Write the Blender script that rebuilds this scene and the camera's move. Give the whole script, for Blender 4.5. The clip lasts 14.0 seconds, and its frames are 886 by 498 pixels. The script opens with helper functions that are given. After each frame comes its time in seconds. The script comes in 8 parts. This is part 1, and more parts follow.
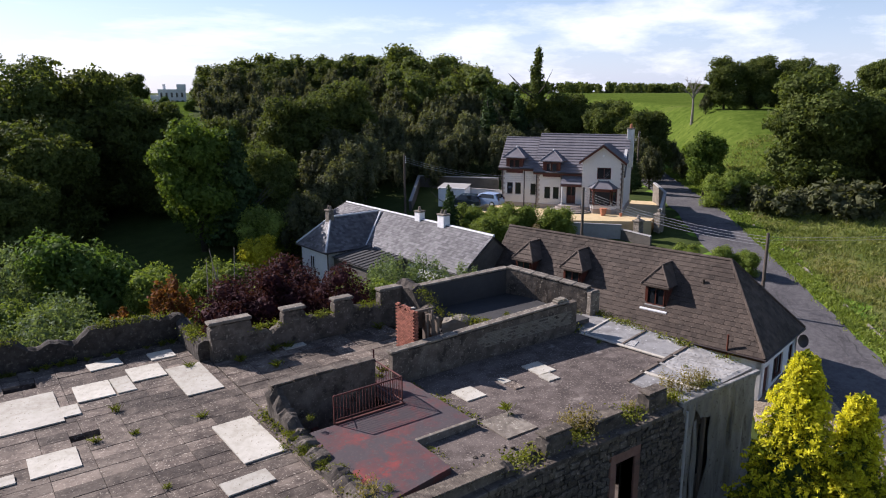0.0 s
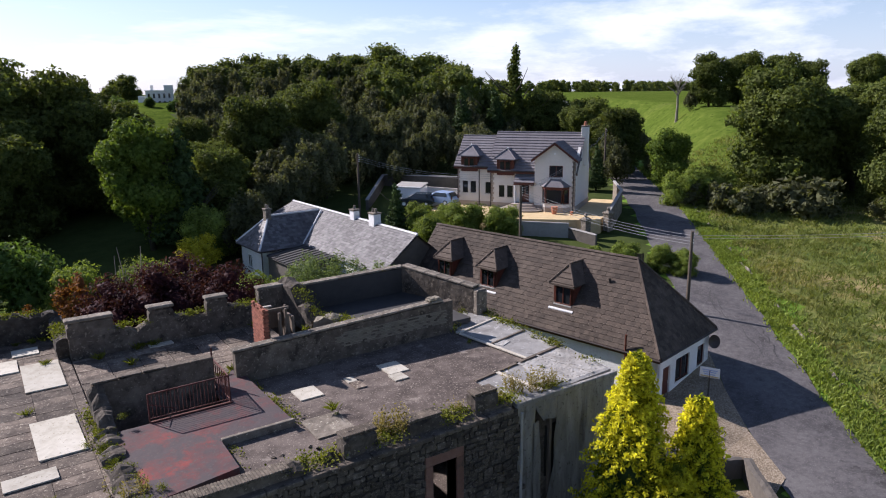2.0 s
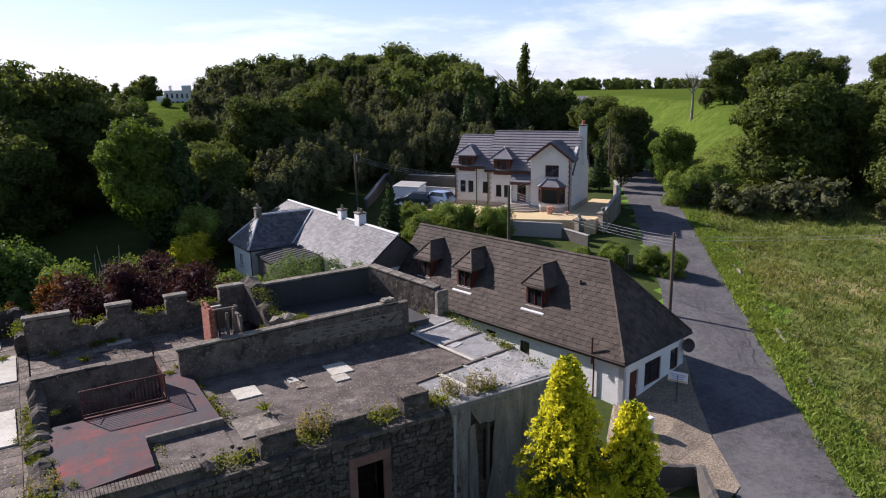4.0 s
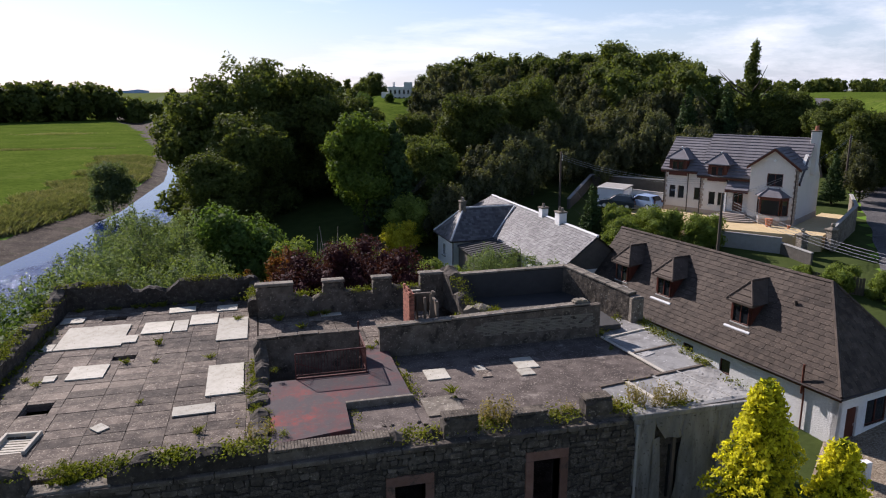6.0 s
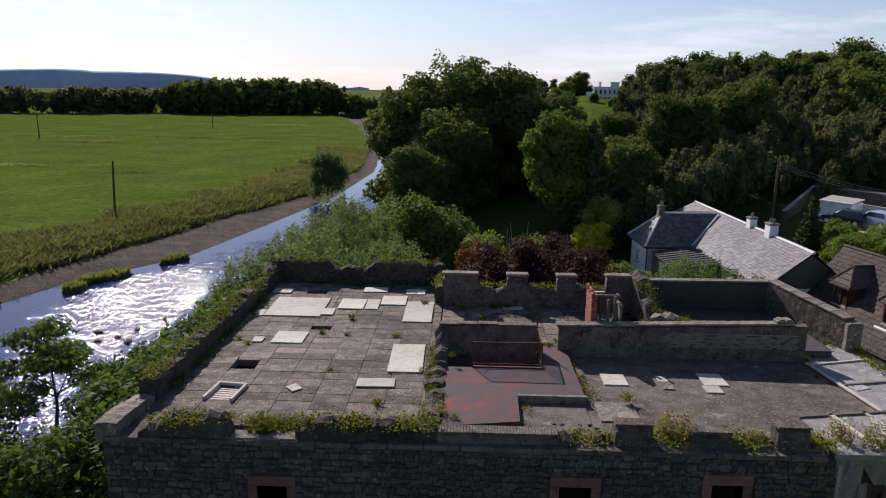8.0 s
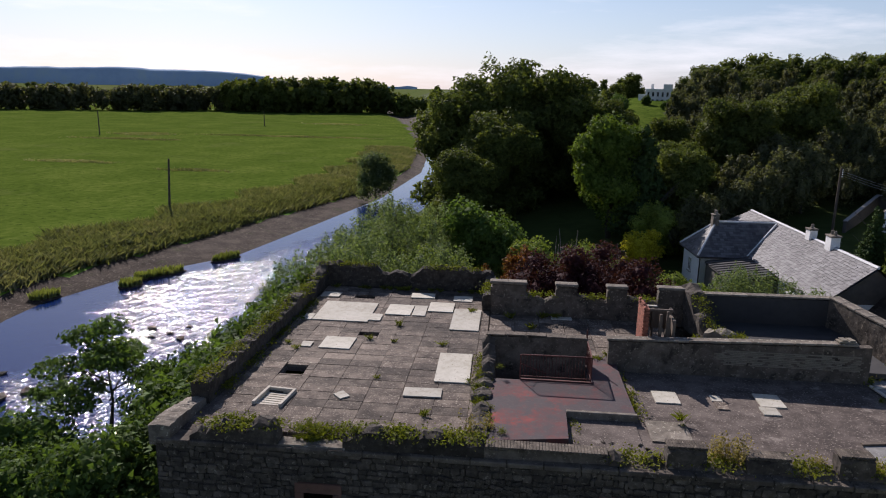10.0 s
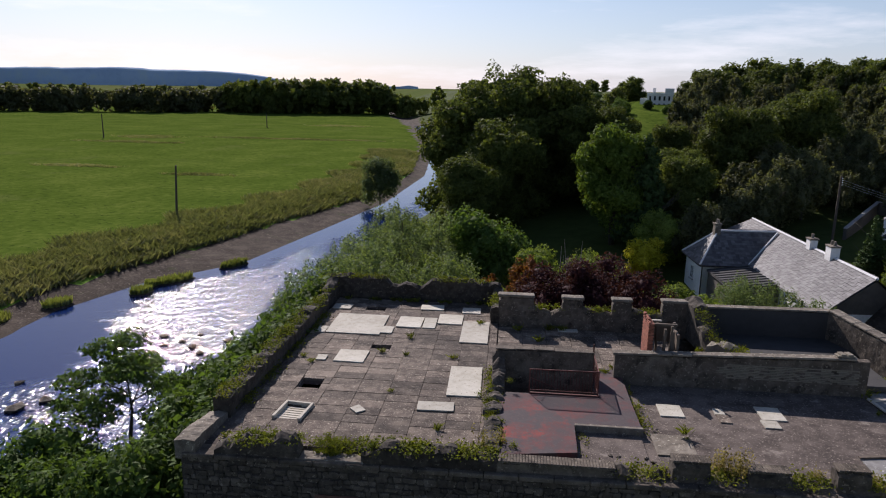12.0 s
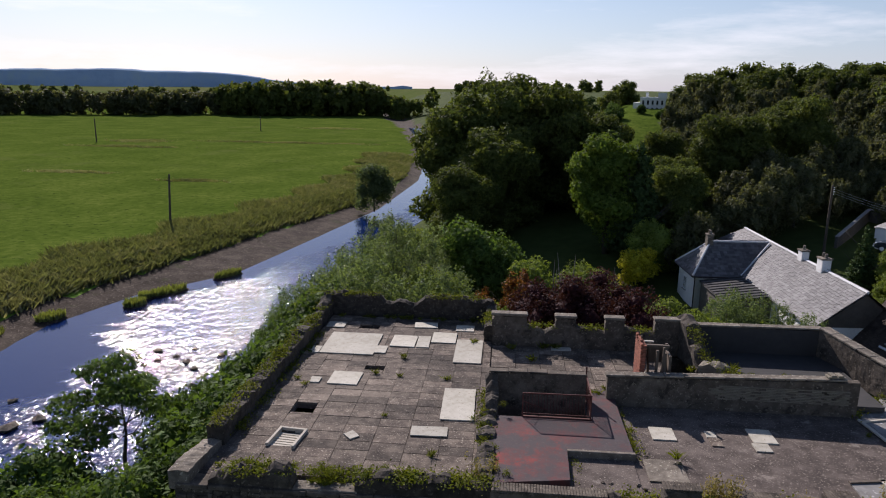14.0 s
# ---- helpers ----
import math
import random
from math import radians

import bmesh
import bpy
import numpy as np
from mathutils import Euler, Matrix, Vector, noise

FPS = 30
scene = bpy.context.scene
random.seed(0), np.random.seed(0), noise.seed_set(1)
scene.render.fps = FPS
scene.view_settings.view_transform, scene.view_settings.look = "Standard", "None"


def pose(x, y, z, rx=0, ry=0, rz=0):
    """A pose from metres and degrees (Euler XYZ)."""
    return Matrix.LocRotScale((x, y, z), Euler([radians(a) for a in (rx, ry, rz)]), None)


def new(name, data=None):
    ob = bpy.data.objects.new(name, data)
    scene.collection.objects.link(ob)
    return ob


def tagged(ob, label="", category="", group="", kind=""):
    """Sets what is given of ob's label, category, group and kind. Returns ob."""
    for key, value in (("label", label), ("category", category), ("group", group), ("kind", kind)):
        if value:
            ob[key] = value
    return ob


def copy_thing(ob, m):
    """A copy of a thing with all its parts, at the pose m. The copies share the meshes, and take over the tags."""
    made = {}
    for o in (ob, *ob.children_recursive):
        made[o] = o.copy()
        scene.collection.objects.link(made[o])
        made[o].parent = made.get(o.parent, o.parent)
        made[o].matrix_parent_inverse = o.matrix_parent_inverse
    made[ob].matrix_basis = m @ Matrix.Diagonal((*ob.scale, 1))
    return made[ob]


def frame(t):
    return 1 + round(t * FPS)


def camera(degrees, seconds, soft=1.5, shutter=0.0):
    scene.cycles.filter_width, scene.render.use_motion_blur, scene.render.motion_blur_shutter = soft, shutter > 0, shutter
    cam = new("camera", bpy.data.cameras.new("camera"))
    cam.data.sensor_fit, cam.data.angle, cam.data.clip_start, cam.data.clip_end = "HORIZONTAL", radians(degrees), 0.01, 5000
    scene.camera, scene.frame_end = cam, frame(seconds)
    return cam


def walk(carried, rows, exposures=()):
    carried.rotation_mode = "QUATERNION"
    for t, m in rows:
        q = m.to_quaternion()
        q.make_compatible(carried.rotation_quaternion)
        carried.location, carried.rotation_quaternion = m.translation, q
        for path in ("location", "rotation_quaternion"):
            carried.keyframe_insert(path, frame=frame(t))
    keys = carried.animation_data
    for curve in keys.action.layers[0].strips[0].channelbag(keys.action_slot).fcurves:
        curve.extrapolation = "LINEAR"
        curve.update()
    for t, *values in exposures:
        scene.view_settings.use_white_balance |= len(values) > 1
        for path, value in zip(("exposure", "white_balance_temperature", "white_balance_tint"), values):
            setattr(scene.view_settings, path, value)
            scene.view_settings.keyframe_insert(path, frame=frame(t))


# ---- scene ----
cam = camera(65.2, 14.0, soft=1.1)
# seconds, eye, yaw from +y, pitch, roll
PATH = [
    (0.0, -8.50, -30.80, 16.76, -35.99, -12.89, -0.20),
    (0.5, -7.73, -31.22, 16.66, -35.69, -12.89, -0.28),
    (1.0, -6.35, -32.05, 16.54, -35.31, -12.88, -0.30),
    (1.5, -4.41, -33.44, 16.53, -34.70, -12.90, -0.57),
    (2.0, -2.10, -34.86, 16.54, -34.09, -12.90, -0.63),
    (2.5, 0.03, -36.27, 16.60, -33.36, -12.95, -0.72),
    (2.7, 0.62, -36.55, 16.59, -33.07, -12.95, -0.77),
    (4.8, 1.22, -36.95, 16.60, -29.01, -13.00, -0.77),
    (5.0, 1.16, -37.01, 16.65, -28.16, -13.00, -0.71),
    (5.5, 1.12, -37.15, 16.74, -24.97, -13.05, -0.59),
    (6.0, 1.24, -37.33, 16.65, -14.50, -12.99, -0.12),
    (6.5, 1.42, -37.38, 16.52, -9.51, -12.94, 0.12),
    (7.0, 1.47, -37.30, 16.43, -5.02, -12.97, 0.38),
    (7.5, 1.58, -37.33, 16.39, -1.03, -13.04, 0.67),
    (8.0, 1.62, -37.38, 16.41, 1.83, -13.06, 0.73),
    (8.2, 1.64, -37.42, 16.45, 2.91, -13.10, 0.76),
    (10.5, 1.22, -37.05, 17.04, 5.75, -13.20, 1.06),
    (11.0, 1.02, -37.26, 17.40, 5.89, -13.25, 1.02),
    (11.5, 0.90, -37.74, 17.75, 5.89, -13.22, 0.98),
    (12.0, 0.99, -37.96, 17.83, 5.72, -13.22, 0.97),
    (12.5, 1.19, -37.91, 17.79, 5.53, -13.17, 0.96),
    (13.0, 1.34, -37.76, 17.70, 5.42, -13.11, 0.94),
    (13.5, 1.20, -37.71, 18.02, 5.28, -13.17, 0.87),
    (14.0, 1.06, -37.80, 18.92, 5.29, -13.23, 0.75),
]
EXPOSURE = 0.47
walk(cam, [(t, Matrix.Translation((x, y, z)) @ pose(0, 0, 0, 0, 0, yaw) @ pose(0, 0, 0, 90 + pitch, 0, 0) @ pose(0, 0, 0, 0, 0, roll))
           for t, x, y, z, yaw, pitch, roll in PATH], exposures=[(0.0, EXPOSURE + 0.25, 6230, 21), (5.0, EXPOSURE + 0.2, 6230, 21), (6.5, EXPOSURE - 0.05, 6380, 20), (8.0, EXPOSURE - 0.2, 6380, 20), (14.0, EXPOSURE - 0.25, 6380, 20)])

# ---- world and sun ----
SUN_AZ, SUN_EL = -27.0, 33.0          # degrees from +y towards +x, and above the horizon
world = bpy.data.worlds.new("sky")
scene.world = world
world.use_nodes = True
wn, wl = world.node_tree.nodes, world.node_tree.links
sky = wn.new("ShaderNodeTexSky")
sky.sky_type = "NISHITA"
sky.sun_disc = False
sky.sun_elevation = radians(SUN_EL)
sky.sun_rotation = radians(SUN_AZ)
sky.air_density, sky.dust_density, sky.ozone_density = 1.0, 0.5, 3.0
tc = wn.new("ShaderNodeTexCoord")
mp = wn.new("ShaderNodeMapping")
mp.inputs["Scale"].default_value = (1.2, 3.2, 9.0)
mp.inputs["Rotation"].default_value = (0, 0, radians(25))
cn = wn.new("ShaderNodeTexNoise")
cn.inputs["Scale"].default_value, cn.inputs["Detail"].default_value, cn.inputs["Roughness"].default_value = 1.6, 7, 0.62
cr = wn.new("ShaderNodeValToRGB")
cr.color_ramp.elements[0].position, cr.color_ramp.elements[1].position = 0.47, 0.74
mx = wn.new("ShaderNodeMixRGB")
mx.inputs["Color2"].default_value = (12.0, 12.0, 12.2, 1)
wl.new(tc.outputs["Generated"], mp.inputs["Vector"])
wl.new(mp.outputs["Vector"], cn.inputs["Vector"])
wl.new(cn.outputs["Fac"], cr.inputs["Fac"])
# thin cloud and haze lie low in the sky
sp = wn.new("ShaderNodeSeparateXYZ")
hz_ = wn.new("ShaderNodeMapRange")
hz_.inputs["From Min"].default_value, hz_.inputs["From Max"].default_value = 0.02, 0.30
hz_.inputs["To Min"].default_value, hz_.inputs["To Max"].default_value = 0.9, 0.06
ml = wn.new("ShaderNodeMath")
ml.operation = "MULTIPLY"
wl.new(tc.outputs["Generated"], sp.inputs["Vector"])
wl.new(sp.outputs["Z"], hz_.inputs["Value"])
wl.new(cr.outputs["Color"], ml.inputs[0])
wl.new(hz_.outputs["Result"], ml.inputs[1])
wl.new(ml.outputs["Value"], mx.inputs["Fac"])
# pale haze towards the horizon
hf = wn.new("ShaderNodeMapRange")
hf.interpolation_type = "SMOOTHSTEP"
hf.inputs["From Min"].default_value, hf.inputs["From Max"].default_value = -0.02, 0.22
hf.inputs["To Min"].default_value, hf.inputs["To Max"].default_value = 0.5, 0.0
hm = wn.new("ShaderNodeMixRGB")
hm.inputs["Color2"].default_value = (6.0, 7.2, 9.6, 1)
wl.new(sp.outputs["Z"], hf.inputs["Value"])
wl.new(hf.outputs["Result"], hm.inputs["Fac"])
wl.new(sky.outputs["Color"], hm.inputs["Color1"])
wl.new(hm.outputs["Color"], mx.inputs["Color1"])
bg = wn["Background"]
wl.new(mx.outputs["Color"], bg.inputs["Color"])
bg.inputs["Strength"].default_value = 0.08
sun = new("sun", bpy.data.lights.new("sun", "SUN"))
sun.data.energy, sun.data.angle, sun.data.color = 5.2, radians(0.53), (1.0, 0.95, 0.88)
sd = Vector((math.sin(radians(SUN_AZ)) * math.cos(radians(SUN_EL)), math.cos(radians(SUN_AZ)) * math.cos(radians(SUN_EL)), math.sin(radians(SUN_EL))))
sun.matrix_world = Matrix.Translation((0, 0, 60)) @ sd.to_track_quat("Z", "Y").to_matrix().to_4x4()
# ---- materials ----
def material(name, colors, scale=4.0, rough=0.85, bump=0.3, bump_scale=None, big=0.25, contrast=(0.32, 0.68), metal=0.0, rnd=0.0,
             island=0.0, spec=0.3, stain=None, stretch=None, transl=0.0, speck=None):
    """A procedural surface: a fine and a coarse noise between two or three colours, relief, and variation piece by piece."""
    m = bpy.data.materials.new(name)
    m.use_nodes = True
    n, l = m.node_tree.nodes, m.node_tree.links
    p = n["Principled BSDF"]
    co = n.new("ShaderNodeTexCoord")
    src = co.outputs["Object"]
    if stretch:
        mpn = n.new("ShaderNodeMapping")
        mpn.inputs["Scale"].default_value = stretch
        l.new(src, mpn.inputs["Vector"])
        src = mpn.outputs["Vector"]
    fine = n.new("ShaderNodeTexNoise")
    fine.inputs["Scale"].default_value, fine.inputs["Detail"].default_value, fine.inputs["Roughness"].default_value = scale, 6, 0.65
    coarse = n.new("ShaderNodeTexNoise")
    coarse.inputs["Scale"].default_value, coarse.inputs["Detail"].default_value = scale * 0.11, 4
    l.new(src, fine.inputs["Vector"])
    l.new(src, coarse.inputs["Vector"])
    mixf = n.new("ShaderNodeMix")
    mixf.inputs["Factor"].default_value = big + 0.25
    l.new(fine.outputs["Fac"], mixf.inputs["A"])
    l.new(coarse.outputs["Fac"], mixf.inputs["B"])
    ramp = n.new("ShaderNodeValToRGB")
    el = ramp.color_ramp.elements
    el[0].position, el[1].position = contrast
    el[0].color, el[1].color = (*colors[0], 1), (*colors[-1], 1)
    if len(colors) > 2:
        e = el.new(sum(contrast) / 2)
        e.color = (*colors[1], 1)
    l.new(mixf.outputs["Result"], ramp.inputs["Fac"])
    out = ramp.outputs["Color"]
    if stain:
        sn = n.new("ShaderNodeTexNoise")
        sn.inputs["Scale"].default_value, sn.inputs["Detail"].default_value, sn.inputs["Roughness"].default_value = stain[1], 8, 0.7
        l.new(src, sn.inputs["Vector"])
        sr = n.new("ShaderNodeValToRGB")
        sr.color_ramp.elements[0].position, sr.color_ramp.elements[1].position = stain[2], stain[2] + 0.1
        l.new(sn.outputs["Fac"], sr.inputs["Fac"])
        sm = n.new("ShaderNodeMixRGB")
        sm.inputs["Color2"].default_value = (*stain[0], 1)
        l.new(sr.outputs["Color"], sm.inputs["Fac"])
        l.new(out, sm.inputs["Color1"])
        out = sm.outputs["Color"]
    if speck:
        vn = n.new("ShaderNodeTexNoise")
        vn.inputs["Scale"].default_value, vn.inputs["Detail"].default_value, vn.inputs["Roughness"].default_value = speck[1], 3, 0.6
        l.new(co.outputs["Object"], vn.inputs["Vector"])
        vr = n.new("ShaderNodeValToRGB")
        vr.color_ramp.elements[0].position, vr.color_ramp.elements[1].position = speck[2], speck[2] + 0.05
        l.new(vn.outputs["Fac"], vr.inputs["Fac"])
        vm = n.new("ShaderNodeMixRGB")
        vm.inputs["Color2"].default_value = (*speck[0], 1)
        l.new(vr.outputs["Color"], vm.inputs["Fac"])
        l.new(out, vm.inputs["Color1"])
        out = vm.outputs["Color"]
    for amount, kind in ((rnd, "o"), (island, "g")):
        if amount:
            info = n.new("ShaderNodeObjectInfo" if kind == "o" else "ShaderNodeNewGeometry")
            hs = n.new("ShaderNodeHueSaturation")
            mr = n.new("ShaderNodeMapRange")
            mr.inputs["To Min"].default_value, mr.inputs["To Max"].default_value = 1 - amount, 1 + amount
            l.new(info.outputs["Random" if kind == "o" else "Random Per Island"], mr.inputs["Value"])
            l.new(mr.outputs["Result"], hs.inputs["Value"])
            l.new(out, hs.inputs["Color"])
            out = hs.outputs["Color"]
    l.new(out, p.inputs["Base Color"])
    p.inputs["Roughness"].default_value = rough
    p.inputs["Metallic"].default_value = metal
    p.inputs["Specular IOR Level"].default_value = spec
    if bump:
        bt = n.new("ShaderNodeTexNoise")
        bt.inputs["Scale"].default_value, bt.inputs["Detail"].default_value = bump_scale or scale * 1.7, 8
        l.new(src, bt.inputs["Vector"])
        bp = n.new("ShaderNodeBump")
        bp.inputs["Strength"].default_value, bp.inputs["Distance"].default_value = bump, 0.05
        l.new(bt.outputs["Fac"], bp.inputs["Height"])
        l.new(bp.outputs["Normal"], p.inputs["Normal"])
    if transl:
        tr = n.new("ShaderNodeBsdfTranslucent")
        tint = n.new("ShaderNodeMixRGB")
        tint.blend_type = "MULTIPLY"
        tint.inputs["Fac"].default_value = 1.0
        tint.inputs["Color2"].default_value = (1.5, 1.5, 0.6, 1)
        l.new(out, tint.inputs["Color1"])
        l.new(tint.outputs["Color"], tr.inputs["Color"])
        ms = n.new("ShaderNodeMixShader")
        ms.inputs["Fac"].default_value = transl
        l.new(p.outputs["BSDF"], ms.inputs[1])
        l.new(tr.outputs["BSDF"], ms.inputs[2])
        l.new(ms.outputs["Shader"], n["Material Output"].inputs["Surface"])
    return m


M = {}
M["slab"] = material("roof_slab", [(0.0552, 0.0414, 0.03312), (0.1012, 0.07912, 0.06256), (0.1702, 0.1362, 0.1067)], 2.0, 0.92, 0.8, rnd=0.4, stain=((0.2208, 0.184, 0.1426), 3.0, 0.62), contrast=(0.39, 0.60), big=0.15, speck=((0.30, 0.26, 0.205), 12.0, 0.60))
M["deck"] = material("asphalt_roof", [(0.04416, 0.03404, 0.02944), (0.07912, 0.06256, 0.05336), (0.1334, 0.1076, 0.092)], 1.3, 0.95, 0.8, stain=((0.24, 0.205, 0.175), 0.8, 0.60), contrast=(0.40, 0.59), big=0.2, speck=((0.25, 0.21, 0.175), 12.0, 0.60))
M["board"] = material("pale_board", [(0.33, 0.30, 0.24), (0.43, 0.40, 0.33), (0.50, 0.47, 0.40)], 3.0, 0.85, 0.35, rnd=0.14, stain=((0.16, 0.14, 0.10), 3.0, 0.62), contrast=(0.36, 0.62), speck=((0.20, 0.17, 0.12), 10.0, 0.64))
M["red"] = material("red_roof_paint", [(0.27, 0.045, 0.036), (0.12, 0.044, 0.042), (0.066, 0.049, 0.051)], 1.4, 0.85, 0.6, stain=((0.066, 0.052, 0.054), 0.8, 0.445), contrast=(0.38, 0.60), big=0.3, speck=((0.085, 0.066, 0.062), 7.0, 0.59))
M["redmetal"] = material("rusty_red_rail", [(0.06, 0.022, 0.018), (0.13, 0.04, 0.03)], 12, 0.7, 0.3)
M["render"] = material("weathered_render", [(0.050, 0.040, 0.031), (0.092, 0.075, 0.059), (0.155, 0.128, 0.10)], 1.8, 0.95, 0.9, stain=((0.038, 0.031, 0.024), 1.3, 0.54), contrast=(0.36, 0.62), big=0.15, speck=((0.20, 0.17, 0.13), 8.0, 0.60))
M["coping"] = material("stone_coping", [(0.085, 0.071, 0.056), (0.155, 0.132, 0.105), (0.235, 0.205, 0.165)], 2.6, 0.95, 0.8, rnd=0.18, stain=((0.20, 0.17, 0.06), 1.5, 0.63), contrast=(0.36, 0.62), big=0.15, speck=((0.32, 0.29, 0.23), 8.0, 0.61))
M["rubble"] = material("rubble_stone", [(0.02739, 0.02211, 0.01791), (0.05529, 0.04581, 0.03686), (0.09478, 0.07899, 0.06319)], 3.0, 0.95, 0.9, rnd=0.35, island=0.35, contrast=(0.36, 0.62), big=0.1, speck=((0.1316, 0.1133, 0.0895), 7.0, 0.61))
M["mortar"] = material("lime_mortar", [(0.034, 0.029, 0.024), (0.062, 0.052, 0.043)], 5.0, 0.98, 0.6)
M["brick"] = material("red_brick", [(0.15, 0.052, 0.034), (0.23, 0.085, 0.055), (0.30, 0.125, 0.085)], 6.0, 0.94, 0.5, rnd=0.3, island=0.3)
M["palebrick"] = material("pale_brick", [(0.15, 0.13, 0.10), (0.22, 0.195, 0.15)], 6.0, 0.92, 0.4, rnd=0.15, island=0.2)
M["sandstone"] = material("red_sandstone", [(0.12, 0.062, 0.045), (0.17, 0.092, 0.068), (0.22, 0.13, 0.10)], 3.0, 0.94, 0.6, rnd=0.2, stain=((0.07, 0.05, 0.04), 1.5, 0.58))
M["bitumen"] = material("dark_bitumen", [(0.035, 0.034, 0.034), (0.06, 0.057, 0.055)], 2.0, 0.8, 0.4)
M["membrane"] = material("pale_roof_sheeting", [(0.1170, 0.1092, 0.1014), (0.1950, 0.1872, 0.1755), (0.2808, 0.2730, 0.2574)], 1.3, 0.75, 0.5, stain=((0.13, 0.12, 0.11), 0.9, 0.58), contrast=(0.36, 0.62), speck=((0.45, 0.44, 0.42), 5.0, 0.62))
M["whitesheet"] = material("white_sheeting", [(0.2059, 0.1940, 0.1742), (0.3168, 0.3049, 0.2812), (0.4277, 0.4158, 0.3881)], 1.6, 0.8, 0.6, stain=((0.12, 0.105, 0.09), 1.8, 0.60), contrast=(0.36, 0.62), speck=((0.12, 0.105, 0.09), 7.0, 0.60))
M["tornsheet"] = material("torn_weathered_sheeting", [(0.1224, 0.1152, 0.1044), (0.2160, 0.2052, 0.1872), (0.3312, 0.3204, 0.2988)], 2.6, 0.8, 0.5, stretch=(1, 1, 0.22), stain=((0.10, 0.085, 0.07), 2.2, 0.58), contrast=(0.34, 0.64), speck=((0.10, 0.09, 0.075), 8.0, 0.62))
M["timber"] = material("rotten_timber", [(0.09, 0.07, 0.055), (0.17, 0.135, 0.105)], 6.0, 0.9, 0.5, stretch=(1, 1, 0.15))
M["paletimber"] = material("bleached_timber", [(0.38, 0.34, 0.27), (0.52, 0.48, 0.41)], 6.0, 0.9, 0.3)
# near-black colour for the shade inside a window opening
M["dark"] = material("painted_interior_shade", [(0.012, 0.011, 0.01), (0.025, 0.023, 0.021)], 1.0, 1.0, 0.0)
M["tile"] = material("brown_concrete_tile", [(0.045, 0.033, 0.025), (0.070, 0.052, 0.040), (0.092, 0.070, 0.054)], 2.0, 0.85, 0.3, rnd=0.22, island=0.26, contrast=(0.40, 0.60), speck=((0.15, 0.125, 0.10), 9.0, 0.64))
M["greytile"] = material("grey_concrete_tile", [(0.10, 0.095, 0.105), (0.15, 0.14, 0.15), (0.19, 0.18, 0.19)], 2.0, 0.8, 0.3, rnd=0.06, island=0.1)
M["slate"] = material("old_slate", [(0.0650, 0.0620, 0.0634), (0.1033, 0.0989, 0.1004), (0.1476, 0.1425, 0.1439)], 2.4, 0.62, 0.5, rnd=0.1, island=0.4, spec=0.35)
M["lead"] = material("white_ridge", [(0.5, 0.5, 0.5), (0.66, 0.66, 0.66)], 3.0, 0.7, 0.2)
M["white"] = material("white_harling", [(0.60, 0.59, 0.57), (0.72, 0.71, 0.69), (0.78, 0.77, 0.75)], 8.0, 0.95, 0.5, big=0.15)
M["cream"] = material("cream_harling", [(0.60, 0.57, 0.53), (0.70, 0.67, 0.63)], 9.0, 0.95, 0.5, big=0.15)
M["quoin"] = material("buff_quoin", [(0.30, 0.25, 0.21), (0.40, 0.34, 0.29)], 3.0, 0.9, 0.3, rnd=0.12)
M["mahog"] = material("mahogany_frame", [(0.075, 0.022, 0.014), (0.12, 0.036, 0.022)], 6.0, 0.45, 0.1, stretch=(1, 1, 0.2))
M["plastic"] = material("white_plastic", [(0.70, 0.70, 0.69), (0.78, 0.78, 0.77)], 3.0, 0.4, 0.05)
M["blackpipe"] = material("dark_gutter", [(0.03, 0.022, 0.02), (0.05, 0.036, 0.032)], 5.0, 0.5, 0.1)
M["asphalt"] = material("worn_asphalt", [(0.062, 0.058, 0.060), (0.090, 0.084, 0.085), (0.122, 0.115, 0.114)], 3.0, 0.93, 0.4, bump_scale=40, stain=((0.040, 0.037, 0.038), 0.35, 0.58), contrast=(0.40, 0.60), speck=((0.16, 0.15, 0.145), 14.0, 0.60))
M["gravel"] = material("gravel", [(0.13, 0.098, 0.066), (0.21, 0.165, 0.115), (0.30, 0.245, 0.18)], 9, 0.97, 1.0, contrast=(0.42, 0.58), big=0.0, speck=((0.38, 0.32, 0.24), 16.0, 0.58))
M["drive"] = material("buff_driveway", [(0.48, 0.36, 0.19), (0.58, 0.45, 0.26)], 12, 0.95, 0.4)
M["shingle"] = material("river_shingle", [(0.026, 0.019, 0.014), (0.050, 0.038, 0.029), (0.085, 0.067, 0.053)], 5, 0.98, 1.0, contrast=(0.38, 0.62), spec=0.1, stain=((0.040, 0.040, 0.018), 0.3, 0.56), speck=((0.125, 0.10, 0.082), 3.5, 0.60))
M["field"] = material("pasture", [(0.046, 0.074, 0.012), (0.070, 0.104, 0.017), (0.105, 0.135, 0.026)], 0.7, 0.95, 1.0, bump_scale=3.0, big=0.15, spec=0.0, contrast=(0.36, 0.64), stain=((0.088, 0.112, 0.026), 0.05, 0.56), speck=((0.040, 0.064, 0.013), 1.1, 0.60))
M["meadow"] = material("rough_meadow", [(0.072, 0.108, 0.022), (0.15, 0.165, 0.044), (0.29, 0.235, 0.095)], 0.7, 0.98, 0.9, bump_scale=5.0, spec=0.1, contrast=(0.36, 0.64), stain=((0.30, 0.235, 0.11), 0.16, 0.54), speck=((0.06, 0.085, 0.02), 1.6, 0.60))
M["verge"] = material("verge_grass", [(0.10, 0.19, 0.02), (0.15, 0.25, 0.03)], 1.2, 0.98, 0.9, bump_scale=7.0, spec=0.1)
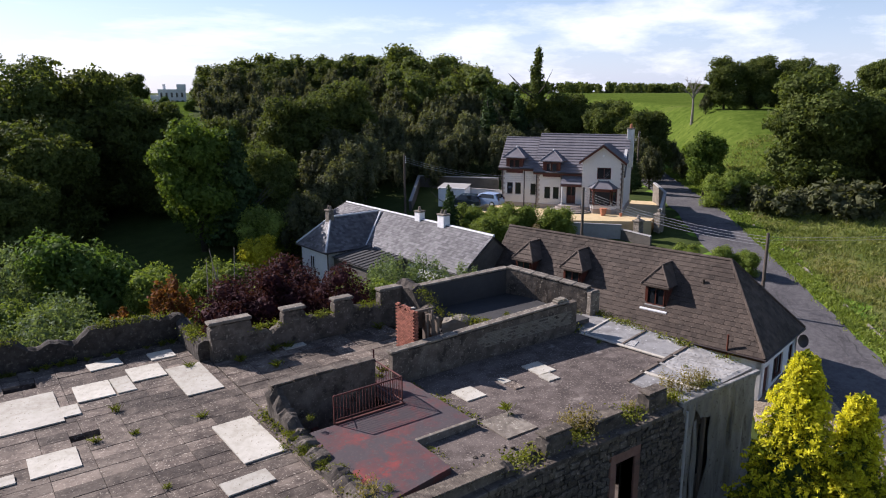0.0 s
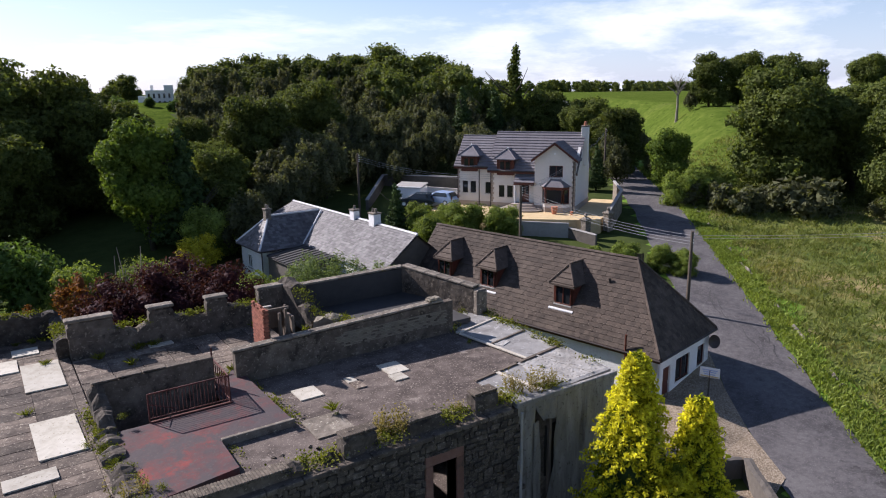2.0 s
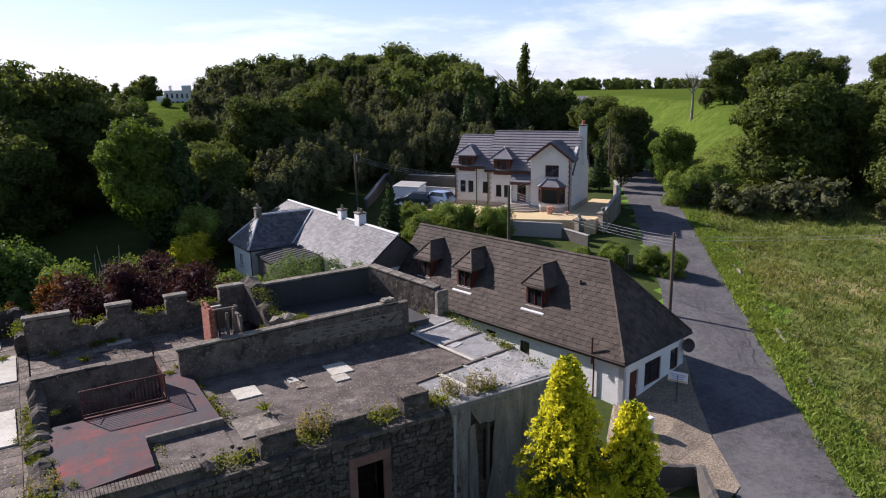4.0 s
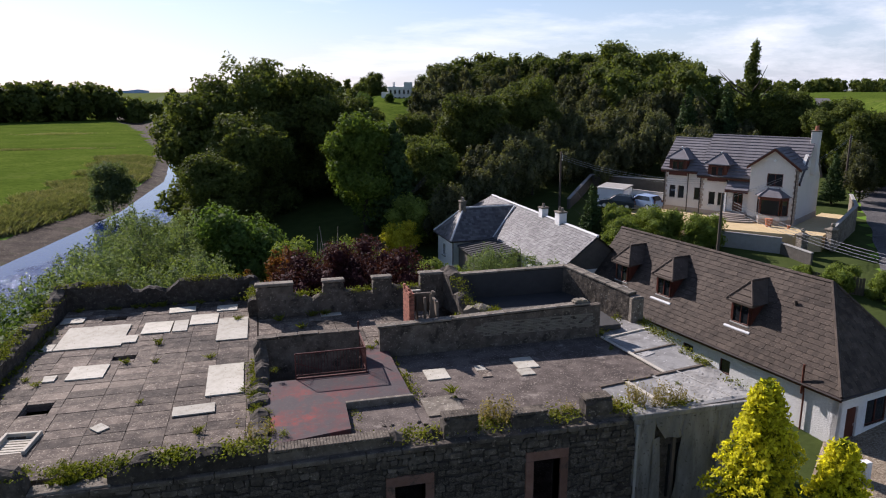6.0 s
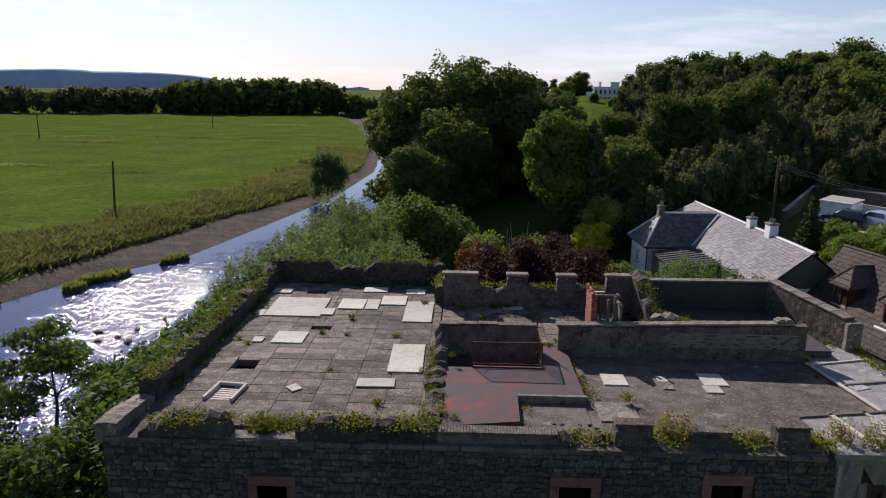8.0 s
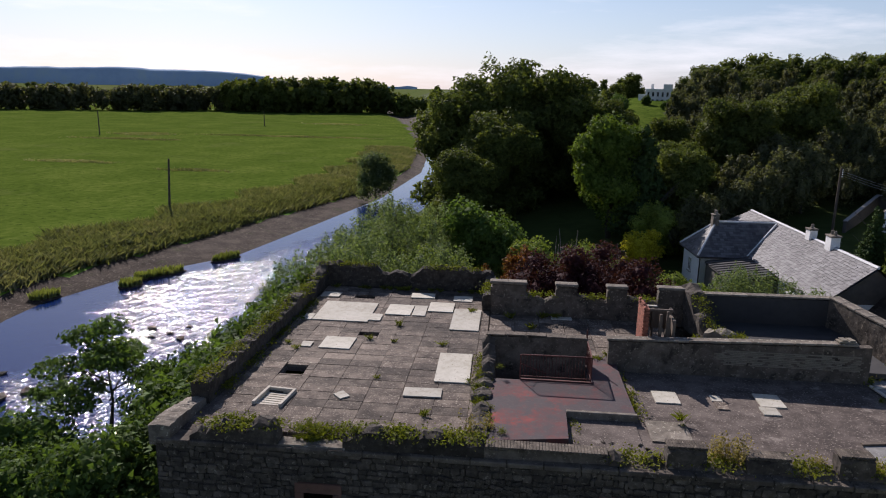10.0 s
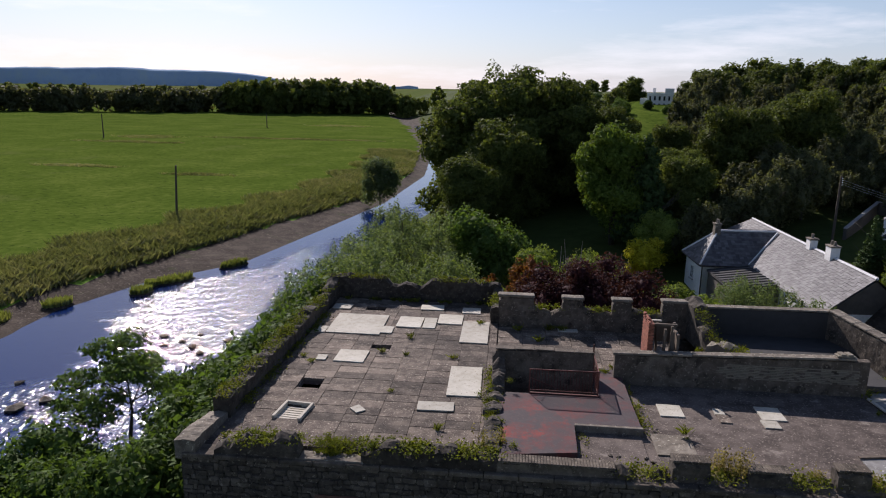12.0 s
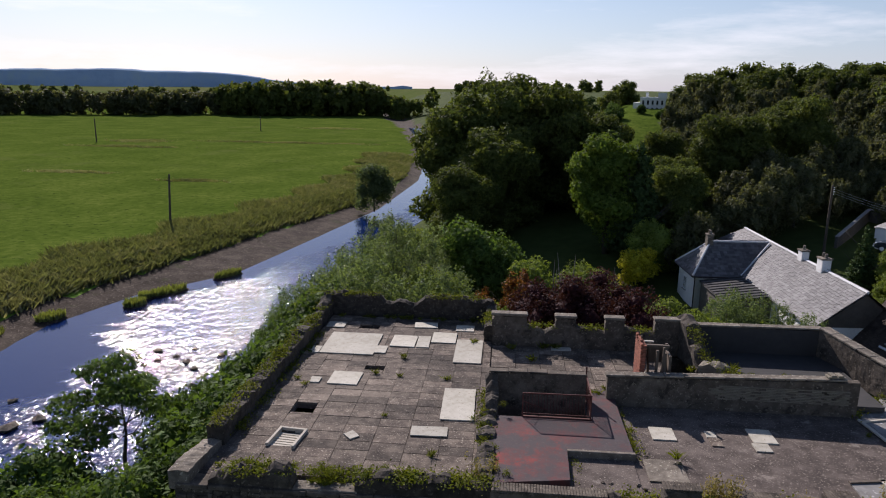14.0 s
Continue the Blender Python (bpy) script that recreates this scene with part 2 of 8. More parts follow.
M["woodfloor"] = material("woodland_floor", [(0.035, 0.05, 0.014), (0.07, 0.09, 0.025)], 0.7, 1.0, 0.9, bump_scale=3.0, spec=0.05)
M["farland"] = material("far_fields", [(0.055, 0.085, 0.025), (0.09, 0.11, 0.04), (0.15, 0.13, 0.07)], 0.012, 1.0, 0.0, spec=0.0)
# distance haze over the hills is put into this pale blue base colour
M["hill"] = material("far_hills_haze_blue", [(0.2250, 0.3150, 0.4350), (0.3300, 0.4350, 0.5550), (0.4050, 0.4950, 0.4650)], 0.012, 1.0, 0.0, spec=0.0)
M["bark"] = material("tree_bark", [(0.04, 0.032, 0.024), (0.08, 0.068, 0.052)], 5.0, 0.95, 0.7, stretch=(1, 1, 0.25))
M["deadwood"] = material("dead_wood", [(0.16, 0.14, 0.11), (0.26, 0.235, 0.19)], 5.0, 0.95, 0.4)
M["pole"] = material("pole_timber", [(0.07, 0.055, 0.042), (0.12, 0.095, 0.075)], 6.0, 0.9, 0.4, stretch=(1, 1, 0.1))
M["wire"] = material("overhead_wire", [(0.30, 0.30, 0.30), (0.36, 0.36, 0.36)], 1.0, 0.5, 0.0)
M["concrete"] = material("grey_concrete", [(0.26, 0.25, 0.23), (0.36, 0.345, 0.32)], 4.0, 0.9, 0.4)
M["stone_dark"] = material("garden_wall_stone", [(0.07, 0.062, 0.054), (0.12, 0.107, 0.092)], 3.0, 0.95, 0.7, island=0.2)
M["signface"] = material("blue_sign_paint", [(0.30, 0.40, 0.62), (0.34, 0.44, 0.66)], 3.0, 0.5, 0.0)
M["carpaint"] = material("pale_blue_car_paint", [(0.32, 0.42, 0.60), (0.34, 0.44, 0.62)], 2.0, 0.25, 0.0, spec=0.6)
M["darkcar"] = material("dark_car_paint", [(0.02, 0.03, 0.04), (0.025, 0.035, 0.045)], 2.0, 0.25, 0.0, spec=0.6)
M["rubber"] = material("black_rubber", [(0.015, 0.015, 0.015), (0.025, 0.025, 0.025)], 8.0, 0.8, 0.1)
M["bluebin"] = material("blue_plastic", [(0.03, 0.16, 0.42), (0.04, 0.19, 0.48)], 4.0, 0.45, 0.0)
M["terracotta"] = material("terracotta", [(0.36, 0.14, 0.08), (0.44, 0.19, 0.11)], 6.0, 0.85, 0.2)


def foliage(name, dark, mid, light, transl=0.35):
    return material(name, [dark, mid, light], 0.6, 0.7, 0.0, rnd=0.18, island=0.35, spec=0.08, transl=transl, contrast=(0.3, 0.7))


M["oak"] = foliage("broad_leaves", (0.054, 0.074, 0.022), (0.086, 0.108, 0.030), (0.132, 0.150, 0.042))
M["ash"] = foliage("light_leaves", (0.0572, 0.0936, 0.0177), (0.0915, 0.1352, 0.0250), (0.1404, 0.1820, 0.0374))
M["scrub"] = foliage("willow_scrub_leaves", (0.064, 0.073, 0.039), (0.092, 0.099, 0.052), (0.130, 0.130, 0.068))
M["willow"] = foliage("grey_willow_leaves", (0.0907, 0.1256, 0.0628), (0.1256, 0.1674, 0.0837), (0.1814, 0.2162, 0.1186))
M["youngleaf"] = foliage("young_tree_leaves", (0.0440, 0.0792, 0.0198), (0.0715, 0.1155, 0.0286), (0.1100, 0.1595, 0.0396))
M["gold"] = foliage("golden_conifer_sprays", (0.30, 0.29, 0.02), (0.48, 0.45, 0.03), (0.66, 0.60, 0.05), 0.45)
M["yellowleaf"] = foliage("yellow_leaves", (0.2842, 0.2712, 0.0258), (0.4134, 0.3746, 0.0323), (0.5425, 0.4779, 0.0452))
M["purple"] = foliage("purple_leaves", (0.0275, 0.0112, 0.0125), (0.0450, 0.0163, 0.0200), (0.0700, 0.0250, 0.0287), 0.3)
M["rust"] = foliage("rusty_leaves", (0.1040, 0.0442, 0.0182), (0.1690, 0.0715, 0.0260), (0.2210, 0.1105, 0.0390))
M["shrub"] = foliage("shrub_leaves", (0.0969, 0.1371, 0.0290), (0.1485, 0.1936, 0.0420), (0.2258, 0.2663, 0.0645))
M["moss"] = foliage("moss_and_grass", (0.0720, 0.0880, 0.0144), (0.1120, 0.1280, 0.0200), (0.1600, 0.1600, 0.0320))
M["drygrass"] = foliage("dry_grass", (0.16, 0.13, 0.055), (0.22, 0.18, 0.08), (0.28, 0.24, 0.12))
M["weed"] = foliage("bank_weeds", (0.1265, 0.161, 0.046), (0.184, 0.207, 0.069), (0.299, 0.2875, 0.138), 0.3)
M["bankweed"] = foliage("dull_bank_weeds", (0.0990, 0.1188, 0.0528), (0.1650, 0.1782, 0.0898), (0.3168, 0.2904, 0.1980), 0.3)
M["meadowgrass"] = foliage("meadow_grass_blades", (0.085, 0.12, 0.026), (0.14, 0.165, 0.045), (0.25, 0.22, 0.09), 0.3)
M["limespray"] = foliage("lime_green_sprays", (0.10, 0.13, 0.015), (0.16, 0.19, 0.02), (0.24, 0.26, 0.03), 0.4)
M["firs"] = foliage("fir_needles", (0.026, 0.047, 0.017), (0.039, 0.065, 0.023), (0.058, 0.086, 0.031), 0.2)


def glass_material():
    m = bpy.data.materials.new("window_glass")
    m.use_nodes = True
    p = m.node_tree.nodes["Principled BSDF"]
    p.inputs["Base Color"].default_value = (0.02, 0.022, 0.025, 1)
    p.inputs["Roughness"].default_value = 0.04
    p.inputs["Specular IOR Level"].default_value = 0.7
    return m


M["glass"] = glass_material()


def water_material():
    m = bpy.data.materials.new("river_water")
    m.use_nodes = True
    n, l = m.node_tree.nodes, m.node_tree.links
    p = n["Principled BSDF"]
    # blue of the mirrored sky is tinted into the base colour
    p.inputs["Base Color"].default_value = (0.005, 0.018, 0.085, 1)
    p.inputs["Roughness"].default_value = 0.075
    p.inputs["IOR"].default_value = 1.33
    co = n.new("ShaderNodeTexCoord")
    mpn = n.new("ShaderNodeMapping")
    mpn.inputs["Scale"].default_value = (1.0, 0.6, 1.0)
    mpn.inputs["Rotation"].default_value = (0, 0, radians(35))
    l.new(co.outputs["Object"], mpn.inputs["Vector"])
    a = n.new("ShaderNodeTexNoise")
    a.inputs["Scale"].default_value, a.inputs["Detail"].default_value, a.inputs["Roughness"].default_value = 2.6, 2.5, 0.6
    l.new(mpn.outputs["Vector"], a.inputs["Vector"])
    rapid = n.new("ShaderNodeAttribute")
    rapid.attribute_name = "rapid"
    bp = n.new("ShaderNodeBump")
    bp.inputs["Distance"].default_value = 0.15
    l.new(rapid.outputs["Fac"], bp.inputs["Strength"])
    l.new(a.outputs["Fac"], bp.inputs["Height"])
    l.new(bp.outputs["Normal"], p.inputs["Normal"])
    return m


M["water"] = water_material()


# ---- mesh building ----
class Build:
    """Collects vertices and faces for one mesh."""

    def __init__(self, at=None):
        self.v, self.f, self.at = [], [], at or Matrix()

    def add(self, verts, faces, at=None):
        m = self.at @ at if at is not None else self.at
        k = len(self.v)
        self.v += [tuple(m @ Vector(p)) for p in verts]
        self.f += [tuple(k + i for i in q) for q in faces]
        return self

    def box(self, x0, x1, y0, y1, z0, z1, c=0.0, at=None):
        """A box, with chamfered edges where c is given."""
        if c <= 0:
            v = [(x, y, z) for z in (z0, z1) for y in (y0, y1) for x in (x0, x1)]
            return self.add(v, [(0, 2, 3, 1), (4, 5, 7, 6), (0, 1, 5, 4), (2, 6, 7, 3), (0, 4, 6, 2), (1, 3, 7, 5)], at)
        b = bmesh.new()
        bmesh.ops.create_cube(b, size=1, matrix=Matrix.Translation(((x0 + x1) / 2, (y0 + y1) / 2, (z0 + z1) / 2)) @ Matrix.Diagonal((x1 - x0, y1 - y0, z1 - z0, 1)))
        bmesh.ops.bevel(b, geom=b.edges[:], offset=c, segments=1, affect="EDGES")
        b.verts.index_update()
        self.add([tuple(q.co) for q in b.verts], [[q.index for q in f.verts] for f in b.faces], at)
        b.free()
        return self

    def prism(self, poly, z0, z1, at=None):
        """A flat outline (anticlockwise) drawn upwards."""
        n = len(poly)
        v = [(x, y, z0) for x, y in poly] + [(x, y, z1) for x, y in poly]
        return self.add(v, [tuple(range(n))[::-1], tuple(range(n, 2 * n))] + [(i, (i + 1) % n, n + (i + 1) % n, n + i) for i in range(n)], at)

    def loft(self, rings, at=None, caps=True):
        n = len(rings[0])
        v = [p for r in rings for p in r]
        f = [(i * n + j, i * n + (j + 1) % n, (i + 1) * n + (j + 1) % n, (i + 1) * n + j) for i in range(len(rings) - 1) for j in range(n)]
        if caps:
            f += [tuple(range(n))[::-1], tuple(range((len(rings) - 1) * n, len(rings) * n))]
        return self.add(v, f, at)

    def tube(self, pts, radii, sides=6, at=None):
        pts = [Vector(p) for p in pts]
        if not hasattr(radii, "__len__"):
            radii = [radii] * len(pts)
        rings = []
        for i, p in enumerate(pts):
            d = (pts[min(i + 1, len(pts) - 1)] - pts[max(i - 1, 0)]).normalized()
            a = d.orthogonal().normalized() if abs(d.z) > 0.9 else d.cross(Vector((0, 0, 1))).normalized()
            if abs(d.z) > 0.9:
                a = Vector((1, 0, 0)) - d * d.x
                a.normalize()
            b = d.cross(a)
            rings.append([tuple(p + radii[i] * (a * math.cos(t) + b * math.sin(t))) for t in (2 * math.pi * k / sides for k in range(sides))])
        return self.loft(rings, at)

    def quad(self, a, b, c, d, at=None):
        return self.add([a, b, c, d], [(0, 1, 2, 3)], at)

    def mesh(self, name, mat, smooth=False):
        me = bpy.data.meshes.new(name)
        me.from_pydata(self.v, [], self.f)
        me.materials.append(mat)
        if smooth:
            me.polygons.foreach_set("use_smooth", [True] * len(me.polygons))
        me.update()
        return me


def part(name, b, mat, parent, label="", smooth=False, at=None):
    """Links a mesh as one object under a thing or a part. Vertices are in the thing's own frame."""
    me = b.mesh(name, M[mat], smooth) if isinstance(b, Build) else b
    ob = new(name, me)
    ob.parent = parent
    if at is not None:
        ob.matrix_basis = at
    if label:
        tagged(ob, label)
    return ob


def thing(name, label, category, at=None, group="", kind=""):
    ob = new(name)
    if at is not None:
        ob.matrix_basis = at
    return tagged(ob, label, category, group, kind)


def solid(name, b, mat, label, category, group="", kind="", smooth=False, at=None):
    ob = new(name, b.mesh(name, M[mat], smooth) if isinstance(b, Build) else b)
    if at is not None:
        ob.matrix_basis = at
    return tagged(ob, label, category, group, kind)


def nz(x, y, z=0.0, s=1.0):
    return noise.noise(Vector((x * s, y * s, z * s)))


def rough_wall(p, q, z0, tops, thick, seed=0, step=0.3, rough=0.07):
    """A broken wall from p to q: tops is a list of (share of the length, height); its top and faces are uneven."""
    p, q = Vector((*p, 0)), Vector((*q, 0))
    d = (q - p).normalized()
    side = Vector((d.y, -d.x, 0))
    n = max(2, int((q - p).length / step))
    xs, zs = [a for a, _ in tops], [h for _, h in tops]
    rings = []
    for i in range(n + 1):
        s = i / n
        c = p + (q - p) * s
        top = float(np.interp(s, xs, zs)) + rough * 1.6 * nz(c.x + seed, c.y, seed, 1.7) + rough * nz(c.x, c.y + seed, 3, 5.1)
        ring = []
        rows = 5
        for k in range(rows + 1):
            z = z0 + (top - z0) * k / rows
            ring.append(tuple(c + side * (-thick / 2 + rough * 0.6 * nz(c.x * 2, c.y * 2 + seed, z * 2)) + Vector((0, 0, z))))
        ring.append(tuple(c + Vector((0, 0, top + rough * (0.6 + nz(c.x * 3, c.y * 3, seed))))))
        for k in range(rows, -1, -1):
            z = z0 + (top - z0) * k / rows - (rough * (0.5 + nz(c.x * 2.3, c.y * 2.1, seed + 9)) if k == rows else 0)
            ring.append(tuple(c + side * (thick / 2 + rough * 0.6 * nz(c.x * 2 + 7, c.y * 2, z * 2 + seed)) + Vector((0, 0, z))))
        rings.append(ring)
    return rings


# ---- leaves ----
def leaf_arrays(rng, lobes, per_m2, size, fill=0.25, flat=0.35, droop=0.0, gap=0.35):
    """Leaf clumps as folded quads over the lobes (centre, radii), with gaps. Returns vertices and faces."""
    out = []
    for c, r in lobes:
        c, r = np.array(c, float), np.array(r, float)
        area = 4 * math.pi * ((r[0] * r[1]) ** 1.6 + (r[0] * r[2]) ** 1.6 + (r[1] * r[2]) ** 1.6) ** (1 / 1.6) / 3 ** (1 / 1.6)
        n = max(6, int(area * per_m2))
        d = rng.normal(size=(n, 3))
        d /= np.linalg.norm(d, axis=1)[:, None]
        shell = np.where(rng.random(n) < fill, rng.uniform(0.45, 0.9, n), rng.uniform(0.86, 1.1, n))
        wob = 1 + 0.16 * np.sin(d[:, 0] * 5 + c[0]) * np.sin(d[:, 1] * 4.3 + c[1]) + 0.13 * np.sin(d[:, 2] * 7 + c[2] * 2 + d[:, 0] * 6)
        keep = np.sin(d[:, 0] * 6.1 + c[1] * 3) * np.sin(d[:, 1] * 5.3 + c[0]) * np.sin(d[:, 2] * 6.7 + c[2]) < gap
        pos = c + d * r * (shell * wob)[:, None]
        nrm = d + rng.normal(size=(n, 3)) * flat * 2
        nrm[:, 2] += 0.3
        out.append((pos[keep], nrm[keep]))
    pos, nrm = np.concatenate([o[0] for o in out]), np.concatenate([o[1] for o in out])
    return leaf_points(rng, pos, nrm, size, droop)


def leaf_points(rng, pos, nrm, size, droop=0.0):
    """One pointed, slightly curled clump of leaves at each place."""
    n = len(pos)
    nrm = nrm / np.linalg.norm(nrm, axis=1)[:, None]
    t = rng.normal(size=(n, 3))
    t[:, 2] -= droop
    t -= nrm * (t * nrm).sum(1)[:, None]
    t /= np.linalg.norm(t, axis=1)[:, None]
    b = np.cross(nrm, t)
    s = size * rng.uniform(0.55, 1.45, n)[:, None]
    v = np.empty((n, 3, 3))
    v[:, 0] = pos - t * s * 0.6 - b * s * 0.5
    v[:, 1] = pos + t * s * 0.9
    v[:, 2] = pos - t * s * 0.35 + b * s * 0.55
    return v.reshape(-1, 3), np.arange(3 * n).reshape(-1, 3)


def leaf_quads(rng, pos, nrm, size, droop=0.0, aspect=1.5):
    n = len(pos)
    nrm = nrm / np.linalg.norm(nrm, axis=1)[:, None]
    t = rng.normal(size=(n, 3))
    t[:, 2] -= droop
    t -= nrm * (t * nrm).sum(1)[:, None]
    t /= np.linalg.norm(t, axis=1)[:, None]
    b = np.cross(nrm, t)
    s = size * rng.uniform(0.6, 1.4, n)[:, None]
    v = np.empty((n, 4, 3))
    v[:, 0] = pos - t * s * aspect / 2
    v[:, 1] = pos + b * s / 2 + nrm * s * 0.18
    v[:, 2] = pos + t * s * aspect / 2
    v[:, 3] = pos - b * s / 2 + nrm * s * 0.18
    return v.reshape(-1, 3), np.arange(4 * n).reshape(-1, 4)


def array_mesh(name, v, f, mat):
    me = bpy.data.meshes.new(name)
    me.vertices.add(len(v))
    me.vertices.foreach_set("co", np.ascontiguousarray(v, dtype=np.float32).ravel())
    k = f.shape[1]
    me.loops.add(f.size)
    me.loops.foreach_set("vertex_index", np.ascontiguousarray(f, dtype=np.int32).ravel())
    me.polygons.add(len(f))
    me.polygons.foreach_set("loop_start", np.arange(0, f.size, k, dtype=np.int32))
    me.materials.append(M[mat])
    me.update(calc_edges=True)
    return me


def core_arrays(rng, lobes, share=0.78):
    """Uneven dark lumps inside a crown, so that it is not seen through everywhere."""
    b = bmesh.new()
    for c, r in lobes:
        m = Matrix.Translation(c) @ Matrix.Diagonal((r[0] * share, r[1] * share, r[2] * share, 1))
        bmesh.ops.create_icosphere(b, subdivisions=1, radius=1, matrix=m)
    for v in b.verts:
        v.co += Vector((nz(*v.co, s=0.9), nz(v.co.y, v.co.z, v.co.x, s=0.9), nz(v.co.z, v.co.x, v.co.y, s=0.9))) * 0.35
    b.verts.index_update()
    v = np.array([q.co[:] for q in b.verts])
    f = np.array([[q.index for q in g.verts] for g in b.faces])
    b.free()
    return v, np.concatenate([f, f[:, 2:3]], 1)[:, :3]


def crown_mesh(name, lobes, per_m2, size, mat, seed, core=0.72, **k):
    rng = np.random.default_rng(seed)
    v, f = leaf_arrays(rng, lobes, per_m2, size, **k)
    if core:
        cv, cf = core_arrays(rng, lobes, core)
        f = np.concatenate([f, cf + len(v)])
        v = np.concatenate([v, cv])
    return array_mesh(name, v, f, mat)


def broad_lobes(rng, h, w, base=0.25, n=14):
    """Lobes of a broad crown of height h and width w, standing at 0."""
    lobes = [((0, 0, h * (0.5 + base / 2)), (w * 0.34, w * 0.34, h * (0.44 - base / 3)))]
    for i in range(n):
        a = i * 2.4 + rng.uniform(-0.4, 0.4)
        u = rng.uniform(0, 1)
        z = h * (base + 0.08 + (0.92 - base) * u * 0.93)
        rad = w * 0.5 * math.sqrt(max(0.05, 1 - (1.25 * (u - 0.35)) ** 2)) * rng.uniform(0.55, 0.8)
        s = w * rng.uniform(0.13, 0.22)
        lobes.append(((rad * math.cos(a), rad * math.sin(a), z), (s, s, s * rng.uniform(0.7, 1.0))))
    return lobes


def plume_lobes(rng, h, w, base=0.0, n=16):
    """Slim upright plumes of different height, close together, as birch and willow scrub grows."""
    lobes = [((0, 0, h * 0.42), (w * 0.30, w * 0.30, h * 0.36))]
    for i in range(n):
        a, q = i * 2.4 + rng.uniform(-0.3, 0.3), math.sqrt((i + 0.5) / n)
        r = w * 0.42 * q
        top = h * (1.0 - 0.42 * q * q) * rng.uniform(0.82, 1.04)
        s = w * rng.uniform(0.08, 0.13)
        lobes.append(((r * math.cos(a), r * math.sin(a), top - s * 2.0), (s, s, s * rng.uniform(1.6, 2.4))))
    return lobes


def trunk_build(rng, h, r, limbs=6, lean=0.0, spread=0.35, start=0.25):
    b = Build()
    top = Vector((lean * h, 0, h * 0.78))
    pts = [Vector((0, 0, -0.3)), Vector((0.02 * h * rng.uniform(-1, 1), 0.02 * h, h * 0.2)), top * 0.5 + Vector((0.02 * h, -0.02 * h, h * 0.02)), top]
    b.tube(pts, [r * 1.25, r, r * 0.62, r * 0.2], 8)
    for i in range(limbs):
        a = i * 2.4 + rng.uniform(-0.5, 0.5)
        z = h * rng.uniform(start, 0.62)
        p = Vector((lean * z, 0, z))
        q = p + Vector((math.cos(a), math.sin(a), 0.75)) * h * spread * rng.uniform(0.6, 1.0)
        mid = (p + q) / 2 + Vector((0, 0, -0.03 * h))
        b.tube([p, mid, q], [r * 0.45, r * 0.28, r * 0.07], 6)
    return b


TREES = {}


def tree_kind(key, h, w, mat, seed, per_m2=9, size=0.42, base=0.22, n=14, core=0.72, lobes=None, trunk=0.02, **k):
    rng = np.random.default_rng(seed)
    lobes = lobes or broad_lobes(rng, h, w, base, n)
    TREES[key] = (trunk_build(rng, h, h * trunk).mesh("trunk", M["bark"], True), crown_mesh("crown", lobes, per_m2, size, mat, seed, core, **k))


def plant(key, x, y, z, label, scale=1.0, turn=0.0, name="tree", category="tree", group="", sz=1.0):
    """A tree: trunk with limbs, and a crown of leaf clumps, which share meshes with the others of the kind."""
    ob = thing(name, label, category, pose(x, y, z, 0, 0, turn) @ Matrix.Diagonal((scale, scale, scale * sz, 1)), group)
    part("trunk", TREES[key][0], "bark", ob)
    part("crown", TREES[key][1], "oak", ob)
    return ob


def rects_minus(rect, holes):
    """The rectangles that are left of rect (x0, x1, y0, y1) without the holes."""
    left = [rect]
    for hx0, hx1, hy0, hy1 in holes:
        nxt = []
        for x0, x1, y0, y1 in left:
            if hx0 >= x1 or hx1 <= x0 or hy0 >= y1 or hy1 <= y0:
                nxt.append((x0, x1, y0, y1))
                continue
            cx0, cx1 = max(x0, hx0), min(x1, hx1)
            for r in ((x0, cx0, y0, y1), (cx1, x1, y0, y1), (cx0, cx1, y0, max(y0, hy0)), (cx0, cx1, min(y1, hy1), y1)):
                if r[1] - r[0] > 0.02 and r[3] - r[2] > 0.02:
                    nxt.append(r)
        left = nxt
    return left
# ---- ground, road, river ----
ROAD_E, ROAD_N, ROAD_O = (0.654, 0.757), (0.757, -0.654), (33.5, -20.2)
RIVER_Y = [-400, -60, -5, 12, 19, 29, 39, 60, 85, 125, 200, 327, 420, 4000]
RIVER_L = [-75, -46, -41, -40, -40, -37, -30, -26, -21.5, -19.5, -26, -51, -75, -900]
RIVER_R = [-45, -18, -18.5, -19.5, -20, -20.5, -18.5, -16, -12, -11.5, -19, -44, -66, -890]
SHINGLE = [-80, -52, -47, -46, -45, -43, -39.5, -34, -27, -24, -31, -56, -80, -905]


def smooth(v, a, b):
    t = np.clip((v - a) / (b - a), 0, 1)
    return t * t * (3 - 2 * t)


def road_sr(x, y):
    dx, dy = x - ROAD_O[0], y - ROAD_O[1]
    return dx * ROAD_E[0] + dy * ROAD_E[1], dx * ROAD_N[0] + dy * ROAD_N[1]


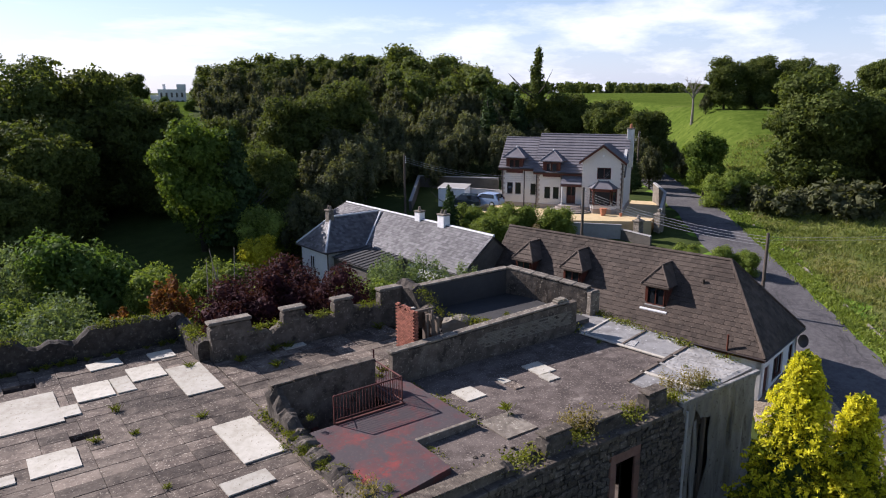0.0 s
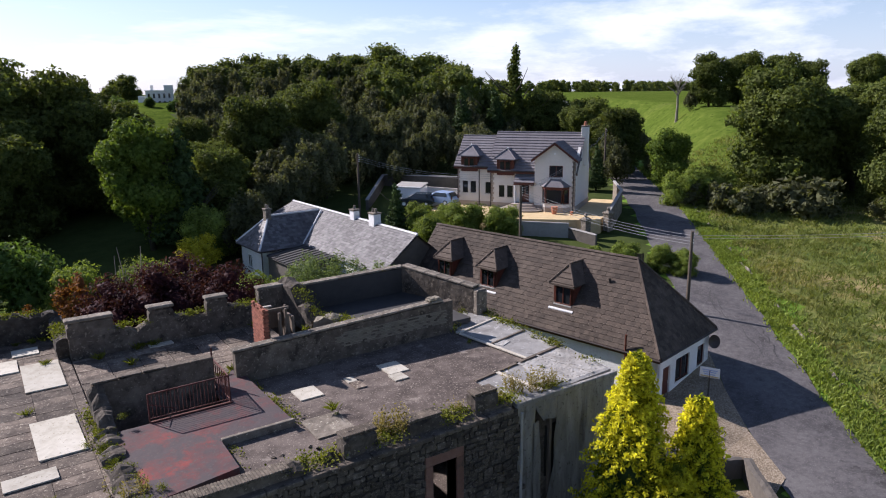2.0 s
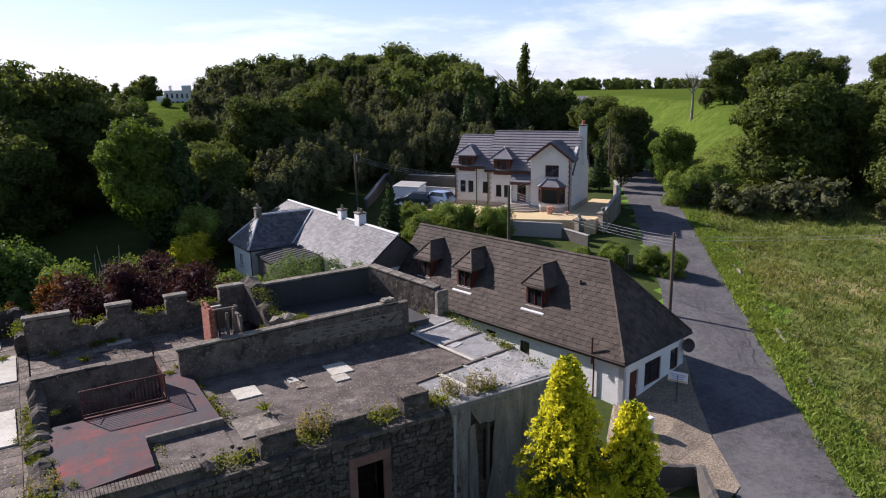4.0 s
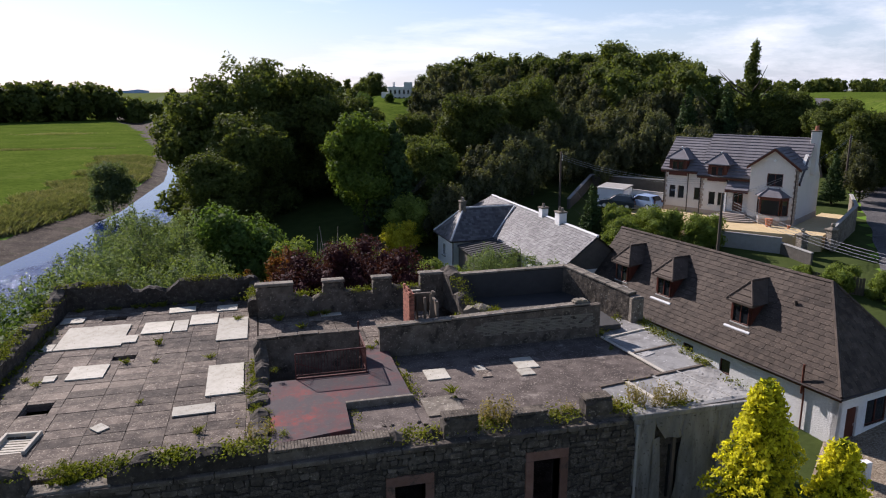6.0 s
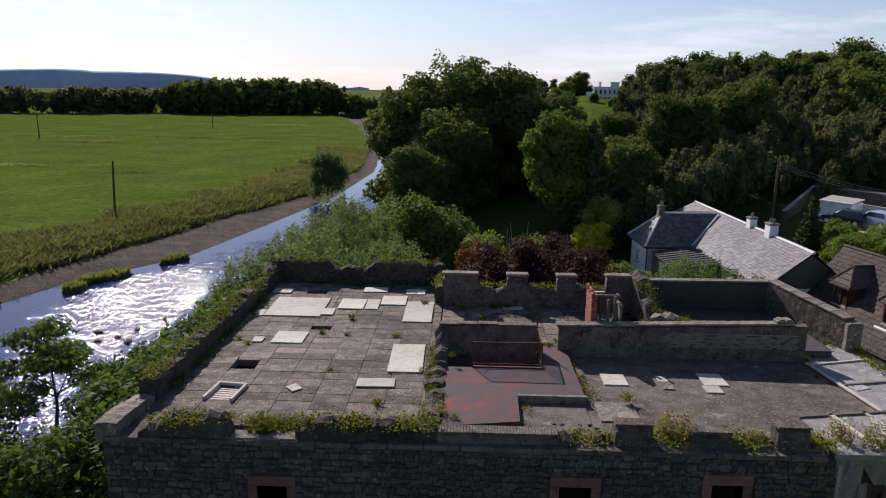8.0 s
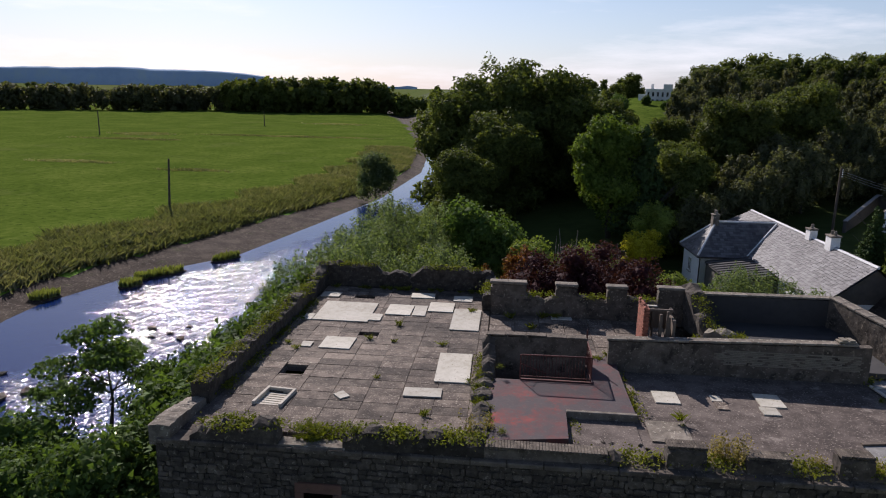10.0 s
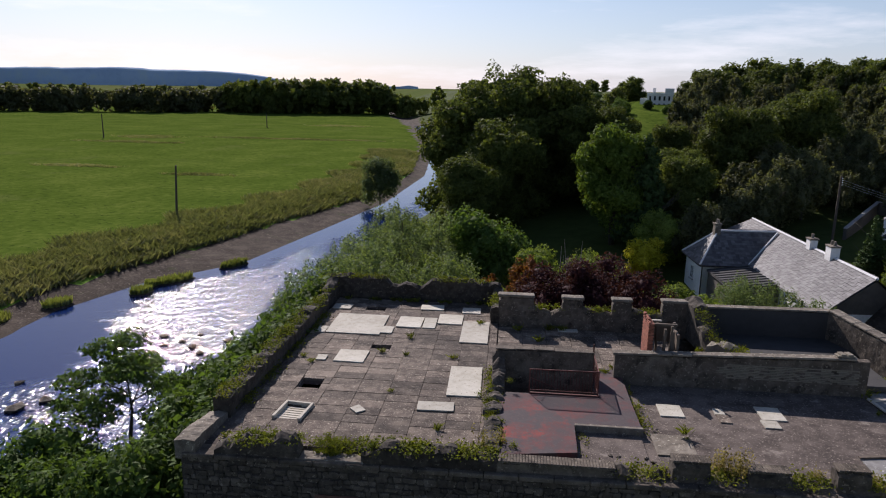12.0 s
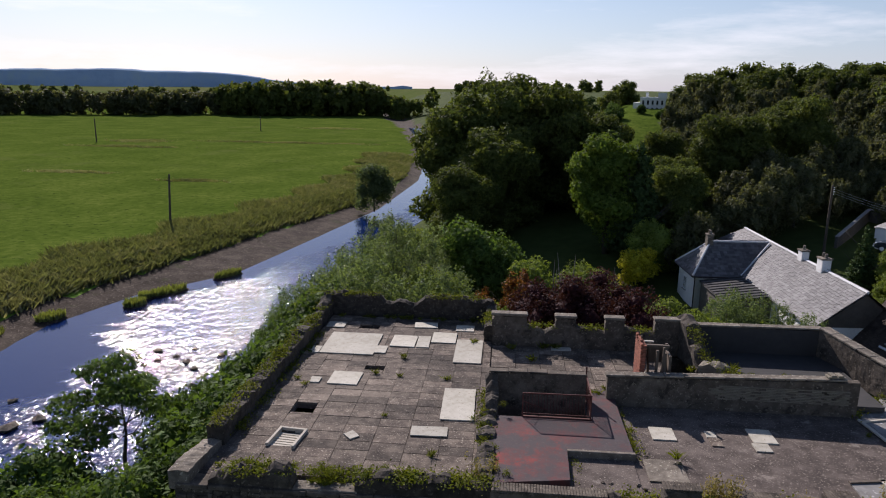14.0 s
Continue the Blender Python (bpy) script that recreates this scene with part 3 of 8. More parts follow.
def land(x, y):
    """Height of the ground; x and y may be arrays."""
    x, y = np.asarray(x, float), np.asarray(y, float)
    s, r = road_sr(x, y)
    base = -1.4 + 0.115 * np.clip(s - 1, 0, 42) + 0.036 * np.clip(s - 43, 0, 260)
    d = np.hypot(x, y)
    far, turn = np.hypot(x, y + 36), np.degrees(np.arctan2(x, y + 36))
    base = base + 9.5 * smooth(far, 72, 152) * smooth(turn, 4, 10) * (1 - smooth(turn, 32, 39)) + 8.0 * smooth(far, 82, 132) * smooth(r, 3, 15) * (x > 0) - 0.9 * smooth(-r, 18, 45) * (1 - smooth(d, 60, 140))
    base = np.where((x > 0) & (y > 0), np.minimum(base, 13.2 + 2.0 * (1 - smooth(turn, 30, 38))), base)
    base = base - 12 * smooth(d, 700, 2500)
    xl, xr, xg = np.interp(y, RIVER_Y, RIVER_L), np.interp(y, RIVER_Y, RIVER_R), np.interp(y, RIVER_Y, SHINGLE)
    wide = 10 + 0.25 * np.clip(y, 0, 200)
    z = -1.9 + (base + 1.9) * smooth(x, xr + 2, xr + wide)
    z = np.where(x < xr + 2.5, -3.7 + 1.8 * smooth(x, xr - 0.5, xr + 2.5), z)
    z = np.where(x < xl + 1, -3.15, z)
    z = np.where(x < xl, -2.4 - 0.75 * smooth(x, xg, xl), z)
    z = np.where(x < xg, -1.5 - 0.9 * smooth(x, xg - 4, xg), z)
    bumps = 0.12 * np.sin(x * 0.31 + 1.3 * np.sin(y * 0.17)) * np.sin(y * 0.27 + x * 0.05)
    z = z + bumps * (1 - smooth(np.abs(r + 2.6), 2.4, 3.4) * 0 - (np.abs(r + 2.6) < 3.2)) * (np.abs(x) + np.abs(y) < 900)
    return z


def lz(x, y):
    return float(land(x, y))


def ground_sheet():
    n = 300
    u = np.linspace(-1, 1, n)
    k = 4600 * np.sinh(6.6 * u) / math.sinh(6.6)
    gx, gy = np.meshgrid(k + 8, k + 10)
    gz = land(gx, gy)
    s, r = road_sr(gx, gy)
    gz = np.where((np.abs(r + 2.65) < 3.4) & (s > -70) & (s < 420), gz - 0.05, gz)
    v = np.stack([gx, gy, gz], -1).reshape(-1, 3)
    i = np.arange(n * n).reshape(n, n)
    f = np.stack([i[:-1, :-1], i[:-1, 1:], i[1:, 1:], i[1:, :-1]], -1).reshape(-1, 4)
    me = array_mesh("ground", v, f, "field")
    for key in ("meadow", "verge", "woodfloor", "shingle", "farland", "gravel"):
        me.materials.append(M[key])
    c = v[f].mean(1)
    x, y = c[:, 0], c[:, 1]
    s, r = road_sr(x, y)
    d = np.hypot(x, y)
    xl, xr, xg = np.interp(y, RIVER_Y, RIVER_L), np.interp(y, RIVER_Y, RIVER_R), np.interp(y, RIVER_Y, SHINGLE)
    wob = 0.8 * np.sin(x * 0.7) + 0.8 * np.sin(y * 0.5)
    k = np.zeros(len(c), np.int32)
    k = np.where(x > xr + 1, 3, k)
    k = np.where((x > xg + wob * 0.5) & (x <= xr + 1), 4, k)
    k = np.where((x > xg - 6 + wob) & (x <= xg + wob * 0.5) & (y < 130), 2, k)
    k = np.where((r > -5.2) & (x > 0), 2, k)
    k = np.where((r > 2.2 + 0.4 * wob) & (x > 0), 1, k)
    k = np.where((r > 26) & (s > 20) & (x > 0), 0, k)
    k = np.where((s > 130) & (r > -25) & (x > 0), 0, k)
    k = np.where((s > 62) & (r > 3) & (x > 0), 0, k)
    far, turn = np.hypot(x, y + 36), np.degrees(np.arctan2(x, y + 36))
    k = np.where((turn > 9.0) & (turn < 12.4) & (far > 112) & (far < 260), 0, k)
    k = np.where(d > 750, 5, k)
    me.polygons.foreach_set("material_index", k)
    me.polygons.foreach_set("use_smooth", np.ones(len(k), bool))
    return tagged(new("ground", me), "green pasture, rough meadow and woodland floor", "ground", kind="structure")


ground_sheet()


def strip(name, rows, mat, label, category, kind="structure"):
    """A surface from rows of points."""
    n = len(rows[0])
    b = Build()
    b.v = [tuple(p) for r in rows for p in r]
    b.f = [(i * n + j, i * n + j + 1, (i + 1) * n + j + 1, (i + 1) * n + j) for i in range(len(rows) - 1) for j in range(n - 1)]
    return solid(name, b, mat, label, category, kind=kind, smooth=True)


def road_point(s, r, lift=0.0):
    x, y = ROAD_O[0] + s * ROAD_E[0] + r * ROAD_N[0], ROAD_O[1] + s * ROAD_E[1] + r * ROAD_N[1]
    return (x, y, lz(x, y) + lift)


strip("road", [[road_point(s, r + 0.12 * math.sin(s * 0.9 + r), 0.03 + 0.03 * (1 - abs(r + 2.65) / 2.65)) for r in np.linspace(-5.3, 0, 7)] for s in np.arange(-60, 300, 1.5)],
      "asphalt", "worn grey asphalt lane", "road")


def river():
    """Rippled water: a fine choppy sheet near the ruin, coarser up and down the valley."""
    rng = np.random.default_rng(3)
    V, F, R, off = [], [], [], 0
    for y0, y1, step, amp in ((-200, -45, 1.5, 0.12), (-45, 70, 0.22, 0.024), (70, 330, 0.8, 0.075)):
        ys = np.arange(y0, y1 + step * 0.5, step)
        n = int(28 / step)
        a, b = np.interp(ys, RIVER_Y, RIVER_L) - 0.6, np.interp(ys, RIVER_Y, RIVER_R) + 0.6
        u = np.linspace(0, 1, n)
        X = a[:, None] + (b - a)[:, None] * u
        Y = np.repeat(ys[:, None], n, 1)
        # a calm blue pool lies along the far bank, broken shallows fill the rest
        pool = np.interp(ys, [-45, -20, -4, 3, 8, 16, 20, 30, 45, 60, 110, 330], [0.1, 0.0, 0.05, 0.32, 0.44, 0.32, 0.2, 0.16, 0.2, 0.45, 0.4, 0.3])[:, None]
        edge = 0.05 * np.sin(Y * 0.9 + X * 0.4) + 0.04 * np.sin(Y * 2.3 - X * 0.7)
        rapid = 0.05 + 0.95 * smooth(u[None, :] + edge, pool - 0.02, pool + 0.12)
        R.append(rapid.reshape(-1))
        Z = -3.0 + amp * rapid * (0.8 * rng.normal(size=X.shape) + 0.35 * np.sin(X * 2.1 + 0.7 * Y + 2 * np.sin(Y * 0.6)) + 0.35 * np.sin(Y * 2.7 - X + 2 * np.sin(X * 0.8)))
        V.append(np.stack([X, Y, Z], -1).reshape(-1, 3))
        i = np.arange(X.size).reshape(X.shape)
        F.append(np.stack([i[:-1, :-1], i[:-1, 1:], i[1:, 1:], i[1:, :-1]], -1).reshape(-1, 4) + off)
        off += X.size
    me = array_mesh("water", np.concatenate(V), np.concatenate(F), "water")
    me.attributes.new("rapid", "FLOAT", "POINT").data.foreach_set("value", np.concatenate(R).astype(np.float32))
    tagged(new("water", me), "shallow river glittering in the sun", "river", kind="structure")


river()


def road_cracks():
    rng = np.random.default_rng(4)
    for k in range(4):
        s, r = rng.uniform(2, 16), rng.uniform(-4.6, -0.8)
        b, p, w = Build(), [], 0.014
        for i in range(12):
            p.append(road_point(s, r, 0.064))
            s += rng.uniform(0.3, 0.6)
            r += rng.uniform(-0.22, 0.22)
        for a, c in zip(p, p[1:]):
            b.quad((a[0] - w, a[1] + w, a[2]), (a[0] + w, a[1] - w, a[2]), (c[0] + w, c[1] - w, c[2]), (c[0] - w, c[1] + w, c[2]))
        tagged(solid("road_crack", b, "bitumen", "dark crack in the asphalt", "crack"), kind="structure")


road_cracks()
# gravelled forecourt between the bungalow and the lane
fore = [(24.5, -20.5), (27.5, -19.6), (30.2, -16.0), (33.0, -12.6), (36.0, -9.4), (33, -8.5), (28.6, -10.5), (25.6, -13.0), (22.0, -17.5)]
gb = Build()
gb.v = [(x, y, lz(x, y) + 0.05) for x, y in fore]
gb.f = [tuple(range(len(fore)))]
solid("forecourt", gb, "gravel", "pale gravel forecourt beside the lane", "ground", kind="structure")


def far_hills():
    """A low ridge far down the valley, with the blue of haze in its colour."""
    v, f = [], []
    az = np.linspace(-75, -8, 90)
    for i, a in enumerate(az):
        d = 3600 + 200 * math.sin(i * 0.3)
        h = 62 * float(smooth(-a, 15, 24)) + 10 * nz(i * 0.21, 3.1) + 7 * nz(i * 0.6, 8)
        x, y = d * math.sin(radians(a)), d * math.cos(radians(a))
        v += [(x, y, -20), (x, y, 17 + h * 0.75 if h > 2 else 12), (x * 1.1, y * 1.1, 17 + h if h > 2 else 12)]
    for i in range(len(az) - 1):
        f += [(3 * i, 3 * i + 3, 3 * i + 4, 3 * i + 1), (3 * i + 1, 3 * i + 4, 3 * i + 5, 3 * i + 2)]
    b = Build()
    b.v, b.f = v, f
    solid("backdrop", b, "hill", "long far hills with blue haze painted into their colour", "hills", kind="structure", smooth=True)


far_hills()
# ---- the roofless old mill ----
DECK = 4.6
HOLES = [(-8.3, -7.3, -9.95, -8.95), (-8.25, -7.2, -12.9, -11.7), (-7.6, -6.4, 1.3, 1.95), (-6.0, -5.0, -4.85, -4.3), (0.95, 5.0, -9.45, -7.35)]


def plate(rect, holes, z0, z1):
    b = Build()
    for x0, x1, y0, y1 in rects_minus(rect, holes):
        b.box(x0, x1, y0, y1, z0, z1)
    return b


def ruin_walls():
    """Outer walls: rubble masonry with thickness and openings."""
    front = thing("wall_south", "dark rubble stone wall with sandstone window surrounds", "wall", kind="structure")
    wins = [(-5.5, -4.45, 0.6, 2.75), (5.05, 6.15, 0.9, 3.05), (10.25, 11.3, 1.1, 3.3)]
    b = Build()
    for x0, x1, z0, z1 in rects_minus((-10.9, 14.3, -2.0, 4.35), wins):
        b.box(x0, x1, -15.75, -15.15, z0, z1)
    part("masonry", b, "mortar", front)
    for k, (x0, x1, z0, z1) in enumerate(wins):
        w = 0.32
        for nm, q in (("lintel", (x0 - w, x1 + w, z1, z1 + 0.38)), ("sill", (x0 - 0.2, x1 + 0.2, z0 - 0.2, z0)), ("jamb", (x0 - w, x0, z0, z1)), ("jamb", (x1, x1 + w, z0, z1))):
            part(nm, Build().box(q[0], q[1], -15.84, -15.2, q[2], q[3], 0.02), "sandstone", front)
    # projecting string course under the parapet
    for x in np.arange(-10.8, 14.0, 1.24):
        part("string_course", Build().box(x, x + 1.22, -15.9, -15.1, 4.32, 4.5, 0.03), "render", front)
    # rubble facing: uneven stones in rough courses
    rng = random.Random(5)
    rest, count, z = Build(), 0, -1.3
    shapes = []
    for i in range(14):
        s = Build()
        a, c = 0.5, 0.5
        j = [(x + rng.uniform(-0.07, 0.07), z + rng.uniform(-0.08, 0.08)) for x, z in ((-0.48, -0.3), (-0.36, -0.47), (0.38, -0.46), (0.48, -0.25), (0.47, 0.32), (0.3, 0.47), (-0.4, 0.46), (-0.49, 0.2))]
        ring = lambda y, k: [(x * k, y, z * k) for x, z in j]
        s.loft([ring(0.5, 1.0), ring(-0.36, 1.0), ring(-0.5, 0.86)])
        shapes.append(s)
    meshes = [s.mesh("stone", M["rubble"]) for s in shapes]
    while z < 4.25:
        h = rng.uniform(0.13, 0.30)
        x = -10.85
        while x < 14.2:
            w = rng.uniform(0.13, 0.55)
            cx, cz = x + w / 2, z + h / 2
            if not any(x0 - 0.33 < cx < x1 + 0.33 and z0 - 0.2 < cz < z1 + 0.4 for x0, x1, z0, z1 in wins):
                i = rng.randrange(14)
                m = Matrix.Translation((cx, -15.755, cz + rng.uniform(-0.05, 0.05))) @ Matrix.Diagonal((w * rng.uniform(0.86, 1.04), 0.09 + 0.08 * rng.random(), h * rng.uniform(0.75, 1.15), 1)) @ pose(0, 0, 0, 0, rng.uniform(-14, 14), 0)
                if count < 300 and 1.9 < cz and -1 < cx:
                    ob = new("stone", meshes[i])
                    ob.parent, ob.matrix_basis = front, m
                    count += 1
                else:
                    rest.add(shapes[i].v, shapes[i].f, m)
            x += w
        z += h
    tagged(part("stones", rest, "rubble", front), kind="stuff")
    b = Build()
    b.box(-10.9, -10.3, -15.15, 4.2, -2.5, 4.3)
    solid("wall_west", b, "rubble", "dark rubble stone wall above the river", "wall", kind="structure")
    b = Build()
    b.box(-10.3, 0.6, 3.6, 4.2, -2.5, 4.3).box(0.0, 0.6, 0.1, 3.6, -2.5, 4.3).box(0.6, 18.3, -0.5, 0.1, -2.5, 4.3)
    solid("wall_north", b, "rubble", "dark rubble stone wall", "wall", kind="structure")
    # inner floor and cross walls, seen through the holes
    solid("floor", Build().box(-10.3, 19.4, -15.15, 3.6, -1.4, -1.25), "deck", "dark earth floor inside the ruin", "floor", kind="structure")
    solid("wall_inner", Build().box(0.2, 0.6, -15.1, 3.5, -1.2, 4.3), "render", "old inner wall", "wall", kind="structure")


ruin_walls()


def ruin_deck():
    deck = thing("roof_deck", "flat concrete roof of the ruin with paving slabs", "roof", kind="structure")
    part("base", plate((-10.3, 0.6, -15.1, 3.6), HOLES, 4.3, 4.5), "deck", deck)
    part("base", plate((0.6, 6.4, -15.1, -0.5), HOLES, 4.3, 4.5), "deck", deck)
    # asphalt half of the roof
    b = Build().prism([(6.4, -15.1), (14.35, -15.1), (14.35, -12.9), (17.75, -12.35), (17.3, -7.5), (17.4, -6.9), (6.4, -7.3)], 4.2, 4.44)
    part("asphalt", b, "deck", deck)
    rng = random.Random(2)
    # slabs laid in columns
    cols = np.arange(-9.75, 0.3, 1.4)
    for i, x in enumerate(cols):
        y, odd = -15.0 + (i % 2) * 0.0, 0
        while y < 3.45:
            h = 0.7
            for q in rects_minus((x, min(x + 1.4, 0.45), y, min(y + h, 3.55)), HOLES):
                if q[1] - q[0] < 0.1 or q[3] - q[2] < 0.1:
                    continue
                g = 0.007
                z = DECK + rng.uniform(-0.012, 0.012)
                ob = part("slab", Build().box(q[0] + g, q[1] - g, q[2] + g, q[3] - g, 4.5, z, 0.006), "slab", deck)
            y += h
    x = 0.5
    while x < 9.4:
        y = -6.9 if x > 5.2 else -6.6
        while y < -0.55:
            part("slab", Build().box(x + 0.012, x + 1.29, y + 0.012, min(y + 0.71, -0.5), 4.5 if x < 6.4 else 4.44, DECK + rng.uniform(-0.012, 0.012), 0.006), "slab", deck)
            y += 0.72
        x += 1.3
    return deck


deck = ruin_deck()
# pale boards that cover old openings: x, y, width, depth, turn
BOARDS = [(-7.42, -1.33, 2.98, 3.2, 0, "two wide pale boards over a roof opening"), (-0.85, -8.35, 1.5, 3.2, 1, "large pale board on the roof"),
          (-1.9, -11.1, 1.55, 0.8, 2, ""), (-6.7, -6.1, 1.5, 1.5, -1, ""), (-0.78, -1.75, 1.5, 3.4, 0, "large pale board on the roof"),
          (-4.55, -0.65, 1.4, 1.7, -1, ""), (-3.42, -0.65, 0.72, 1.7, 1, ""), (-2.3, 0.15, 1.4, 1.6, 0, ""), (-5.62, -2.1, 0.62, 1.0, 0, ""),
          (-9.05, 1.65, 1.1, 0.9, 0, ""), (-3.6, 2.2, 1.4, 0.9, 4, ""), (-1.2, 1.9, 1.1, 0.95, 0, ""), (-8.12, -6.5, 0.5, 0.6, 0, ""), (-5.1, -11.8, 0.45, 0.55, 42, ""),
          (-9.2, -2.5, 0.5, 0.9, 0, ""), (4.35, -0.75, 1.1, 0.42, 3, "")]


def board(x, y, w, d, turn, z, mat="board", label=""):
    b, rng = Build(), random.Random(int(x * 100 + y * 7))
    n = 5
    rings = []
    for i in range(2):
        u = -w / 2 + w * i
        rings.append([(u, -d / 2, 0), (u, d / 2, 0), (u, d / 2, 0.05 + rng.uniform(0, 0.02)), (u, -d / 2, 0.05)])
    b.loft(rings)
    if w > 3:
        b = Build().box(-w / 2, -0.01, -d / 2, d / 2, 0, 0.06, 0.008).box(0.01, w / 2, -d / 2, d / 2 + 0.03, 0, 0.07, 0.008)
    return solid("cover_board", b, mat, label or "pale weathered board lying on the flat roof", "board", "boards on the roof", at=pose(x, y, z, 0, 0, turn))


for x, y, w, d, turn, lab in BOARDS:
    board(x, y, w, d, turn, DECK + 0.014, label=lab)
for x, y, w, d, turn in [(8.05, -10.05, 1.0, 1.1, 0), (12.25, -9.8, 1.0, 1.2, 0), (11.95, -10.8, 0.66, 0.66, 0), (10.1, -9.9, 0.42, 0.5, 0)]:
    board(x, y + 0.25, w, d, turn, 4.445, "board", "pale square board lying on the asphalt roof")
board(10.15, -10.3, 0.46, 0.66, 0, 4.445, "slab", "small grey slab lying on the asphalt roof")
board(7.55, -12.85, 1.5, 1.6, 0, 4.445, "coping", "large pale slab lying on the asphalt roof")


def hatch():
    h = thing("roof_hatch", "broken open roof hatch with a bleached timber frame", "hatch", pose(-7.7, -12.3, DECK + 0.005, 0, 0, -6))
    for q in ((-0.62, -0.5, -0.75, 0.75), (0.5, 0.62, -0.75, 0.75), (-0.5, 0.5, 0.62, 0.74)):
        part("frame_board", Build().box(*q, -0.1, 0.12, 0.01), "paletimber", h)
    for k in range(6):
        part("slat", Build().box(-0.5, 0.5, -0.6 + k * 0.19, -0.47 + k * 0.19, -0.1, -0.04), "paletimber", h)


hatch()


def red_area():
    r = thing("red_landing", "flaking red painted concrete landing round the stairwell", "landing", kind="structure")
    poly = [(0.62, -14.9), (3.75, -14.35), (3.8, -12.2), (6.45, -12.1), (6.4, -9.4), (6.38, -6.3), (5.55, -6.2), (5.05, -7.3), (5.05, -9.45), (0.62, -9.45)]
    part("slab", Build().prism(poly, 4.44, 4.74), "red", r)
    part("kerb", Build().box(3.82, 6.5, -12.28, -12.1, 4.3, 4.78, 0.02), "coping", r)
    part("kerb", Build().box(2.05, 5.1, -9.5, -9.38, 4.74, 4.8, 0.015), "redmetal", r, "red painted steel edge")
    for i in range(4):
        part("tread", Build().box(2.0 + i * 0.3, 2.3 + i * 0.3, -9.3, -7.4, 3.6 - i * 0.2, 3.75 - i * 0.2), "redmetal", r)
    # broken masonry on the sunk corner
    part("notch_floor", Build().box(3.8, 6.4, -15.0, -12.28, 4.1, 4.3), "deck", r)
    w = thing("stair_wall", "low rendered wall behind the stairwell", "wall", kind="structure")
    part("face", Build().loft(rough_wall((0.5, -7.2), (5.02, -7.2), 1.5, [(0, 5.85), (0.5, 5.9), (1, 5.95)], 0.34, 61, 0.3, 0.03)), "render", w)
    x = 0.5
    while x < 4.9:
        part("coping", Build().box(x, x + 0.88, -7.42, -7.0, 5.93 + 0.02 * math.sin(x * 9), 5.99 + 0.02 * math.sin(x * 9), 0.02), "render", w)
        x += 0.91
    part("face", Build().loft(rough_wall((0.62, -7.2), (0.7, -9.6), 3.0, [(0, 5.8), (0.25, 5.6), (0.5, 5.15), (1, 4.85)], 0.55, 63, 0.15, 0.2)), "rubble", w)
    part("broken_edge", Build().loft(rough_wall((0.55, -9.5), (0.5, -15.0), 4.3, [(0, 4.95), (0.2, 4.72), (0.45, 4.85), (0.7, 4.68), (1, 4.95)], 0.75, 67, 0.15, 0.16)), "rubble", w)


red_area()


def stair_rail():
    r = thing("stair_railing", "rusty red iron railing round the stairwell", "railing")
    p = [(2.05, -9.42), (5.02, -9.42), (5.02, -7.3)]
    for (x0, y0), (x1, y1), n in ((p[0], p[1], 22), (p[1], p[2], 15)):
        part("top_rail", Build().tube([(x0, y0, 5.86), (x1, y1, 5.88)], 0.032, 6), "redmetal", r)
        part("bottom_rail", Build().tube([(x0, y0, 4.9), (x1, y1, 4.9)], 0.025, 6), "redmetal", r)
        for i in range(n + 1):
            x, y = x0 + (x1 - x0) * i / n, y0 + (y1 - y0) * i / n
            part("baluster", Build().tube([(x, y, 4.76 if i in (0, n) else 4.9), (x + 0.01 * math.sin(i * 3), y, 5.87)], 0.03 if i in (0, n) else 0.014, 5), "redmetal", r)
    part("handrail", Build().tube([(2.1, -9.3, 5.4), (3.2, -8.6, 4.7)], 0.02, 5), "redmetal", r)
    part("post", Build().tube([(5.02, -7.3, 4.7), (5.0, -7.3, 6.35)], 0.035, 6), "redmetal", r)


stair_rail()


def coping_run(parent, p, q, z, w, piece=0.85, t=0.1):
    """Coping stones laid end to end from p to q; z at each end."""
    d = Vector((q[0] - p[0], q[1] - p[1]))
    n = max(1, int(d.length / piece))
    a = math.degrees(math.atan2(d.y, d.x))
    for i in range(n):
        c = (i + 0.5) / n
        m = pose(p[0] + d.x * c, p[1] + d.y * c, z[0] + (z[1] - z[0]) * c, 0, -math.degrees(math.atan2(z[1] - z[0], d.length)), a + 0.6 * math.sin(i * 5))
        l = d.length / n / 2 - 0.008
        part("coping", Build().box(-l, l, -w / 2, w / 2, 0, t, 0.02), "coping", parent, at=m)


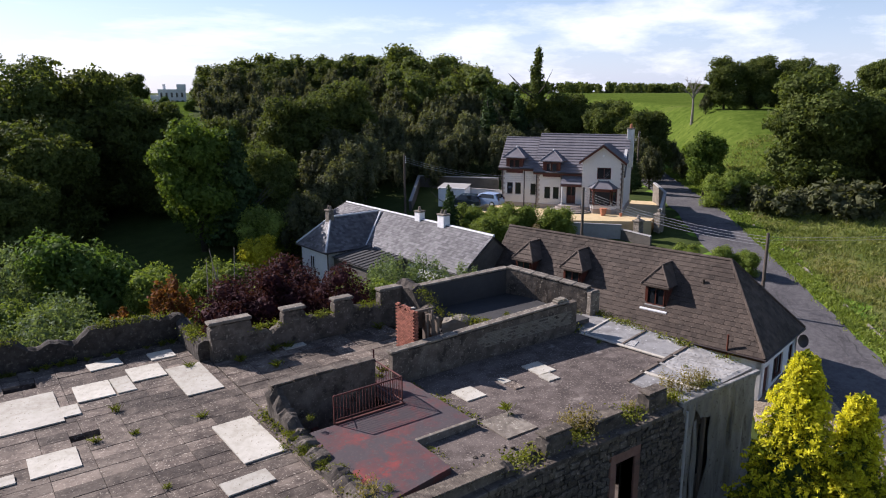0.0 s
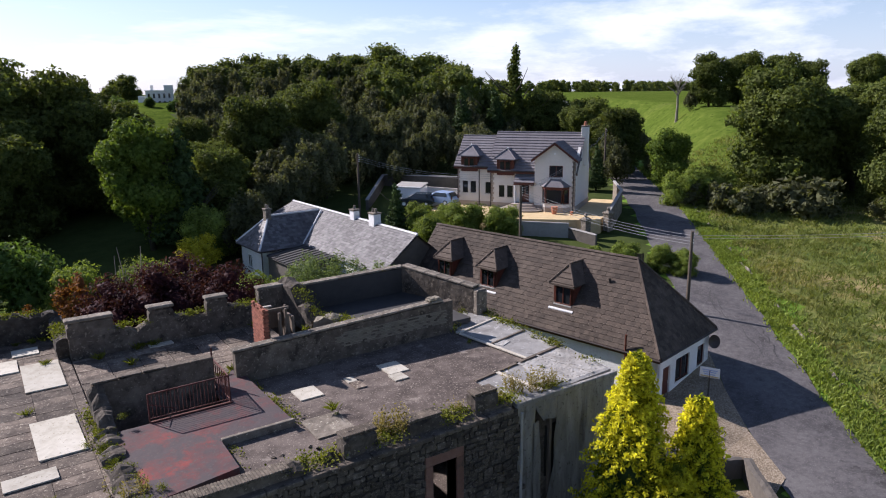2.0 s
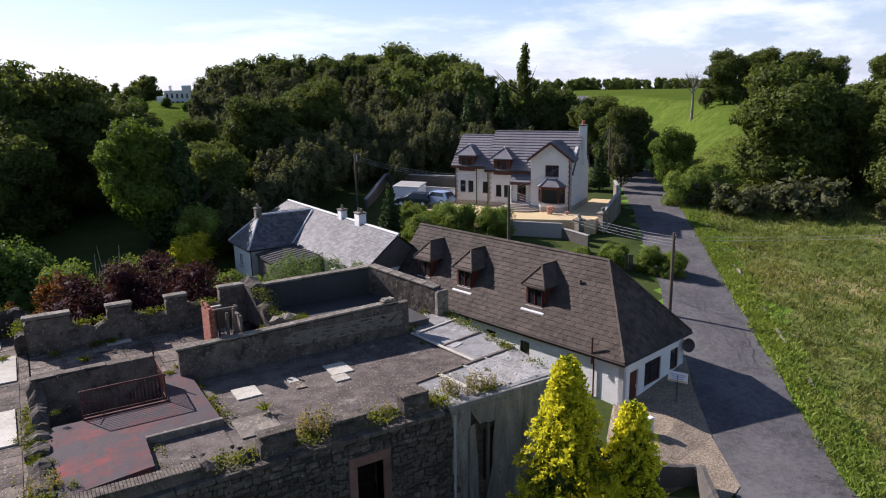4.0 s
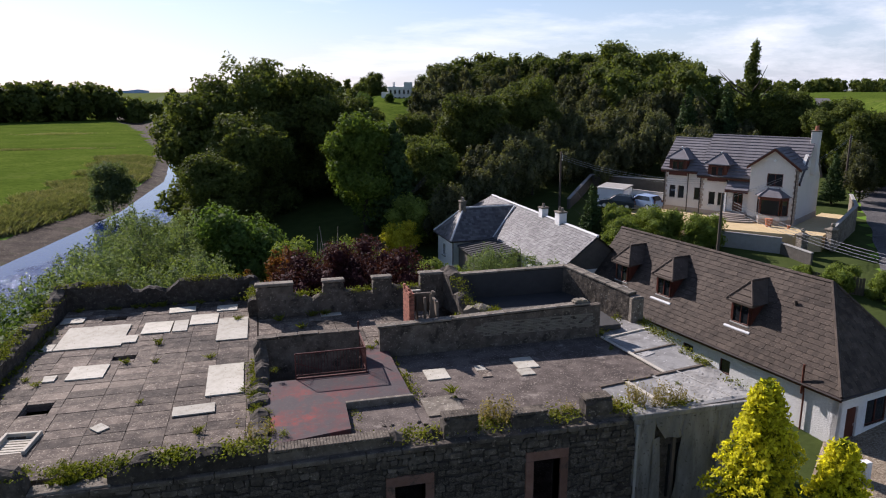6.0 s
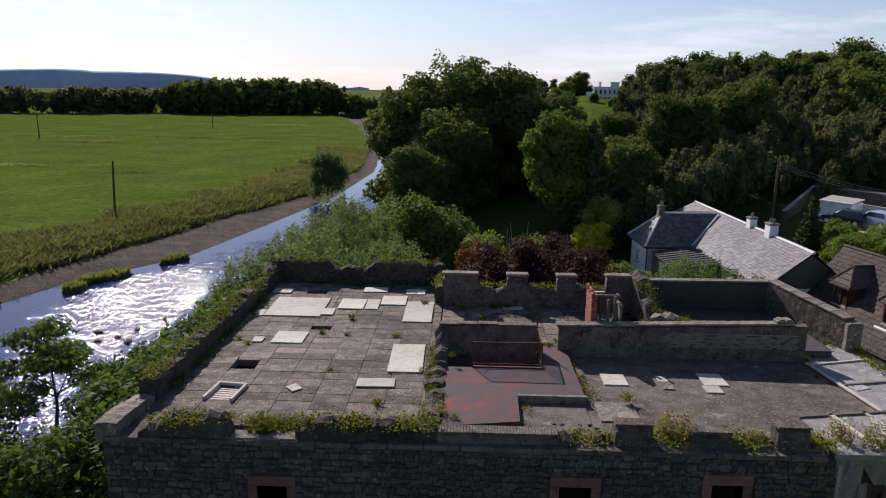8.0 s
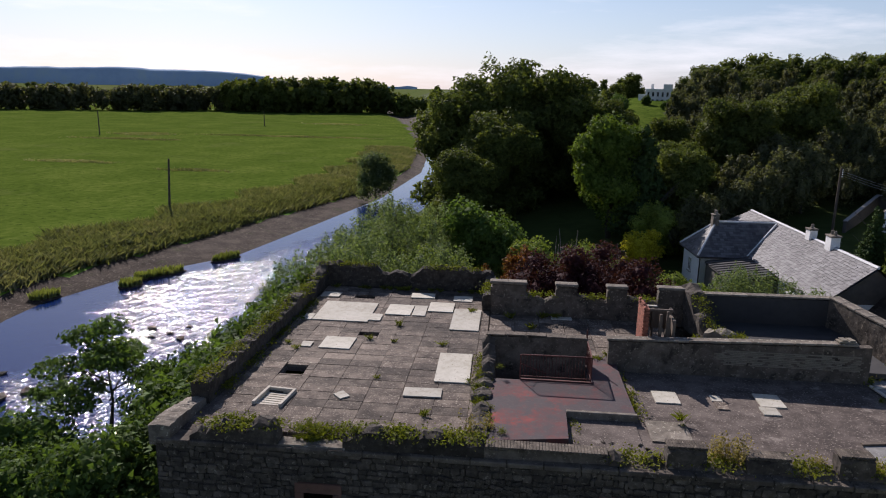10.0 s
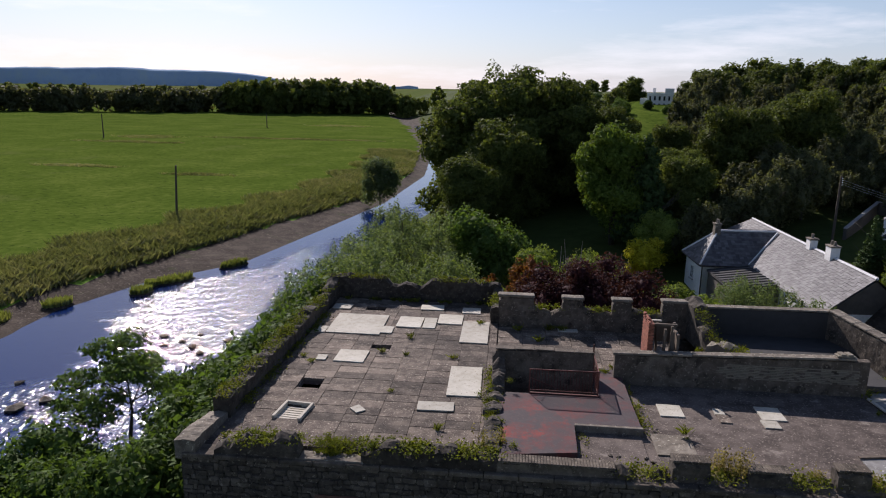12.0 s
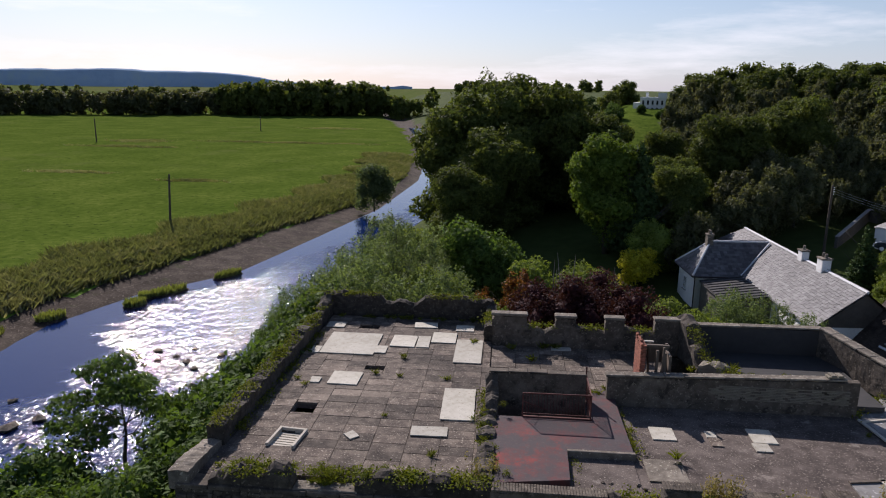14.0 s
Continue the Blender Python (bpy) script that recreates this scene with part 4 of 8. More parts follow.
def inner_wall():
    w = thing("cross_wall", "long low rendered wall across the roof with stone coping", "wall", kind="structure")
    part("face", Build().loft(rough_wall((6.0, -6.99), (17.2, -6.99), 4.3, [(0, 5.82), (1, 6.14)], 0.34, 71, 0.3, 0.025)), "render", w)
    coping_run(w, (5.9, -6.99), (16.6, -6.99), (5.86, 6.18), 0.46)
    # exposed pale brick in the right half of the wall
    rng = random.Random(8)
    bm = [Build().box(-0.105, 0.105, -0.02, 0.02, -0.032, 0.032, 0.006).mesh("brick", M["palebrick"]) for _ in range(1)]
    n = 0
    for row in range(9):
        z = 5.05 + row * 0.078
        for k in range(30):
            x = 10.7 + k * 0.222 + (row % 2) * 0.11
            if rng.random() < 0.85 and n < 260 and 10.7 + 0.3 * math.sin(row) < x < 16.9:
                ob = part("brick", bm[0], "palebrick", w, at=pose(x, -7.175, z))
                n += 1
    for x, z in ((15.9, 6.3), (16.15, 6.3), (16.4, 6.29), (16.0, 6.37), (16.3, 6.37)):
        part("brick", Build().box(-0.12, 0.12, -0.2, 0.2, 0, 0.07, 0.01), "palebrick", w, at=pose(x, -6.98, z, 0, 0, rng.uniform(-8, 8)))


inner_wall()


def back_parapet():
    w = thing("parapet_north", "battlemented stone parapet with broken coping", "parapet", kind="structure")
    part("low_wall", Build().loft(rough_wall((0.5, -0.2), (11.2, -0.2), 4.4, [(0, 5.7), (0.2, 5.75), (0.27, 5.55), (0.33, 5.85), (0.5, 5.75), (0.57, 5.6), (0.7, 5.85), (0.8, 5.65), (1, 5.8)], 0.5, 3, 0.18, 0.11)), "render", w)
    for x0, x1, top in ((0.45, 2.4, 6.5), (4.0, 5.15, 6.5), (6.75, 7.8, 6.5), (9.45, 11.0, 6.55)):
        part("merlon", Build().loft(rough_wall((x0, -0.2), (x1, -0.2), 5.6, [(0, top - 0.3), (0.12, top - 0.17), (0.9, top - 0.14), (1, top - 0.28)], 0.48, x0, 0.16, 0.07)), "render", w)
        n = 2 if x1 - x0 > 1.3 else 1
        for i in range(n):
            l = (x1 - x0) / n
            part("coping", Build().box(x0 + i * l - 0.05, x0 + (i + 1) * l + 0.04, -0.5, 0.1, top - 0.15, top, 0.035), "coping", w)
    w = thing("parapet_northwest", "broken rubble parapet overgrown with moss", "parapet", kind="structure")
    part("rubble", Build().loft(rough_wall((-10.4, 3.9), (0.5, 3.9), 4.3, [(0, 6.0), (0.33, 5.95), (0.37, 5.55), (0.55, 5.5), (0.6, 5.95), (0.85, 6.05), (1, 5.7)], 0.55, 5, 0.18, 0.12)), "rubble", w)
    part("rubble", Build().loft(rough_wall((0.35, 3.7), (0.3, 0.0), 4.3, [(0, 5.7), (0.4, 5.3), (1, 5.5)], 0.6, 9, rough=0.14)), "rubble", w)
    w = thing("parapet_west", "crumbling mossy parapet above the river", "parapet", kind="structure")
    part("rubble", Build().loft(rough_wall((-10.15, 3.7), (-10.2, -1.5), 4.2, [(0, 5.8), (0.5, 5.2), (1, 5.4)], 0.7, 12, 0.18, 0.13)), "rubble", w)
    part("rubble", Build().loft(rough_wall((-10.2, -1.4), (-10.45, -13.0), 4.2, [(0, 5.45), (0.3, 5.3), (0.6, 5.45), (1, 5.4)], 0.75, 15, 0.18, 0.13)), "rubble", w)
    part("block", Build().loft(rough_wall((-10.6, -13.0), (-10.7, -15.8), 4.2, [(0, 4.8), (0.4, 4.9), (1, 5.0)], 0.8, 19, 0.2, 0.06)), "coping", w)
    w = thing("parapet_south", "ruined stone parapet with brick coping along the front", "parapet", kind="structure")
    part("rubble", Build().loft(rough_wall((-9.6, -15.45), (-6.4, -15.45), 4.3, [(0, 4.75), (0.3, 5.0), (0.5, 5.15), (0.62, 4.85), (0.8, 5.3), (0.93, 5.2), (1, 4.65)], 0.6, 21, 0.14, 0.11)), "rubble", w)
    part("ledge", Build().box(-6.4, -4.0, -15.8, -15.2, 4.45, 4.56, 0.03), "coping", w)
    part("rubble", Build().loft(rough_wall((-4.1, -15.45), (0.8, -15.4), 4.3, [(0, 4.75), (0.1, 5.1), (0.2, 5.2), (0.35, 4.95), (0.5, 5.1), (0.7, 5.3), (0.78, 5.0), (1, 5.0)], 0.6, 25, 0.14, 0.11)), "rubble", w)
    part("low_wall", Build().loft(rough_wall((0.8, -15.4), (5.1, -15.3), 4.3, [(0, 4.85), (0.85, 4.85), (1, 4.7)], 0.5, 29, rough=0.03)), "render", w)
    part("rubble", Build().loft(rough_wall((5.0, -15.3), (7.0, -15.2), 4.3, [(0, 4.75), (0.5, 4.45), (1, 4.7)], 0.7, 31, 0.16, 0.18)), "rubble", w)
    for x0, x1, top in ((6.9, 8.2, 5.25), (9.5, 10.9, 5.05), (12.4, 13.5, 5.3)):
        part("merlon", Build().loft(rough_wall((x0, -15.25), (x1, -15.2), 4.3, [(0, top - 0.1), (0.5, top), (1, top - 0.12)], 0.55, x0, 0.15, 0.11)), "rubble", w)
        k = x0
        while k < x1 - 0.08:
            part("brick", Build().box(k, k + 0.1, -15.5, -14.95, top - 0.04, top + 0.06, 0.015), "render", w)
            k += 0.108
    k = 0.85
    while k < 4.9:
        part("brick", Build().box(k, k + 0.1, -15.68, -15.12, 4.85, 4.95, 0.015), "render", w)
        k += 0.108
    part("low_wall", Build().loft(rough_wall((7.0, -15.25), (14.2, -15.2), 4.2, [(0, 4.6), (0.3, 4.5), (0.6, 4.65), (1, 4.6)], 0.6, 37, 0.14, 0.12)), "rubble", w)


back_parapet()


def back_room():
    w = thing("parapet_northeast", "dark walled roof terrace with a dry stone parapet", "parapet", kind="structure")
    part("floor", Build().box(11.2, 18.6, -6.8, -0.6, 4.6, 4.85), "bitumen", w)
    part("lining", Build().box(11.6, 18.2, -0.6, -0.3, 4.8, 6.28), "bitumen", w, "black bitumen lining")
    coping_run(w, (11.4, -0.4), (18.3, -0.4), (6.28, 6.34), 0.5)
    part("parapet", Build().loft(rough_wall((18.35, -0.5), (19.95, -5.5), 4.4, [(0, 6.4), (1, 5.95)], 0.55, 41, rough=0.05)), "render", w)
    coping_run(w, (18.35, -0.5), (19.95, -5.5), (6.42, 5.97), 0.62)
    part("end_stone", Build().box(19.7, 20.4, -5.95, -5.35, 4.4, 5.9, 0.08), "coping", w)
    part("rubble_stub", Build().loft(rough_wall((11.1, 0.0), (11.5, -3.2), 4.5, [(0, 6.7), (0.35, 6.6), (0.6, 5.9), (1, 5.2)], 0.8, 45, rough=0.18)), "rubble", w)
    part("rubble_stub", Build().loft(rough_wall((11.3, -3.6), (13.0, -6.0), 4.5, [(0, 5.5), (0.4, 5.7), (0.75, 5.3), (1, 4.9)], 0.7, 47, rough=0.14)), "palebrick", w, "broken pale brick wall")


back_room()


def brick_stub():
    s = thing("brick_chimney_stub", "broken red brick shaft with charred timber posts", "chimney", pose(7.6, -5.75, 4.6))
    rng = random.Random(3)
    mesh = Build().box(-0.105, 0.105, -0.05, 0.05, -0.034, 0.034, 0.008).mesh("brick", M["brick"])
    part("core", Build().box(0.02, 0.2, -0.62, 0.62, 0, 2.6), "brick", s)
    n = 0
    for row in range(36):
        z = 0.05 + row * 0.0765
        for k in range(7):
            y = -0.65 + k * 0.222 + (row % 2) * 0.1
            if -0.68 < y < 0.7 and (row < 33 or rng.random() < 0.6):
                part("brick", mesh, "brick", s, at=pose(0.0, y, z, 0, 0, 90 + rng.uniform(-1, 1)))
        if row < 34:
            part("brick", mesh, "brick", s, at=pose(0.07 + (row % 2) * 0.04, -0.68, z))
    for x, y, a, b, r in ((0.75, -0.6, 0.0, 2.35, 0.06), (1.0, -0.5, 2, 2.5, 0.05), (1.2, -0.6, -3, 2.2, 0.07), (1.32, 0.3, 1, 2.4, 0.06), (0.6, 0.5, 0, 2.3, 0.05)):
        part("post", Build().box(-r, r, -r, r, 0, b, 0.01), "timber", s, at=pose(x, y, 0, a, a * 0.5, 10))
    part("panel", Build().box(1.3, 1.42, -0.65, 0.6, 0, 2.1, 0.02), "timber", s)
    part("panel", Build().box(0.15, 1.3, 0.55, 0.68, 1.3, 2.2, 0.02), "timber", s)
    part("beam", Build().box(0.05, 1.4, -0.1, 0.02, 2.3, 2.42, 0.01), "timber", s)
    part("board", Build().box(0.25, 0.75, 0.3, 0.45, 2.4, 2.46, 0.01), "paletimber", s, "bleached loose board")
    part("post", Build().box(0.1, 0.17, 0.2, 0.27, 2.3, 2.75), "timber", s)
    part("shelf", Build().box(0.2, 0.9, 0.2, 0.5, 0.7, 0.8), "paletimber", s)


brick_stub()


def strip_roof():
    """The side bay towards the bungalow: sheeted roof panels between battens, and a torn sheeted front."""
    s = thing("side_bay", "patched roof bay with pale peeling sheeting and torn cladding", "roof", kind="structure")
    P = [(14.35, -15.6), (20.0, -15.3), (20.35, -12.0), (20.3, -4.6), (19.9, -4.4), (17.6, -6.8), (17.3, -7.5), (17.75, -12.35), (14.35, -12.9)]
    part("roof_sheet", Build().prism(P, 4.2, 4.5), "membrane", s)
    # lighter corner panel
    b = Build()
    for i in range(25):
        for j in range(25):
            u, v = i / 24, j / 24
            x = (16.6 + 3.35 * u) * (1 - v) + (17.0 + 3.2 * u) * v
            y = (-15.4 + 0.15 * u) * (1 - v) + (-12.65 + 0.6 * u) * v
            b.v.append((x, y, 4.53 + 0.05 * nz(x * 2.2, y * 1.3, 1) + 0.03 * abs(nz(x * 5, y * 4, 4)) + (0.0 if 0 < i < 24 and 0 < j < 24 else -0.04)))
    b.f = [(i * 25 + j, (i + 1) * 25 + j, (i + 1) * 25 + j + 1, i * 25 + j + 1) for i in range(24) for j in range(24)]
    part("white_panel", b, "whitesheet", s, "crumpled white sheeting")
    part("panel", Build().prism([(17.6, -7.7), (20.1, -7.0), (20.2, -4.8), (19.7, -4.7), (17.8, -6.8)], 4.5, 4.515), "membrane", s)
    part("panel", Build().prism([(17.55, -10.0), (20.15, -9.4), (20.1, -7.2), (17.45, -7.9)], 4.5, 4.515), "membrane", s)
    for p, q, w, mt in (((14.3, -12.95), (20.3, -11.9), 0.16, "timber"), ((17.15, -7.5), (17.75, -12.3), 0.16, "paletimber"), ((17.5, -9.9), (20.2, -9.3), 0.12, "timber"),
                        ((17.3, -7.7), (20.2, -6.9), 0.12, "paletimber"), ((15.6, -12.6), (16.0, -15.3), 0.2, "paletimber"), ((17.0, -12.4), (17.6, -15.2), 0.18, "whitesheet"),
                        ((18.3, -12.2), (19.0, -15.2), 0.1, "whitesheet"), ((17.7, -10.0), (18.4, -9.7), 0.9, "whitesheet")):
        d = Vector((q[0] - p[0], q[1] - p[1]))
        part("batten", Build().box(0, d.length, -w / 2, w / 2, 0, 0.07 if w < 0.5 else 0.03, 0.01), mt, s, at=pose(p[0], p[1], 4.5, 0, 0, math.degrees(math.atan2(d.y, d.x))))
    # front: frame, torn sheets, and a near-black panel that paints an opening's shade
    part("back_panel", Build().box(14.4, 19.9, -15.3, -14.8, -1.4, 4.2), "rubble", s)
    part("opening", Build().box(16.15, 16.75, -15.36, -15.28, 0.6, 2.9), "dark", s, "near-black panel painted as a shaded window opening")
    part("side_panel", Build().loft([[(19.9, -15.5, z), (20.3, -12.0, z), (20.3, -4.6, z), (20.1, -4.6, z), (20.1, -12, z), (19.7, -15.5, z)] for z in (-1.4, 4.2)]), "tornsheet", s)
    def sheet(x0, x1, z0, z1, cut0, cut1, seed):
        n, m = 8, 14
        b = Build()
        for i in range(n + 1):
            for j in range(m + 1):
                v = j / m
                a, e = x0 + cut0 * (1 - v) ** 1.5, x1 + cut1 * (1 - v) ** 1.2
                x = a + (e - a) * i / n
                z = z0 + (z1 - z0) * v
                b.v.append((x, -15.62 + 0.10 * nz(x * 2 + seed, z * 0.7, seed) + 0.06 * math.sin(x * 9 + seed), z))
        b.f = [(i * (m + 1) + j, (i + 1) * (m + 1) + j, (i + 1) * (m + 1) + j + 1, i * (m + 1) + j + 1) for i in range(n) for j in range(m)]
        k = len(b.v)
        b.v += [(x, y + 0.03, z) for x, y, z in b.v]
        b.f += [tuple(q + k for q in f[::-1]) for f in b.f]
        part("torn_sheet", b, "tornsheet", s, smooth=True)
    sheet(14.4, 15.35, -1.3, 4.3, 0.0, -0.05, 1)
    sheet(15.3, 16.9, 3.35, 4.3, 0.5, -0.15, 2)
    sheet(15.25, 15.6, -1.3, 3.4, 0.0, 0.25, 5)
    sheet(16.6, 18.2, -1.3, 4.3, -0.75, 0.1, 3)
    sheet(18.1, 20.0, -1.3, 4.35, -0.1, 0.0, 4)
    for x in (15.3, 16.3, 17.0, 18.1):
        part("stud", Build().box(x - 0.06, x + 0.06, -15.5, -15.35, -1.4, 4.25), "timber", s)
    part("downpipe", Build().tube([(14.42, -15.85, 4.2), (14.42, -15.85, -1.4)], 0.06, 7), "concrete", s)
    part("fascia", Build().box(14.3, 20.0, -15.7, -15.5, 4.3, 4.52, 0.03), "tornsheet", s)


strip_roof()
# ---- neighbouring buildings ----
def tiles_on(parent, at, outline, course, wide, mat, limit=300, near=None, thick=0.035, name="tile"):
    """Overlapping tiles on a slope: at places the slope (x along the eaves, y up the slope); outline(y) gives the x range."""
    me = Build().add([(0, 0, 0.045), (wide - 0.006, 0, 0.045), (wide - 0.006, course * 1.12, 0.012), (0, course * 1.12, 0.012),
                      (0, 0, 0.045 - thick), (wide - 0.006, 0, 0.045 - thick), (wide - 0.006, course * 1.12, -0.01), (0, course * 1.12, -0.01)],
                     [(0, 1, 2, 3), (4, 7, 6, 5), (0, 4, 5, 1), (1, 5, 6, 2), (2, 6, 7, 3), (3, 7, 4, 0)])
    mesh = me.mesh(name, M[mat])
    rest, count, row, y = Build(), 0, 0, 0.0
    top = outline(None)
    while y < top - 0.05:
        x0, x1 = outline(y + course / 2)
        x = x0 - (wide / 2 if row % 2 else 0)
        while x < x1 - 0.02:
            a, b = max(x, x0), min(x + wide, x1)
            if b - a > 0.04:
                m = at @ Matrix.Translation((a, y, 0.006 * math.sin(x * 7 + y * 13))) @ Matrix.Diagonal(((b - a) / wide, 1, 1, 1))
                if count < limit and (near is None or near(a, y)):
                    ob = new(name, mesh)
                    ob.parent, ob.matrix_basis = parent, m
                    count += 1
                else:
                    rest.add(me.v, me.f, m)
            x += wide
        y += course
        row += 1
    if rest.v:
        tagged(part(name + "s", rest, mat, parent), kind="stuff")


def slope_at(p, q, up):
    """A slope's frame: x from p to q along the eaves, y towards up, z out of the roof."""
    p, q, up = Vector(p), Vector(q), Vector(up)
    x = (q - p).normalized()
    y = up - p
    y = (y - x * y.dot(x)).normalized()
    z = x.cross(y)
    m = Matrix((x, y, z)).transposed().to_4x4()
    m.translation = p
    return m


def sash(parent, w, h, at, mat="mahog", bars=1, name="window"):
    """A framed window: frame, glass and mullions. x across, y inwards, z up from its lower left corner."""
    win = part(name, Build().box(0, w, 0.03, 0.05, 0, h), "glass", parent, at=at)
    t = 0.07
    for q in ((0, w, 0, t), (0, w, h - t, h), (0, t, t, h - t), (w - t, w, t, h - t)):
        part("frame", Build().box(q[0], q[1], -0.02, 0.06, q[2], q[3], 0.01), mat, win)
    for i in range(bars):
        x = w * (i + 1) / (bars + 1)
        part("mullion", Build().box(x - t / 2, x + t / 2, -0.015, 0.06, t, h - t), mat, win)
    part("sill", Build().box(-0.08, w + 0.08, -0.1, 0.05, -0.08, 0, 0.01), "concrete", win)
    return win


def wall_with(parent, rect, holes, y0, y1, mat, at, name="wall", label=""):
    b = Build()
    for x0, x1, z0, z1 in rects_minus(rect, holes):
        b.box(x0, x1, y0, y1, z0, z1)
    return part(name, b, mat, parent, label, at=at)


def bungalow():
    H = thing("bungalow", "white harled dormer bungalow with a brown tiled roof", "house", pose(31.23, -7.15, -1.35, 0, 0, -78.5))
    L, w, run, hr, he = 17.3, 3.7, 3.67, 7.58, 3.0
    I = Matrix()
    # walls: long side towards the ruin (y = -3.4), road end (x = 3.4)
    wall_with(H, (-L, 3.4, 0, 2.75), [(-10.6, -9.9, 1.5, 2.3), (-7.2, -6.3, 1.4, 2.3), (-4.2, -3.4, 1.4, 2.3)], -3.4, -3.1, "white", I)
    for x, ww, z0, z1 in ((-10.6, 0.7, 1.5, 2.3), (-7.2, 0.9, 1.4, 2.3), (-4.2, 0.8, 1.4, 2.3)):
        sash(H, ww, z1 - z0, Matrix.Translation((x, -3.3, z0)), "mahog", 0)
    end = pose(3.4, -3.4, 0, 0, 0, 90)
    wall_with(H, (0, 6.8, 0, 3.0), [(0.7, 1.6, 0.0, 2.1), (2.3, 4.1, 0.75, 2.2), (5.2, 6.2, 0.9, 2.2)], 0, 0.3, "white", end)
    sash(H, 1.8, 1.45, end @ Matrix.Translation((2.3, 0.1, 0.75)), "mahog", 1)
    sash(H, 1.0, 1.3, end @ Matrix.Translation((5.2, 0.1, 0.9)), "mahog", 0)
    d = part("door", Build().box(0.7, 1.6, 0.1, 0.16, 0.02, 2.1, 0.01), "mahog", H, at=end)
    part("handle", Build().tube([(1.45, 0.06, 1.0), (1.45, 0.06, 1.15)], 0.015, 5), "plastic", d)
    part("wall", Build().box(-L, 3.4, 3.1, 3.4, 0, 2.75), "white", H)
    part("gable_wall", Build().loft([[(-L, -3.4, 0), (-L, 3.4, 0), (-L, 3.4, 2.75), (-L, 0, 7.4), (-L, -3.4, 2.75)], [(-L + 0.3, -3.4, 0), (-L + 0.3, 3.4, 0), (-L + 0.3, 3.4, 2.75), (-L + 0.3, 0, 7.4), (-L + 0.3, -3.4, 2.75)]]), "white", H)
    # roof planes under the tiles
    t = 0.1
    rf = Build()
    rf.add([(-L - 0.2, -w, he), (run, -w, he), (0, 0, hr), (-L - 0.2, 0, hr), (run, w, he), (-L - 0.2, w, he),
            (-L - 0.2, -w, he - t), (run, -w, he - t), (run, w, he - t), (-L - 0.2, w, he - t)],
           [(0, 1, 2, 3), (1, 4, 2), (4, 5, 3, 2), (0, 6, 7, 1), (1, 7, 8, 4), (4, 8, 9, 5), (6, 9, 8, 7), (0, 3, 5, 9, 6)])
    roof = part("roof", rf, "tile", H)
    sl = math.hypot(w, hr - he)

    def near_out(y):
        return sl if y is None else (-0.0, L + 0.2 + run * (1 - y / sl))
    at = slope_at((-L - 0.2, -w, he), (run, -w, he), (-L - 0.2, 0, hr))
    tiles_on(roof, at, near_out, 0.31, 0.33, "tile", 300, lambda x, y: x > 10.5 and y > 0.9)
    at2 = slope_at((run, -w, he), (run, w, he), (0, 0, hr))
    sl2 = math.hypot(run, hr - he)
    tiles_on(roof, at2, lambda y: sl2 if y is None else (w * y / sl2, 2 * w - w * y / sl2), 0.31, 0.33, "tile", 0)
    # ridge and hip cappings
    def caps(p, q, n, r=0.11):
        p, q = Vector(p), Vector(q)
        for i in range(n):
            a, b = p + (q - p) * i / n, p + (q - p) * (i + 1.06) / n
            part("ridge_tile", Build().tube([a + Vector((0, 0, -0.02)), b + Vector((0, 0, 0.0))], [r, r * 0.94], 7), "tile", roof)
    caps((-L - 0.2, 0, hr + 0.02), (0, 0, hr + 0.02), 34)
    caps((run, -w, he + 0.05), (0, 0, hr + 0.02), 14)
    caps((run, w, he + 0.05), (0, 0, hr + 0.02), 14)
    part("gutter", Build().tube([(-L, -w - 0.06, he - 0.04), (run + 0.06, -w - 0.06, he - 0.06)], 0.07, 7), "blackpipe", H)
    part("gutter", Build().tube([(run + 0.06, -w - 0.06, he - 0.06), (run + 0.06, w, he - 0.06)], 0.07, 7), "blackpipe", H)
    part("fascia", Build().box(-L, run, -w + 0.02, -w + 0.05, he - 0.25, he - 0.02), "mahog", H)
    part("soffit", Build().box(-L, run - 0.02, -w + 0.05, -3.4, he - 0.22, he - 0.18).box(3.4, run - 0.02, -3.4, w, he - 0.22, he - 0.18), "plastic", H)
    part("downpipe", Build().tube([(1.5, -3.62, he), (1.5, -3.5, 2.2), (1.5, -3.5, 0.0)], 0.05, 7), "mahog", H)
    part("downpipe", Build().tube([(-8.8, -3.62, he), (-8.8, -3.5, 2.2), (-8.8, -3.5, 0.0)], 0.05, 7), "blackpipe", H)
    part("chimney_flue", Build().tube([(1.5, -3.72, 2.4), (1.5, -3.72, 4.0)], 0.06, 8), "mahog", H, "rusty flue pipe")
    # satellite dish at the far corner of the road end
    dish = part("satellite_dish", Build().loft([[(r * math.cos(a), r * math.sin(a), z) for a in (2 * math.pi * k / 18 for k in range(18))] for r, z in ((0.05, 0), (0.2, 0.03), (0.42, 0.12), (0.43, 0.13), (0.2, 0.05), (0.05, 0.02))]), "blackpipe", H, at=pose(3.75, 3.2, 2.25, 75, 0, 60))
    part("bracket", Build().tube([(0, 0, 0), (0, 0.05, -0.35)], 0.025, 6), "blackpipe", dish)
